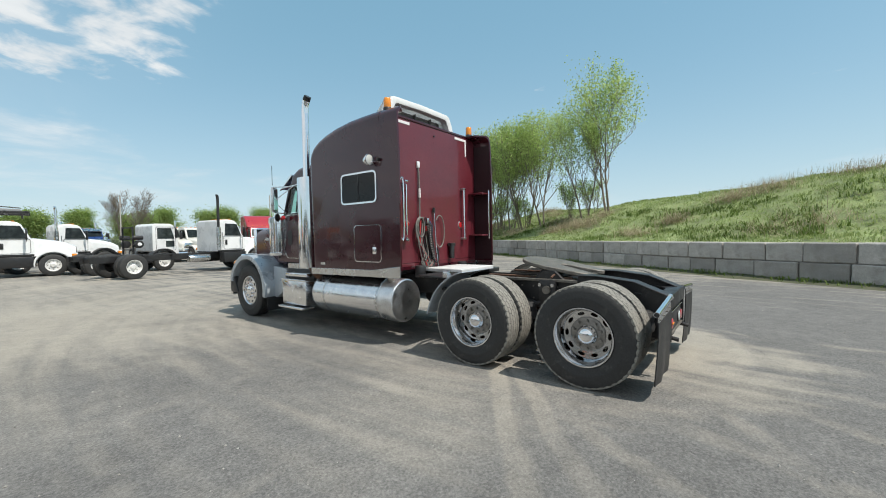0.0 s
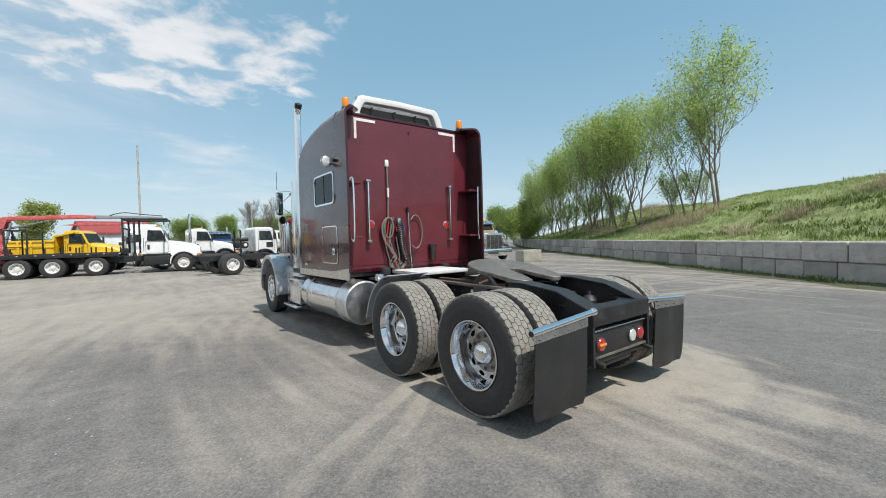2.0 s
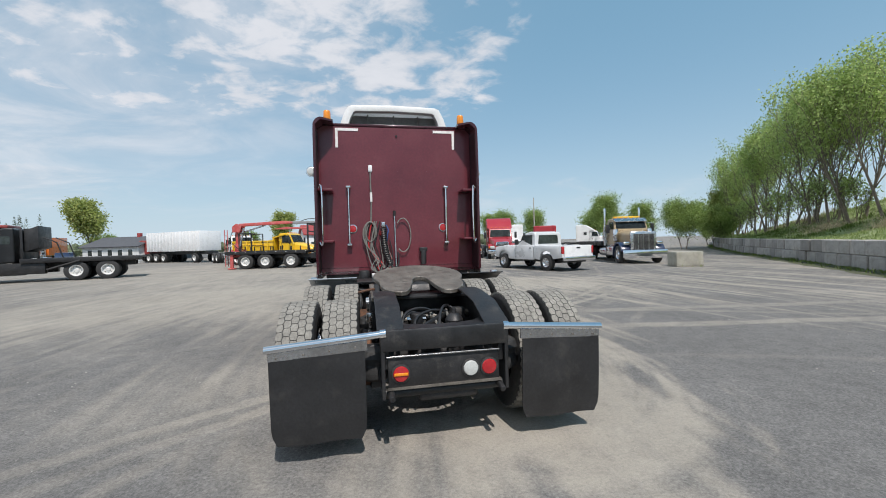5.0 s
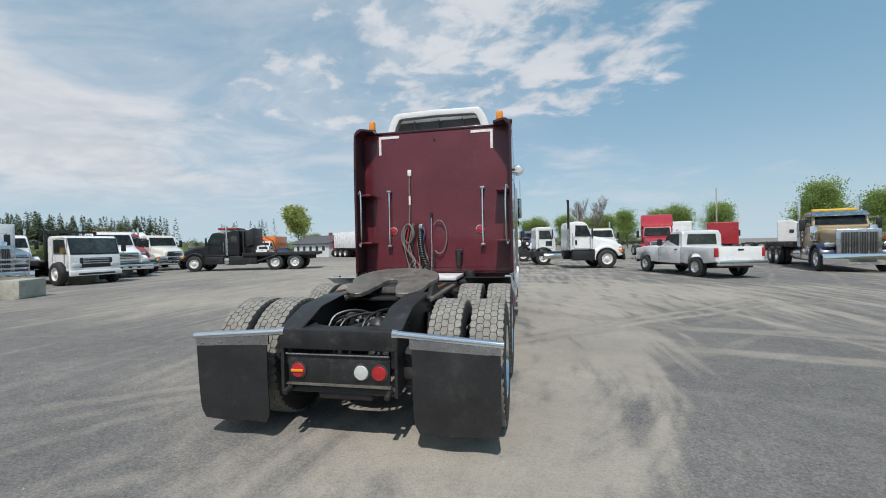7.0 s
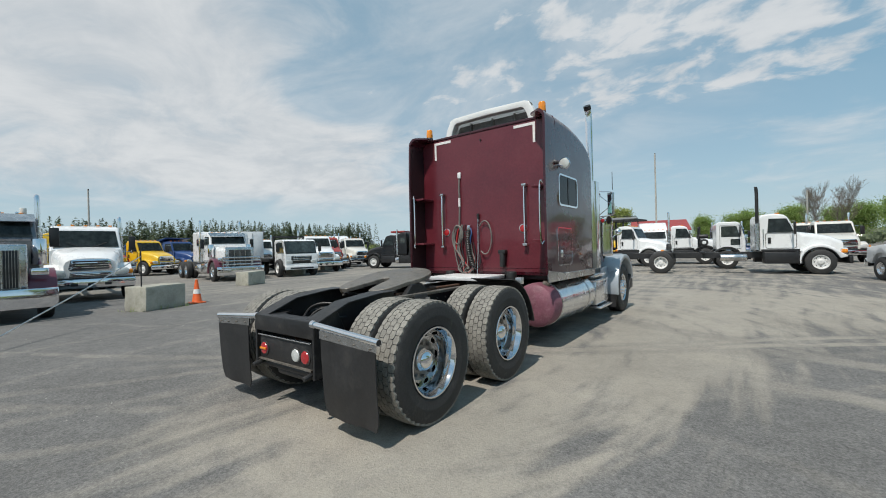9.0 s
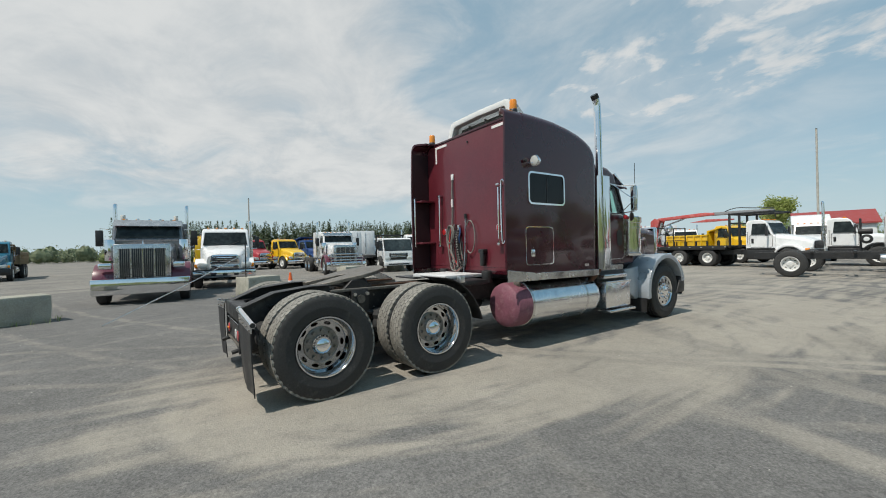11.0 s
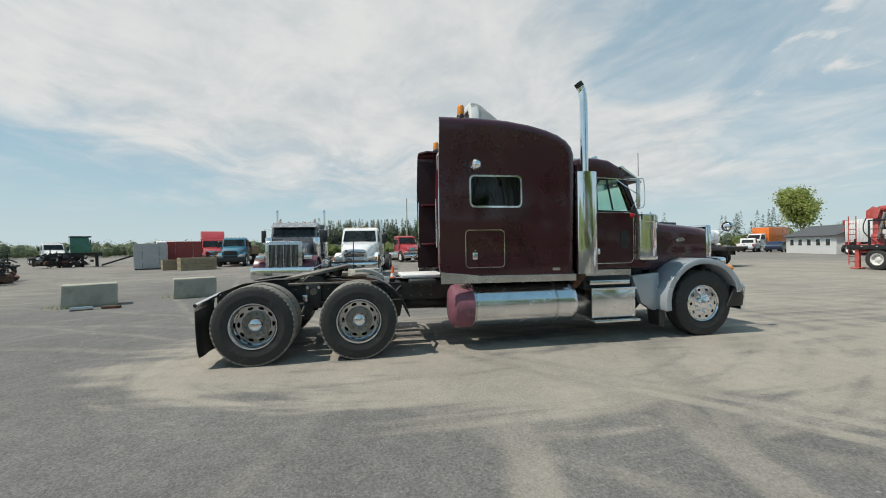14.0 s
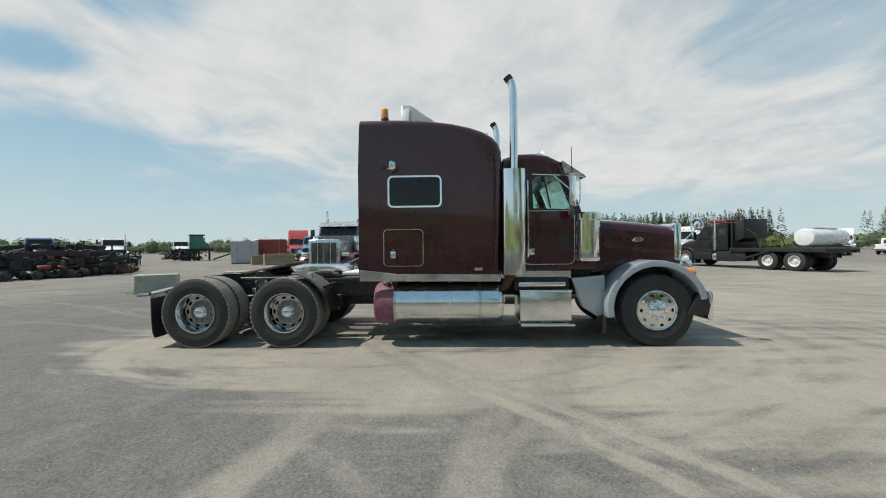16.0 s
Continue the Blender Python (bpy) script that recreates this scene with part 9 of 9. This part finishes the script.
def car(label, colour, m):
    t = thing("parked_car", label, "car", m, "parked cars")
    col = PAINT[colour]
    prof = [(-2.1, 0.45), (-2.15, 0.85), (-1.5, 0.98), (-0.9, 1.42), (0.4, 1.45), (1.1, 0.98), (2.0, 0.85), (2.15, 0.6), (2.1, 0.35), (-2.0, 0.35)]
    part("body", prism(prof, "x", -0.86, 0.86, 0.08, 3), col, t, sharp=40)
    for side in (-1, 1):
        part("side_window", prism([(-1.25, 1.0), (0.9, 1.0), (0.35, 1.38), (-0.85, 1.36)], "x", min(0.855 * side, 0.87 * side), max(0.855 * side, 0.87 * side)), PLASTIC_GLASS, t)
        for y in (-1.3, 1.35):
            w = part("wheel", YARD["car_rim"], None, t)
            w.matrix_local = Matrix.Translation((0.78 * side, y, 0.32)) @ (Matrix() if side > 0 else Matrix.Rotation(math.pi, 4, "Z")) @ Matrix.Scale(0.8, 4)
            part("tyre", YARD["car_tyre"], None, w)


car("dark blue car parked far down the lane", "navy", heading(-37.4, 55.5, -0.5, 0.85))
car("dark grey car parked by the low house", "grey", heading(-21.5, 50.5, 0.9, 0.4))
car("blue car parked across the yard", "blue", heading(-23.0, -33.0, 0.9, -0.4))
car("white car parked across the yard", "white", heading(-19.0, -35.0, 0.9, -0.4))
# ---- loose things in the yard ----
def concrete_block():
    bm = bmesh.new()
    add_box(bm, -0.34, 0.34, -0.58, 0.58, 0.0, 0.63)
    bmesh.ops.subdivide_edges(bm, edges=bm.edges[:], cuts=3, use_grid_fill=True)
    for v in bm.verts:
        k = noise.noise(v.co * 3.1)
        v.co += v.co.normalized() * 0.030 * k
    soften(bm, 0.035, 2, 40)
    return to_mesh("concrete_block", bm, MOSSY, 30)


def barrier_blocks():
    me = concrete_block()
    for x, y, turn, s in ((-6.1, -6.1, 28, 1.0), (-7.5, -4.0, 24, 1.0), (-9.75, 1.4, 24, 1.05), (-15.1, 6.8, 24, 1.0), (-19.4, 11.9, 26, 1.0), (-23.2, 16.9, 24, 1.0), (15.0, 13.4, 80, 1.15)):
        solo("concrete_block", me, None, "weathered grey concrete barrier block standing on the yard", "block", "barrier blocks", m=pose(x, y, -0.01, 0, 0, turn) @ Matrix.Scale(s, 4))


barrier_blocks()


def block_weeds():
    rng = np.random.default_rng(31)
    quads = []
    for cx, cy in ((-5.9, -6.2), (-7.5, -4.0), (-9.75, 1.4), (15.0, 13.4)):
        for _ in range(60):
            a = rng.uniform(0, 6.283)
            x, y = cx + math.cos(a) * 0.45 + rng.normal(0, 0.06), cy + math.sin(a) * 0.80 + rng.normal(0, 0.06)
            h, w, g = rng.uniform(0.03, 0.13), 0.008, rng.uniform(0, 6.283)
            dx, dy = math.cos(g), math.sin(g)
            quads.append(((x - dy * w, y + dx * w, 0), (x + dy * w, y - dx * w, 0), (x + dx * h * 0.4, y + dy * h * 0.4, h), (x + dx * h * 0.4 - dy * w, y + dy * h * 0.4 + dx * w, h * 0.95)))
    tagged(new("block_weeds", quads_mesh("block_weeds", quads, BLADE)), "thin green weeds growing round the barrier blocks", "weeds", kind="stuff")


block_weeds()
CONE = shade("orange_cone_plastic", (0.75, 0.12, 0.02), 0.5, 0, 0.1, 0.12, 6, 50, dirt=(0.45, 0.12, 0.05), dirt_at=(0.55, 0.8))
cone = thing("traffic_cone", "orange traffic cone beside a concrete block", "cone", pose(-9.95, 2.5, 0))
part("cone_body", add_lathe(bmesh.new(), [(0.15, 0.03), (0.13, 0.06), (0.035, 0.70), (0.025, 0.71), (0, 0.71)], None, 24), CONE, cone)
part("cone_base", box(-0.19, 0.19, -0.19, 0.19, 0.0, 0.035, 0.02), CONE, cone)
part("cone_collar", add_lathe(bmesh.new(), [(0.098, 0.28), (0.102, 0.285), (0.078, 0.42), (0.074, 0.42)], None, 24, True), TAPE, cone)
solo("barrier_line", tube(curve([(-5.6, -2.3, 0.03), (-6.6, -1.6, 0.30), (-8.0, -0.4, 0.80), (-9.35, 0.95, 1.45)], 8), 0.014, 6), STEEL, "thin pale line slanting from a rod to the ground", "line")
solo("marker_rod", tube([(-9.35, 0.95, -0.02), (-9.35, 0.95, 1.75)], 0.018, 8), FRAME, "thin dark steel rod standing beside a block", "rod")
solo("scrap_pipe", cyl((-5.05, -5.95, 0.05), (-5.25, -5.55, 0.05), 0.05, 12), STEEL, "short bright pipe lying by a concrete block", "pipe")
solo("timber_scrap", box(-5.45, -5.30, -5.40, -5.00, 0.0, 0.07, 0.01), RUST, "dark timber scrap lying by a block", "timber")


# ---- scrap rows: stacked frames, axles and wheels ----
def scrap():
    rng = random.Random(14)

    def frame_stack(x, y, turn, layers, length):
        """Cut truck frames piled on racks, with springs, hubs and brackets hanging in them."""
        t = thing("scrap_frame_stack", "pile of black cut truck frames, axles and brackets", "scrap", pose(x, y, 0, 0, 0, turn), "scrap piles")
        top = 0.42 * layers + 0.1
        for k in range(layers):
            z = 0.22 + 0.42 * k
            skew, tilt = rng.uniform(-0.25, 0.25), rng.uniform(-0.08, 0.10)
            a0, a1 = -length / 2 + rng.uniform(0.0, length * 0.25), length / 2 - rng.uniform(0.0, length * 0.25)
            for side in (-1, 1):
                x0 = 0.44 * side + skew
                rail = [(a0, z), (a1, z + tilt), (a1, z + tilt + 0.24), (a1 - 0.9, z + tilt + 0.27), (a0 + 0.7, z + 0.25), (a0, z + 0.16)]
                part("frame_rail", prism(rail, "x", x0 - 0.035, x0 + 0.035, 0.006, 1), FRAME, t)
            for c in range(4):
                y0 = a0 + (a1 - a0) * (c + 0.5) / 4 + rng.uniform(-0.2, 0.2)
                part("cross_member", box(-0.95 + skew, 0.95 + skew - rng.uniform(0, .5), y0 - 0.06, y0 + 0.06, z + 0.05, z + 0.17, 0.01, 1), FRAME, t)
            for side in (-1, 1):
                y0 = rng.uniform(a0 + 0.7, a1 - 0.7)
                part("spring_pack", prism([(y0 - 0.6, z + 0.02), (y0, z - 0.14), (y0 + 0.6, z + 0.02), (y0 + 0.6, z + 0.08), (y0, z - 0.04), (y0 - 0.6, z + 0.08)], "x", (0.52 + 0.2 * k % 0.3) * side, (0.62 + 0.2 * k % 0.3) * side), FRAME if z > 0.5 else RUST, t)
                y0 = rng.uniform(a0, a1)
                part("mount_bracket", prism([(y0 - 0.22, z - 0.05), (y0 + 0.18, z - 0.10), (y0 + 0.26, z + 0.30), (y0 - 0.05, z + 0.42), (y0 - 0.20, z + 0.2)], "x", 0.60 * side, 0.66 * side, 0.006, 1), FRAME, t)
        for _ in range(58):
            a, b, c = rng.uniform(-1.2, 1.2), rng.uniform(-length / 2, length / 2), rng.uniform(0.06, top) ** 1.0
            low = c < 0.55
            kind = rng.random()
            mat = rng.choice((FRAME, RUST, GREASE, RUST)) if low else rng.choice((FRAME, FRAME, FRAME, FRAME, RUST))
            if kind < 0.16:
                part("hub", add_lathe(bmesh.new(), [(0.0, -0.10), (0.09, -0.09), (0.10, -0.02), (0.19, 0.0), (0.20, 0.10), (0.08, 0.12), (0.0, 0.12)], pose(a, b, c, rng.uniform(0, 180), rng.uniform(0, 90), 0), 14), mat, t)
            elif kind < 0.50:
                p = [(a, b, c), (a + rng.uniform(-.5, .5), b + rng.uniform(-.5, .5), max(0.05, c + rng.uniform(-.3, .3))), (a + rng.uniform(-.7, .7), b + rng.uniform(-.8, .8), max(0.05, c + rng.uniform(-.4, .4)))]
                part("bent_bar", tube(curve(p, 4), rng.uniform(0.018, 0.045), 6), mat, t)
            elif kind < 0.58:
                part("upright_post", box(a - 0.05, a + 0.05, b - 0.04, b + 0.04, 0.0, top + rng.uniform(0.0, 0.45), 0.006, 1), FRAME, t)
            else:
                w, l, h = rng.uniform(0.02, 0.22), rng.uniform(0.06, 0.38), rng.uniform(0.04, 0.22)
                bm = prism([(-l, -h), (l * rng.uniform(0.3, 1), -h), (l, h * rng.uniform(-0.5, 0.6)), (l * rng.uniform(-0.2, 0.7), h), (-l * rng.uniform(0.4, 1), h * rng.uniform(0.3, 1))], "x", -w, w, 0.008, 1)
                bm.transform(pose(a, b, max(c, h), rng.uniform(-30, 30), rng.uniform(-25, 25), rng.uniform(-60, 60)))
                part("scrap_bracket", bm, mat, t)
        wheel = part("scrap_tyre", YARD["tyre"], None, t)
        wheel.matrix_local = pose(rng.choice((-0.9, 0.9)), rng.uniform(-length / 2, length / 2), rng.uniform(0.42, 0.6), 0, rng.uniform(-15, 15), rng.uniform(-20, 20)) @ Matrix.Scale(0.8, 4)
        a, b = rng.uniform(-0.9, 0.9), rng.uniform(-length / 3, length / 3)
        part("painted_bracket", box(a - 0.05, a + 0.05, b - 0.05, b + 0.05, 0.1, top * 0.8, 0.01, 1), WHITE, t, "dull white upright in the pile")
        b = rng.uniform(-length / 3, length / 3)
        part("red_scrap_tank", cyl((0.9, b - 0.25, 0.55), (0.95, b + 0.25, 0.60), 0.12, 12, width=0.03), PAINT["dull_red"], t, "small faded red air tank")

    for x, y, turn, layers, length in ((-12.2, -18.2, 60, 3, 6), (-15.2, -17.2, 40, 3, 4), (-17.4, -18.6, 25, 2, 4), (-9.0, -21.5, 55, 4, 7), (-6.0, -23.0, 50, 4, 6), (-16.5, -21.5, 62, 4, 6), (-11.5, -23.5, 50, 4, 7), (-3.0, -24.0, 40, 4, 6), (-20.5, -24.0, 60, 4, 5), (-25.0, -25.5, 30, 3, 6), (-39.2, -28.2, 35, 3, 4)):
        frame_stack(x, y, turn, layers, length)
    for k in range(34):
        f = k / 34
        x, y = -4.5 - 11.5 * f + rng.uniform(-1, 1), -20.6 + 4.2 * f + rng.uniform(-1.3, 0.8)
        t = thing("scrap_axle", "rusty truck axle lying on the ground", "axle", pose(x, y, 0.24, 0, 0, rng.uniform(0, 180)), "scrap piles")
        mat = rng.choice((RUST, FRAME, FRAME))
        part("axle_tube", add_lathe(bmesh.new(), [(0.06, -0.9), (0.07, -0.35), (0.20, -0.18), (0.22, 0), (0.20, 0.18), (0.07, 0.35), (0.06, 0.9)], ALONG_X, 14), mat, t)
        for side in (-1, 1):
            part("brake_drum", add_lathe(bmesh.new(), [(0.06, 0.66 * side), (0.16, 0.68 * side), (0.21, 0.74 * side), (0.21, 0.86 * side), (0.10, 0.88 * side), (0.09, 0.98 * side), (0.0, 0.98 * side)], ALONG_X, 16), mat, t)
            part("brake_chamber", cyl((0.42 * side, 0.16, 0.02), (0.42 * side, 0.34, 0.06), 0.08, 10, width=0.015), FRAME, t)
    for k in range(7):
        x, y = -13.5 - 3.5 * rng.random(), -15.9 - 1.6 * rng.random()
        solo("discarded_truck_tyre", YARD["tyre"], None, "old truck tyre lying flat in the scrap", "tyre", "scrap piles", m=pose(x, y, 0.15, 0, 90, 0))
    # a cut-off cab standing on the far frames
    g = thing("scrap_cab", "dull green cab shell with a dark roof on scrap frames", "cab", pose(-40.0, -27.0, 0.0, 0, 0, 35), "scrap piles")
    part("cab_shell", cab_bm(-0.75, 0.75, 1.45, 3.0, 2.3, 0.92, 0.10), PAINT["green"], g)
    part("cab_window", box(-0.72, 0.72, 0.79, 0.83, 2.32, 2.78, 0.02), PLASTIC_GLASS, g)
    part("roof_lip", box(-0.98, 0.98, -0.80, 0.86, 2.98, 3.10, 0.04), FRAME, g)
    for side in (-1, 1):
        part("support_rail", box(0.55 * side - 0.06, 0.55 * side + 0.06, -1.9, 1.7, 1.16, 1.44, 0.01, 1), FRAME, g)
        for y in (-1.5, 0.2, 1.3):
            part("support_post", box(0.55 * side - 0.07, 0.55 * side + 0.07, y - 0.08, y + 0.08, 0.0, 1.2, 0.01, 1), FRAME, g)
    for y in (-1.2, -0.2, 0.9):
        part("support_cross", box(-1.0, 1.0, y - 0.06, y + 0.06, 0.5, 0.72, 0.01, 1), FRAME, g)
    t = thing("scrap_ramp", "dark steel ramp leaning in the scrap rows", "ramp", pose(-43.0, -24.5, 0, 0, 0, 30), "scrap piles")
    for side in (-1, 1):
        part("ramp_beam", prism([(-2.0, 0.0), (2.0, 1.4), (2.0, 1.58), (-2.0, 0.16)], "x", 0.42 * side - 0.05, 0.42 * side + 0.05, 0.01), FRAME, t)
        part("ramp_leg", box(0.42 * side - 0.05, 0.42 * side + 0.05, 1.7, 1.8, 0.0, 1.3, 0.01), FRAME, t)
    for k in range(9):
        f = k / 8
        part("ramp_tread", box(-0.42, 0.42, -1.85 + 3.7 * f, -1.73 + 3.7 * f, 0.10 + 1.30 * f, 0.15 + 1.30 * f, 0.006, 1), FRAME, t)


scrap()


def container(name, label, m, colour, size, ribs=14):
    t = thing(name, label, "container", m)
    w, l, h = size
    bm = bmesh.new()
    add_box(bm, -w / 2, w / 2, -l / 2, l / 2, 0.08, h)
    part("container_box", soften(bm, 0.02, 1), colour, t)
    for k in range(ribs):
        y = -l / 2 + l * (k + 0.5) / ribs
        for side in (-1, 1):
            part("corrugation", box(min(side * w / 2, side * (w / 2 + 0.03)), max(side * w / 2, side * (w / 2 + 0.03)), y - l / ribs * 0.25, y + l / ribs * 0.25, 0.2, h - 0.12, 0.008, 1), colour, t)
    for x in (-w * 0.25, w * 0.25):
        part("lock_bar", tube([(x, l / 2 + 0.02, 0.15), (x, l / 2 + 0.02, h - 0.1)], 0.018, 6), STEEL, t)
    for x in (-w * 0.45, w * 0.45):
        for y in (-l * 0.48, l * 0.48):
            part("foot", box(x - 0.08, x + 0.08, y - 0.08, y + 0.08, 0.0, 0.10, 0.01), FRAME, t)


CONT = shade("pale_grey_container_paint", (0.42, 0.41, 0.41), 0.6, 0, 0, 0.12, 1.2, 20, 0.1, dirt=(0.32, 0.27, 0.24), dirt_at=(0.55, 0.8))
CRATE = shade("weathered_plank_wood", (0.30, 0.24, 0.155), 0.85, 0, 0, 0.25, 3, 40, 0.3, per=0.15)
container("shipping_container", "pale grey steel container with closed doors", heading(-31.0, -16.3, 0.91, 0.41), CONT, (2.2, 3.2, 2.1))
container("red_container", "red open-sided steel container", heading(-34.0, -15.0, 0.92, 0.38), PAINT["dull_red"], (2.6, 3.4, 2.3))


def crate(x, y, turn, w, l, h):
    t = thing("plank_crate", "weathered wooden plank crate on the ground", "crate", pose(x, y, 0, 0, 0, turn), "plank crates")
    n = max(3, int(h / 0.2))
    for k in range(n):
        z = h * k / n
        for side in (-1, 1):
            part("plank", box(-w / 2, w / 2, side * l / 2 - 0.02, side * l / 2 + 0.02, z + 0.01, z + h / n - 0.01, 0.006, 1), CRATE, t)
            part("plank", box(side * w / 2 - 0.02, side * w / 2 + 0.02, -l / 2 + 0.02, l / 2 - 0.02, z + 0.01, z + h / n - 0.01, 0.006, 1), CRATE, t)
    part("crate_load", box(-w / 2 + 0.03, w / 2 - 0.03, -l / 2 + 0.03, l / 2 - 0.03, 0.0, h - 0.06, 0.02), CRATE, t)


crate(-27.2, -11.4, 30, 1.9, 2.3, 0.95)
crate(-27.9, -13.3, 30, 1.2, 1.5, 0.80)


# ---- buildings and poles ----
SIDING = shade("white_siding", (0.66, 0.68, 0.68), 0.6, 0, 0, 0.05, 1, 20)
ROOFING = shade("grey_shingles", (0.085, 0.09, 0.10), 0.9, 0, 0, 0.2, 2, 20, 0.2)


def house(m, w, l, h, label):
    t = thing("house", label, "house", m)
    part("wall", box(-w / 2, w / 2, -l / 2, l / 2, 0, h, 0.02), SIDING, t)
    n = int(h / 0.25)
    for k in range(n):
        part("siding_board", box(w / 2, w / 2 + 0.02, -l / 2, l / 2, 0.25 * k + 0.01, 0.25 * k + 0.23, 0.004, 1), SIDING, t)
        part("siding_board", box(-w / 2, w / 2, -l / 2 - 0.02, -l / 2, 0.25 * k + 0.01, 0.25 * k + 0.23, 0.004, 1), SIDING, t)
    r = part("roof", prism([(-w / 2 - 0.5, h - 0.1), (0, h + 1.7), (w / 2 + 0.5, h - 0.1), (w / 2 + 0.45, h - 0.25), (0, h + 1.5), (-w / 2 - 0.45, h - 0.25)], "y", -l / 2 - 0.4, l / 2 + 0.4), ROOFING, t)
    part("gable", prism([(-w / 2, h), (w / 2, h), (0, h + 1.55)], "y", -l / 2 - 0.01, l / 2 + 0.01), SIDING, t)
    part("chimney", box(-0.3, 0.3, 1.5, 2.1, h + 0.8, h + 2.3, 0.02), PAINT["dull_red"], r)
    for y in (-l * 0.36, -l * 0.18, 0.0, l * 0.18, l * 0.36):
        wd = part("window", box(w / 2 + 0.01, w / 2 + 0.06, y - 0.55, y + 0.55, h * 0.42, h * 0.82, 0.02), WHITE, t)
        part("pane", box(w / 2 + 0.05, w / 2 + 0.07, y - 0.45, y + 0.45, h * 0.45, h * 0.79, 0.01), PLASTIC_GLASS, wd)
    for x in (-w * 0.25, w * 0.25):
        wd = part("window", box(x - 0.55, x + 0.55, -l / 2 - 0.06, -l / 2 - 0.01, h * 0.42, h * 0.82, 0.02), WHITE, t)
        part("pane", box(x - 0.45, x + 0.45, -l / 2 - 0.07, -l / 2 - 0.05, h * 0.45, h * 0.79, 0.01), PLASTIC_GLASS, wd)


house(heading(-28.6, 53.0, 0.8, 0.6) @ Matrix.Rotation(radians(-60), 4, "Z") @ Matrix.Scale(0.68, 4), 8, 12, 3.0, "white sided house with a grey shingle roof beyond the yard")


def shed():
    t = thing("storage_building", "low white sided building with a faded red metal roof", "building", heading(-6.0, 58.0, 1, 0.25))
    part("wall", box(-3.5, 3.5, -3, 3, 0, 3.0, 0.03), SIDING, t)
    part("roof", prism([(-3.8, 2.95), (0, 4.3), (3.8, 2.95), (3.8, 3.1), (0, 4.5), (-3.8, 3.1)], "y", -3.3, 3.3), PAINT["dull_red"], t)
    part("gable", prism([(-3.5, 3.0), (3.5, 3.0), (0, 4.25)], "y", -3.01, 3.01), SIDING, t)
    for y in np.arange(-2, 2.5, 2.0):
        part("wall_panel", box(3.49, 3.54, y - 0.9, y + 0.9, 0.1, 2.9, 0.01), SIDING, t)
        w = part("window", box(3.53, 3.58, y - 0.4, y + 0.4, 1.2, 2.1, 0.02), WHITE, t)
        part("pane", box(3.57, 3.59, y - 0.32, y + 0.32, 1.28, 2.02, 0.01), PLASTIC_GLASS, w)


shed()
POLE = shade("weathered_pole_wood", (0.42, 0.40, 0.36), 0.85, 0, 0, 0.2, 3, 40, 0.3)
for x, y, h, r in ((-3.4, 40.2, 10.0, 0.085), (-41.0, 6.3, 7.2, 0.08), (26.0, 55.0, 8.0, 0.10), (9.0, 58.0, 7.0, 0.08)):
    p = thing("utility_pole", "tall bare utility pole standing in the yard", "pole", pose(x, y, 0), "poles")
    part("pole_shaft", cyl((0, 0, 0), (0, 0, h), r, 12, r * 0.75), POLE, p)
    part("pole_cap", cyl((0, 0, h), (0, 0, h + 0.05), r * 0.85, 12, r * 0.5), FRAME, p)
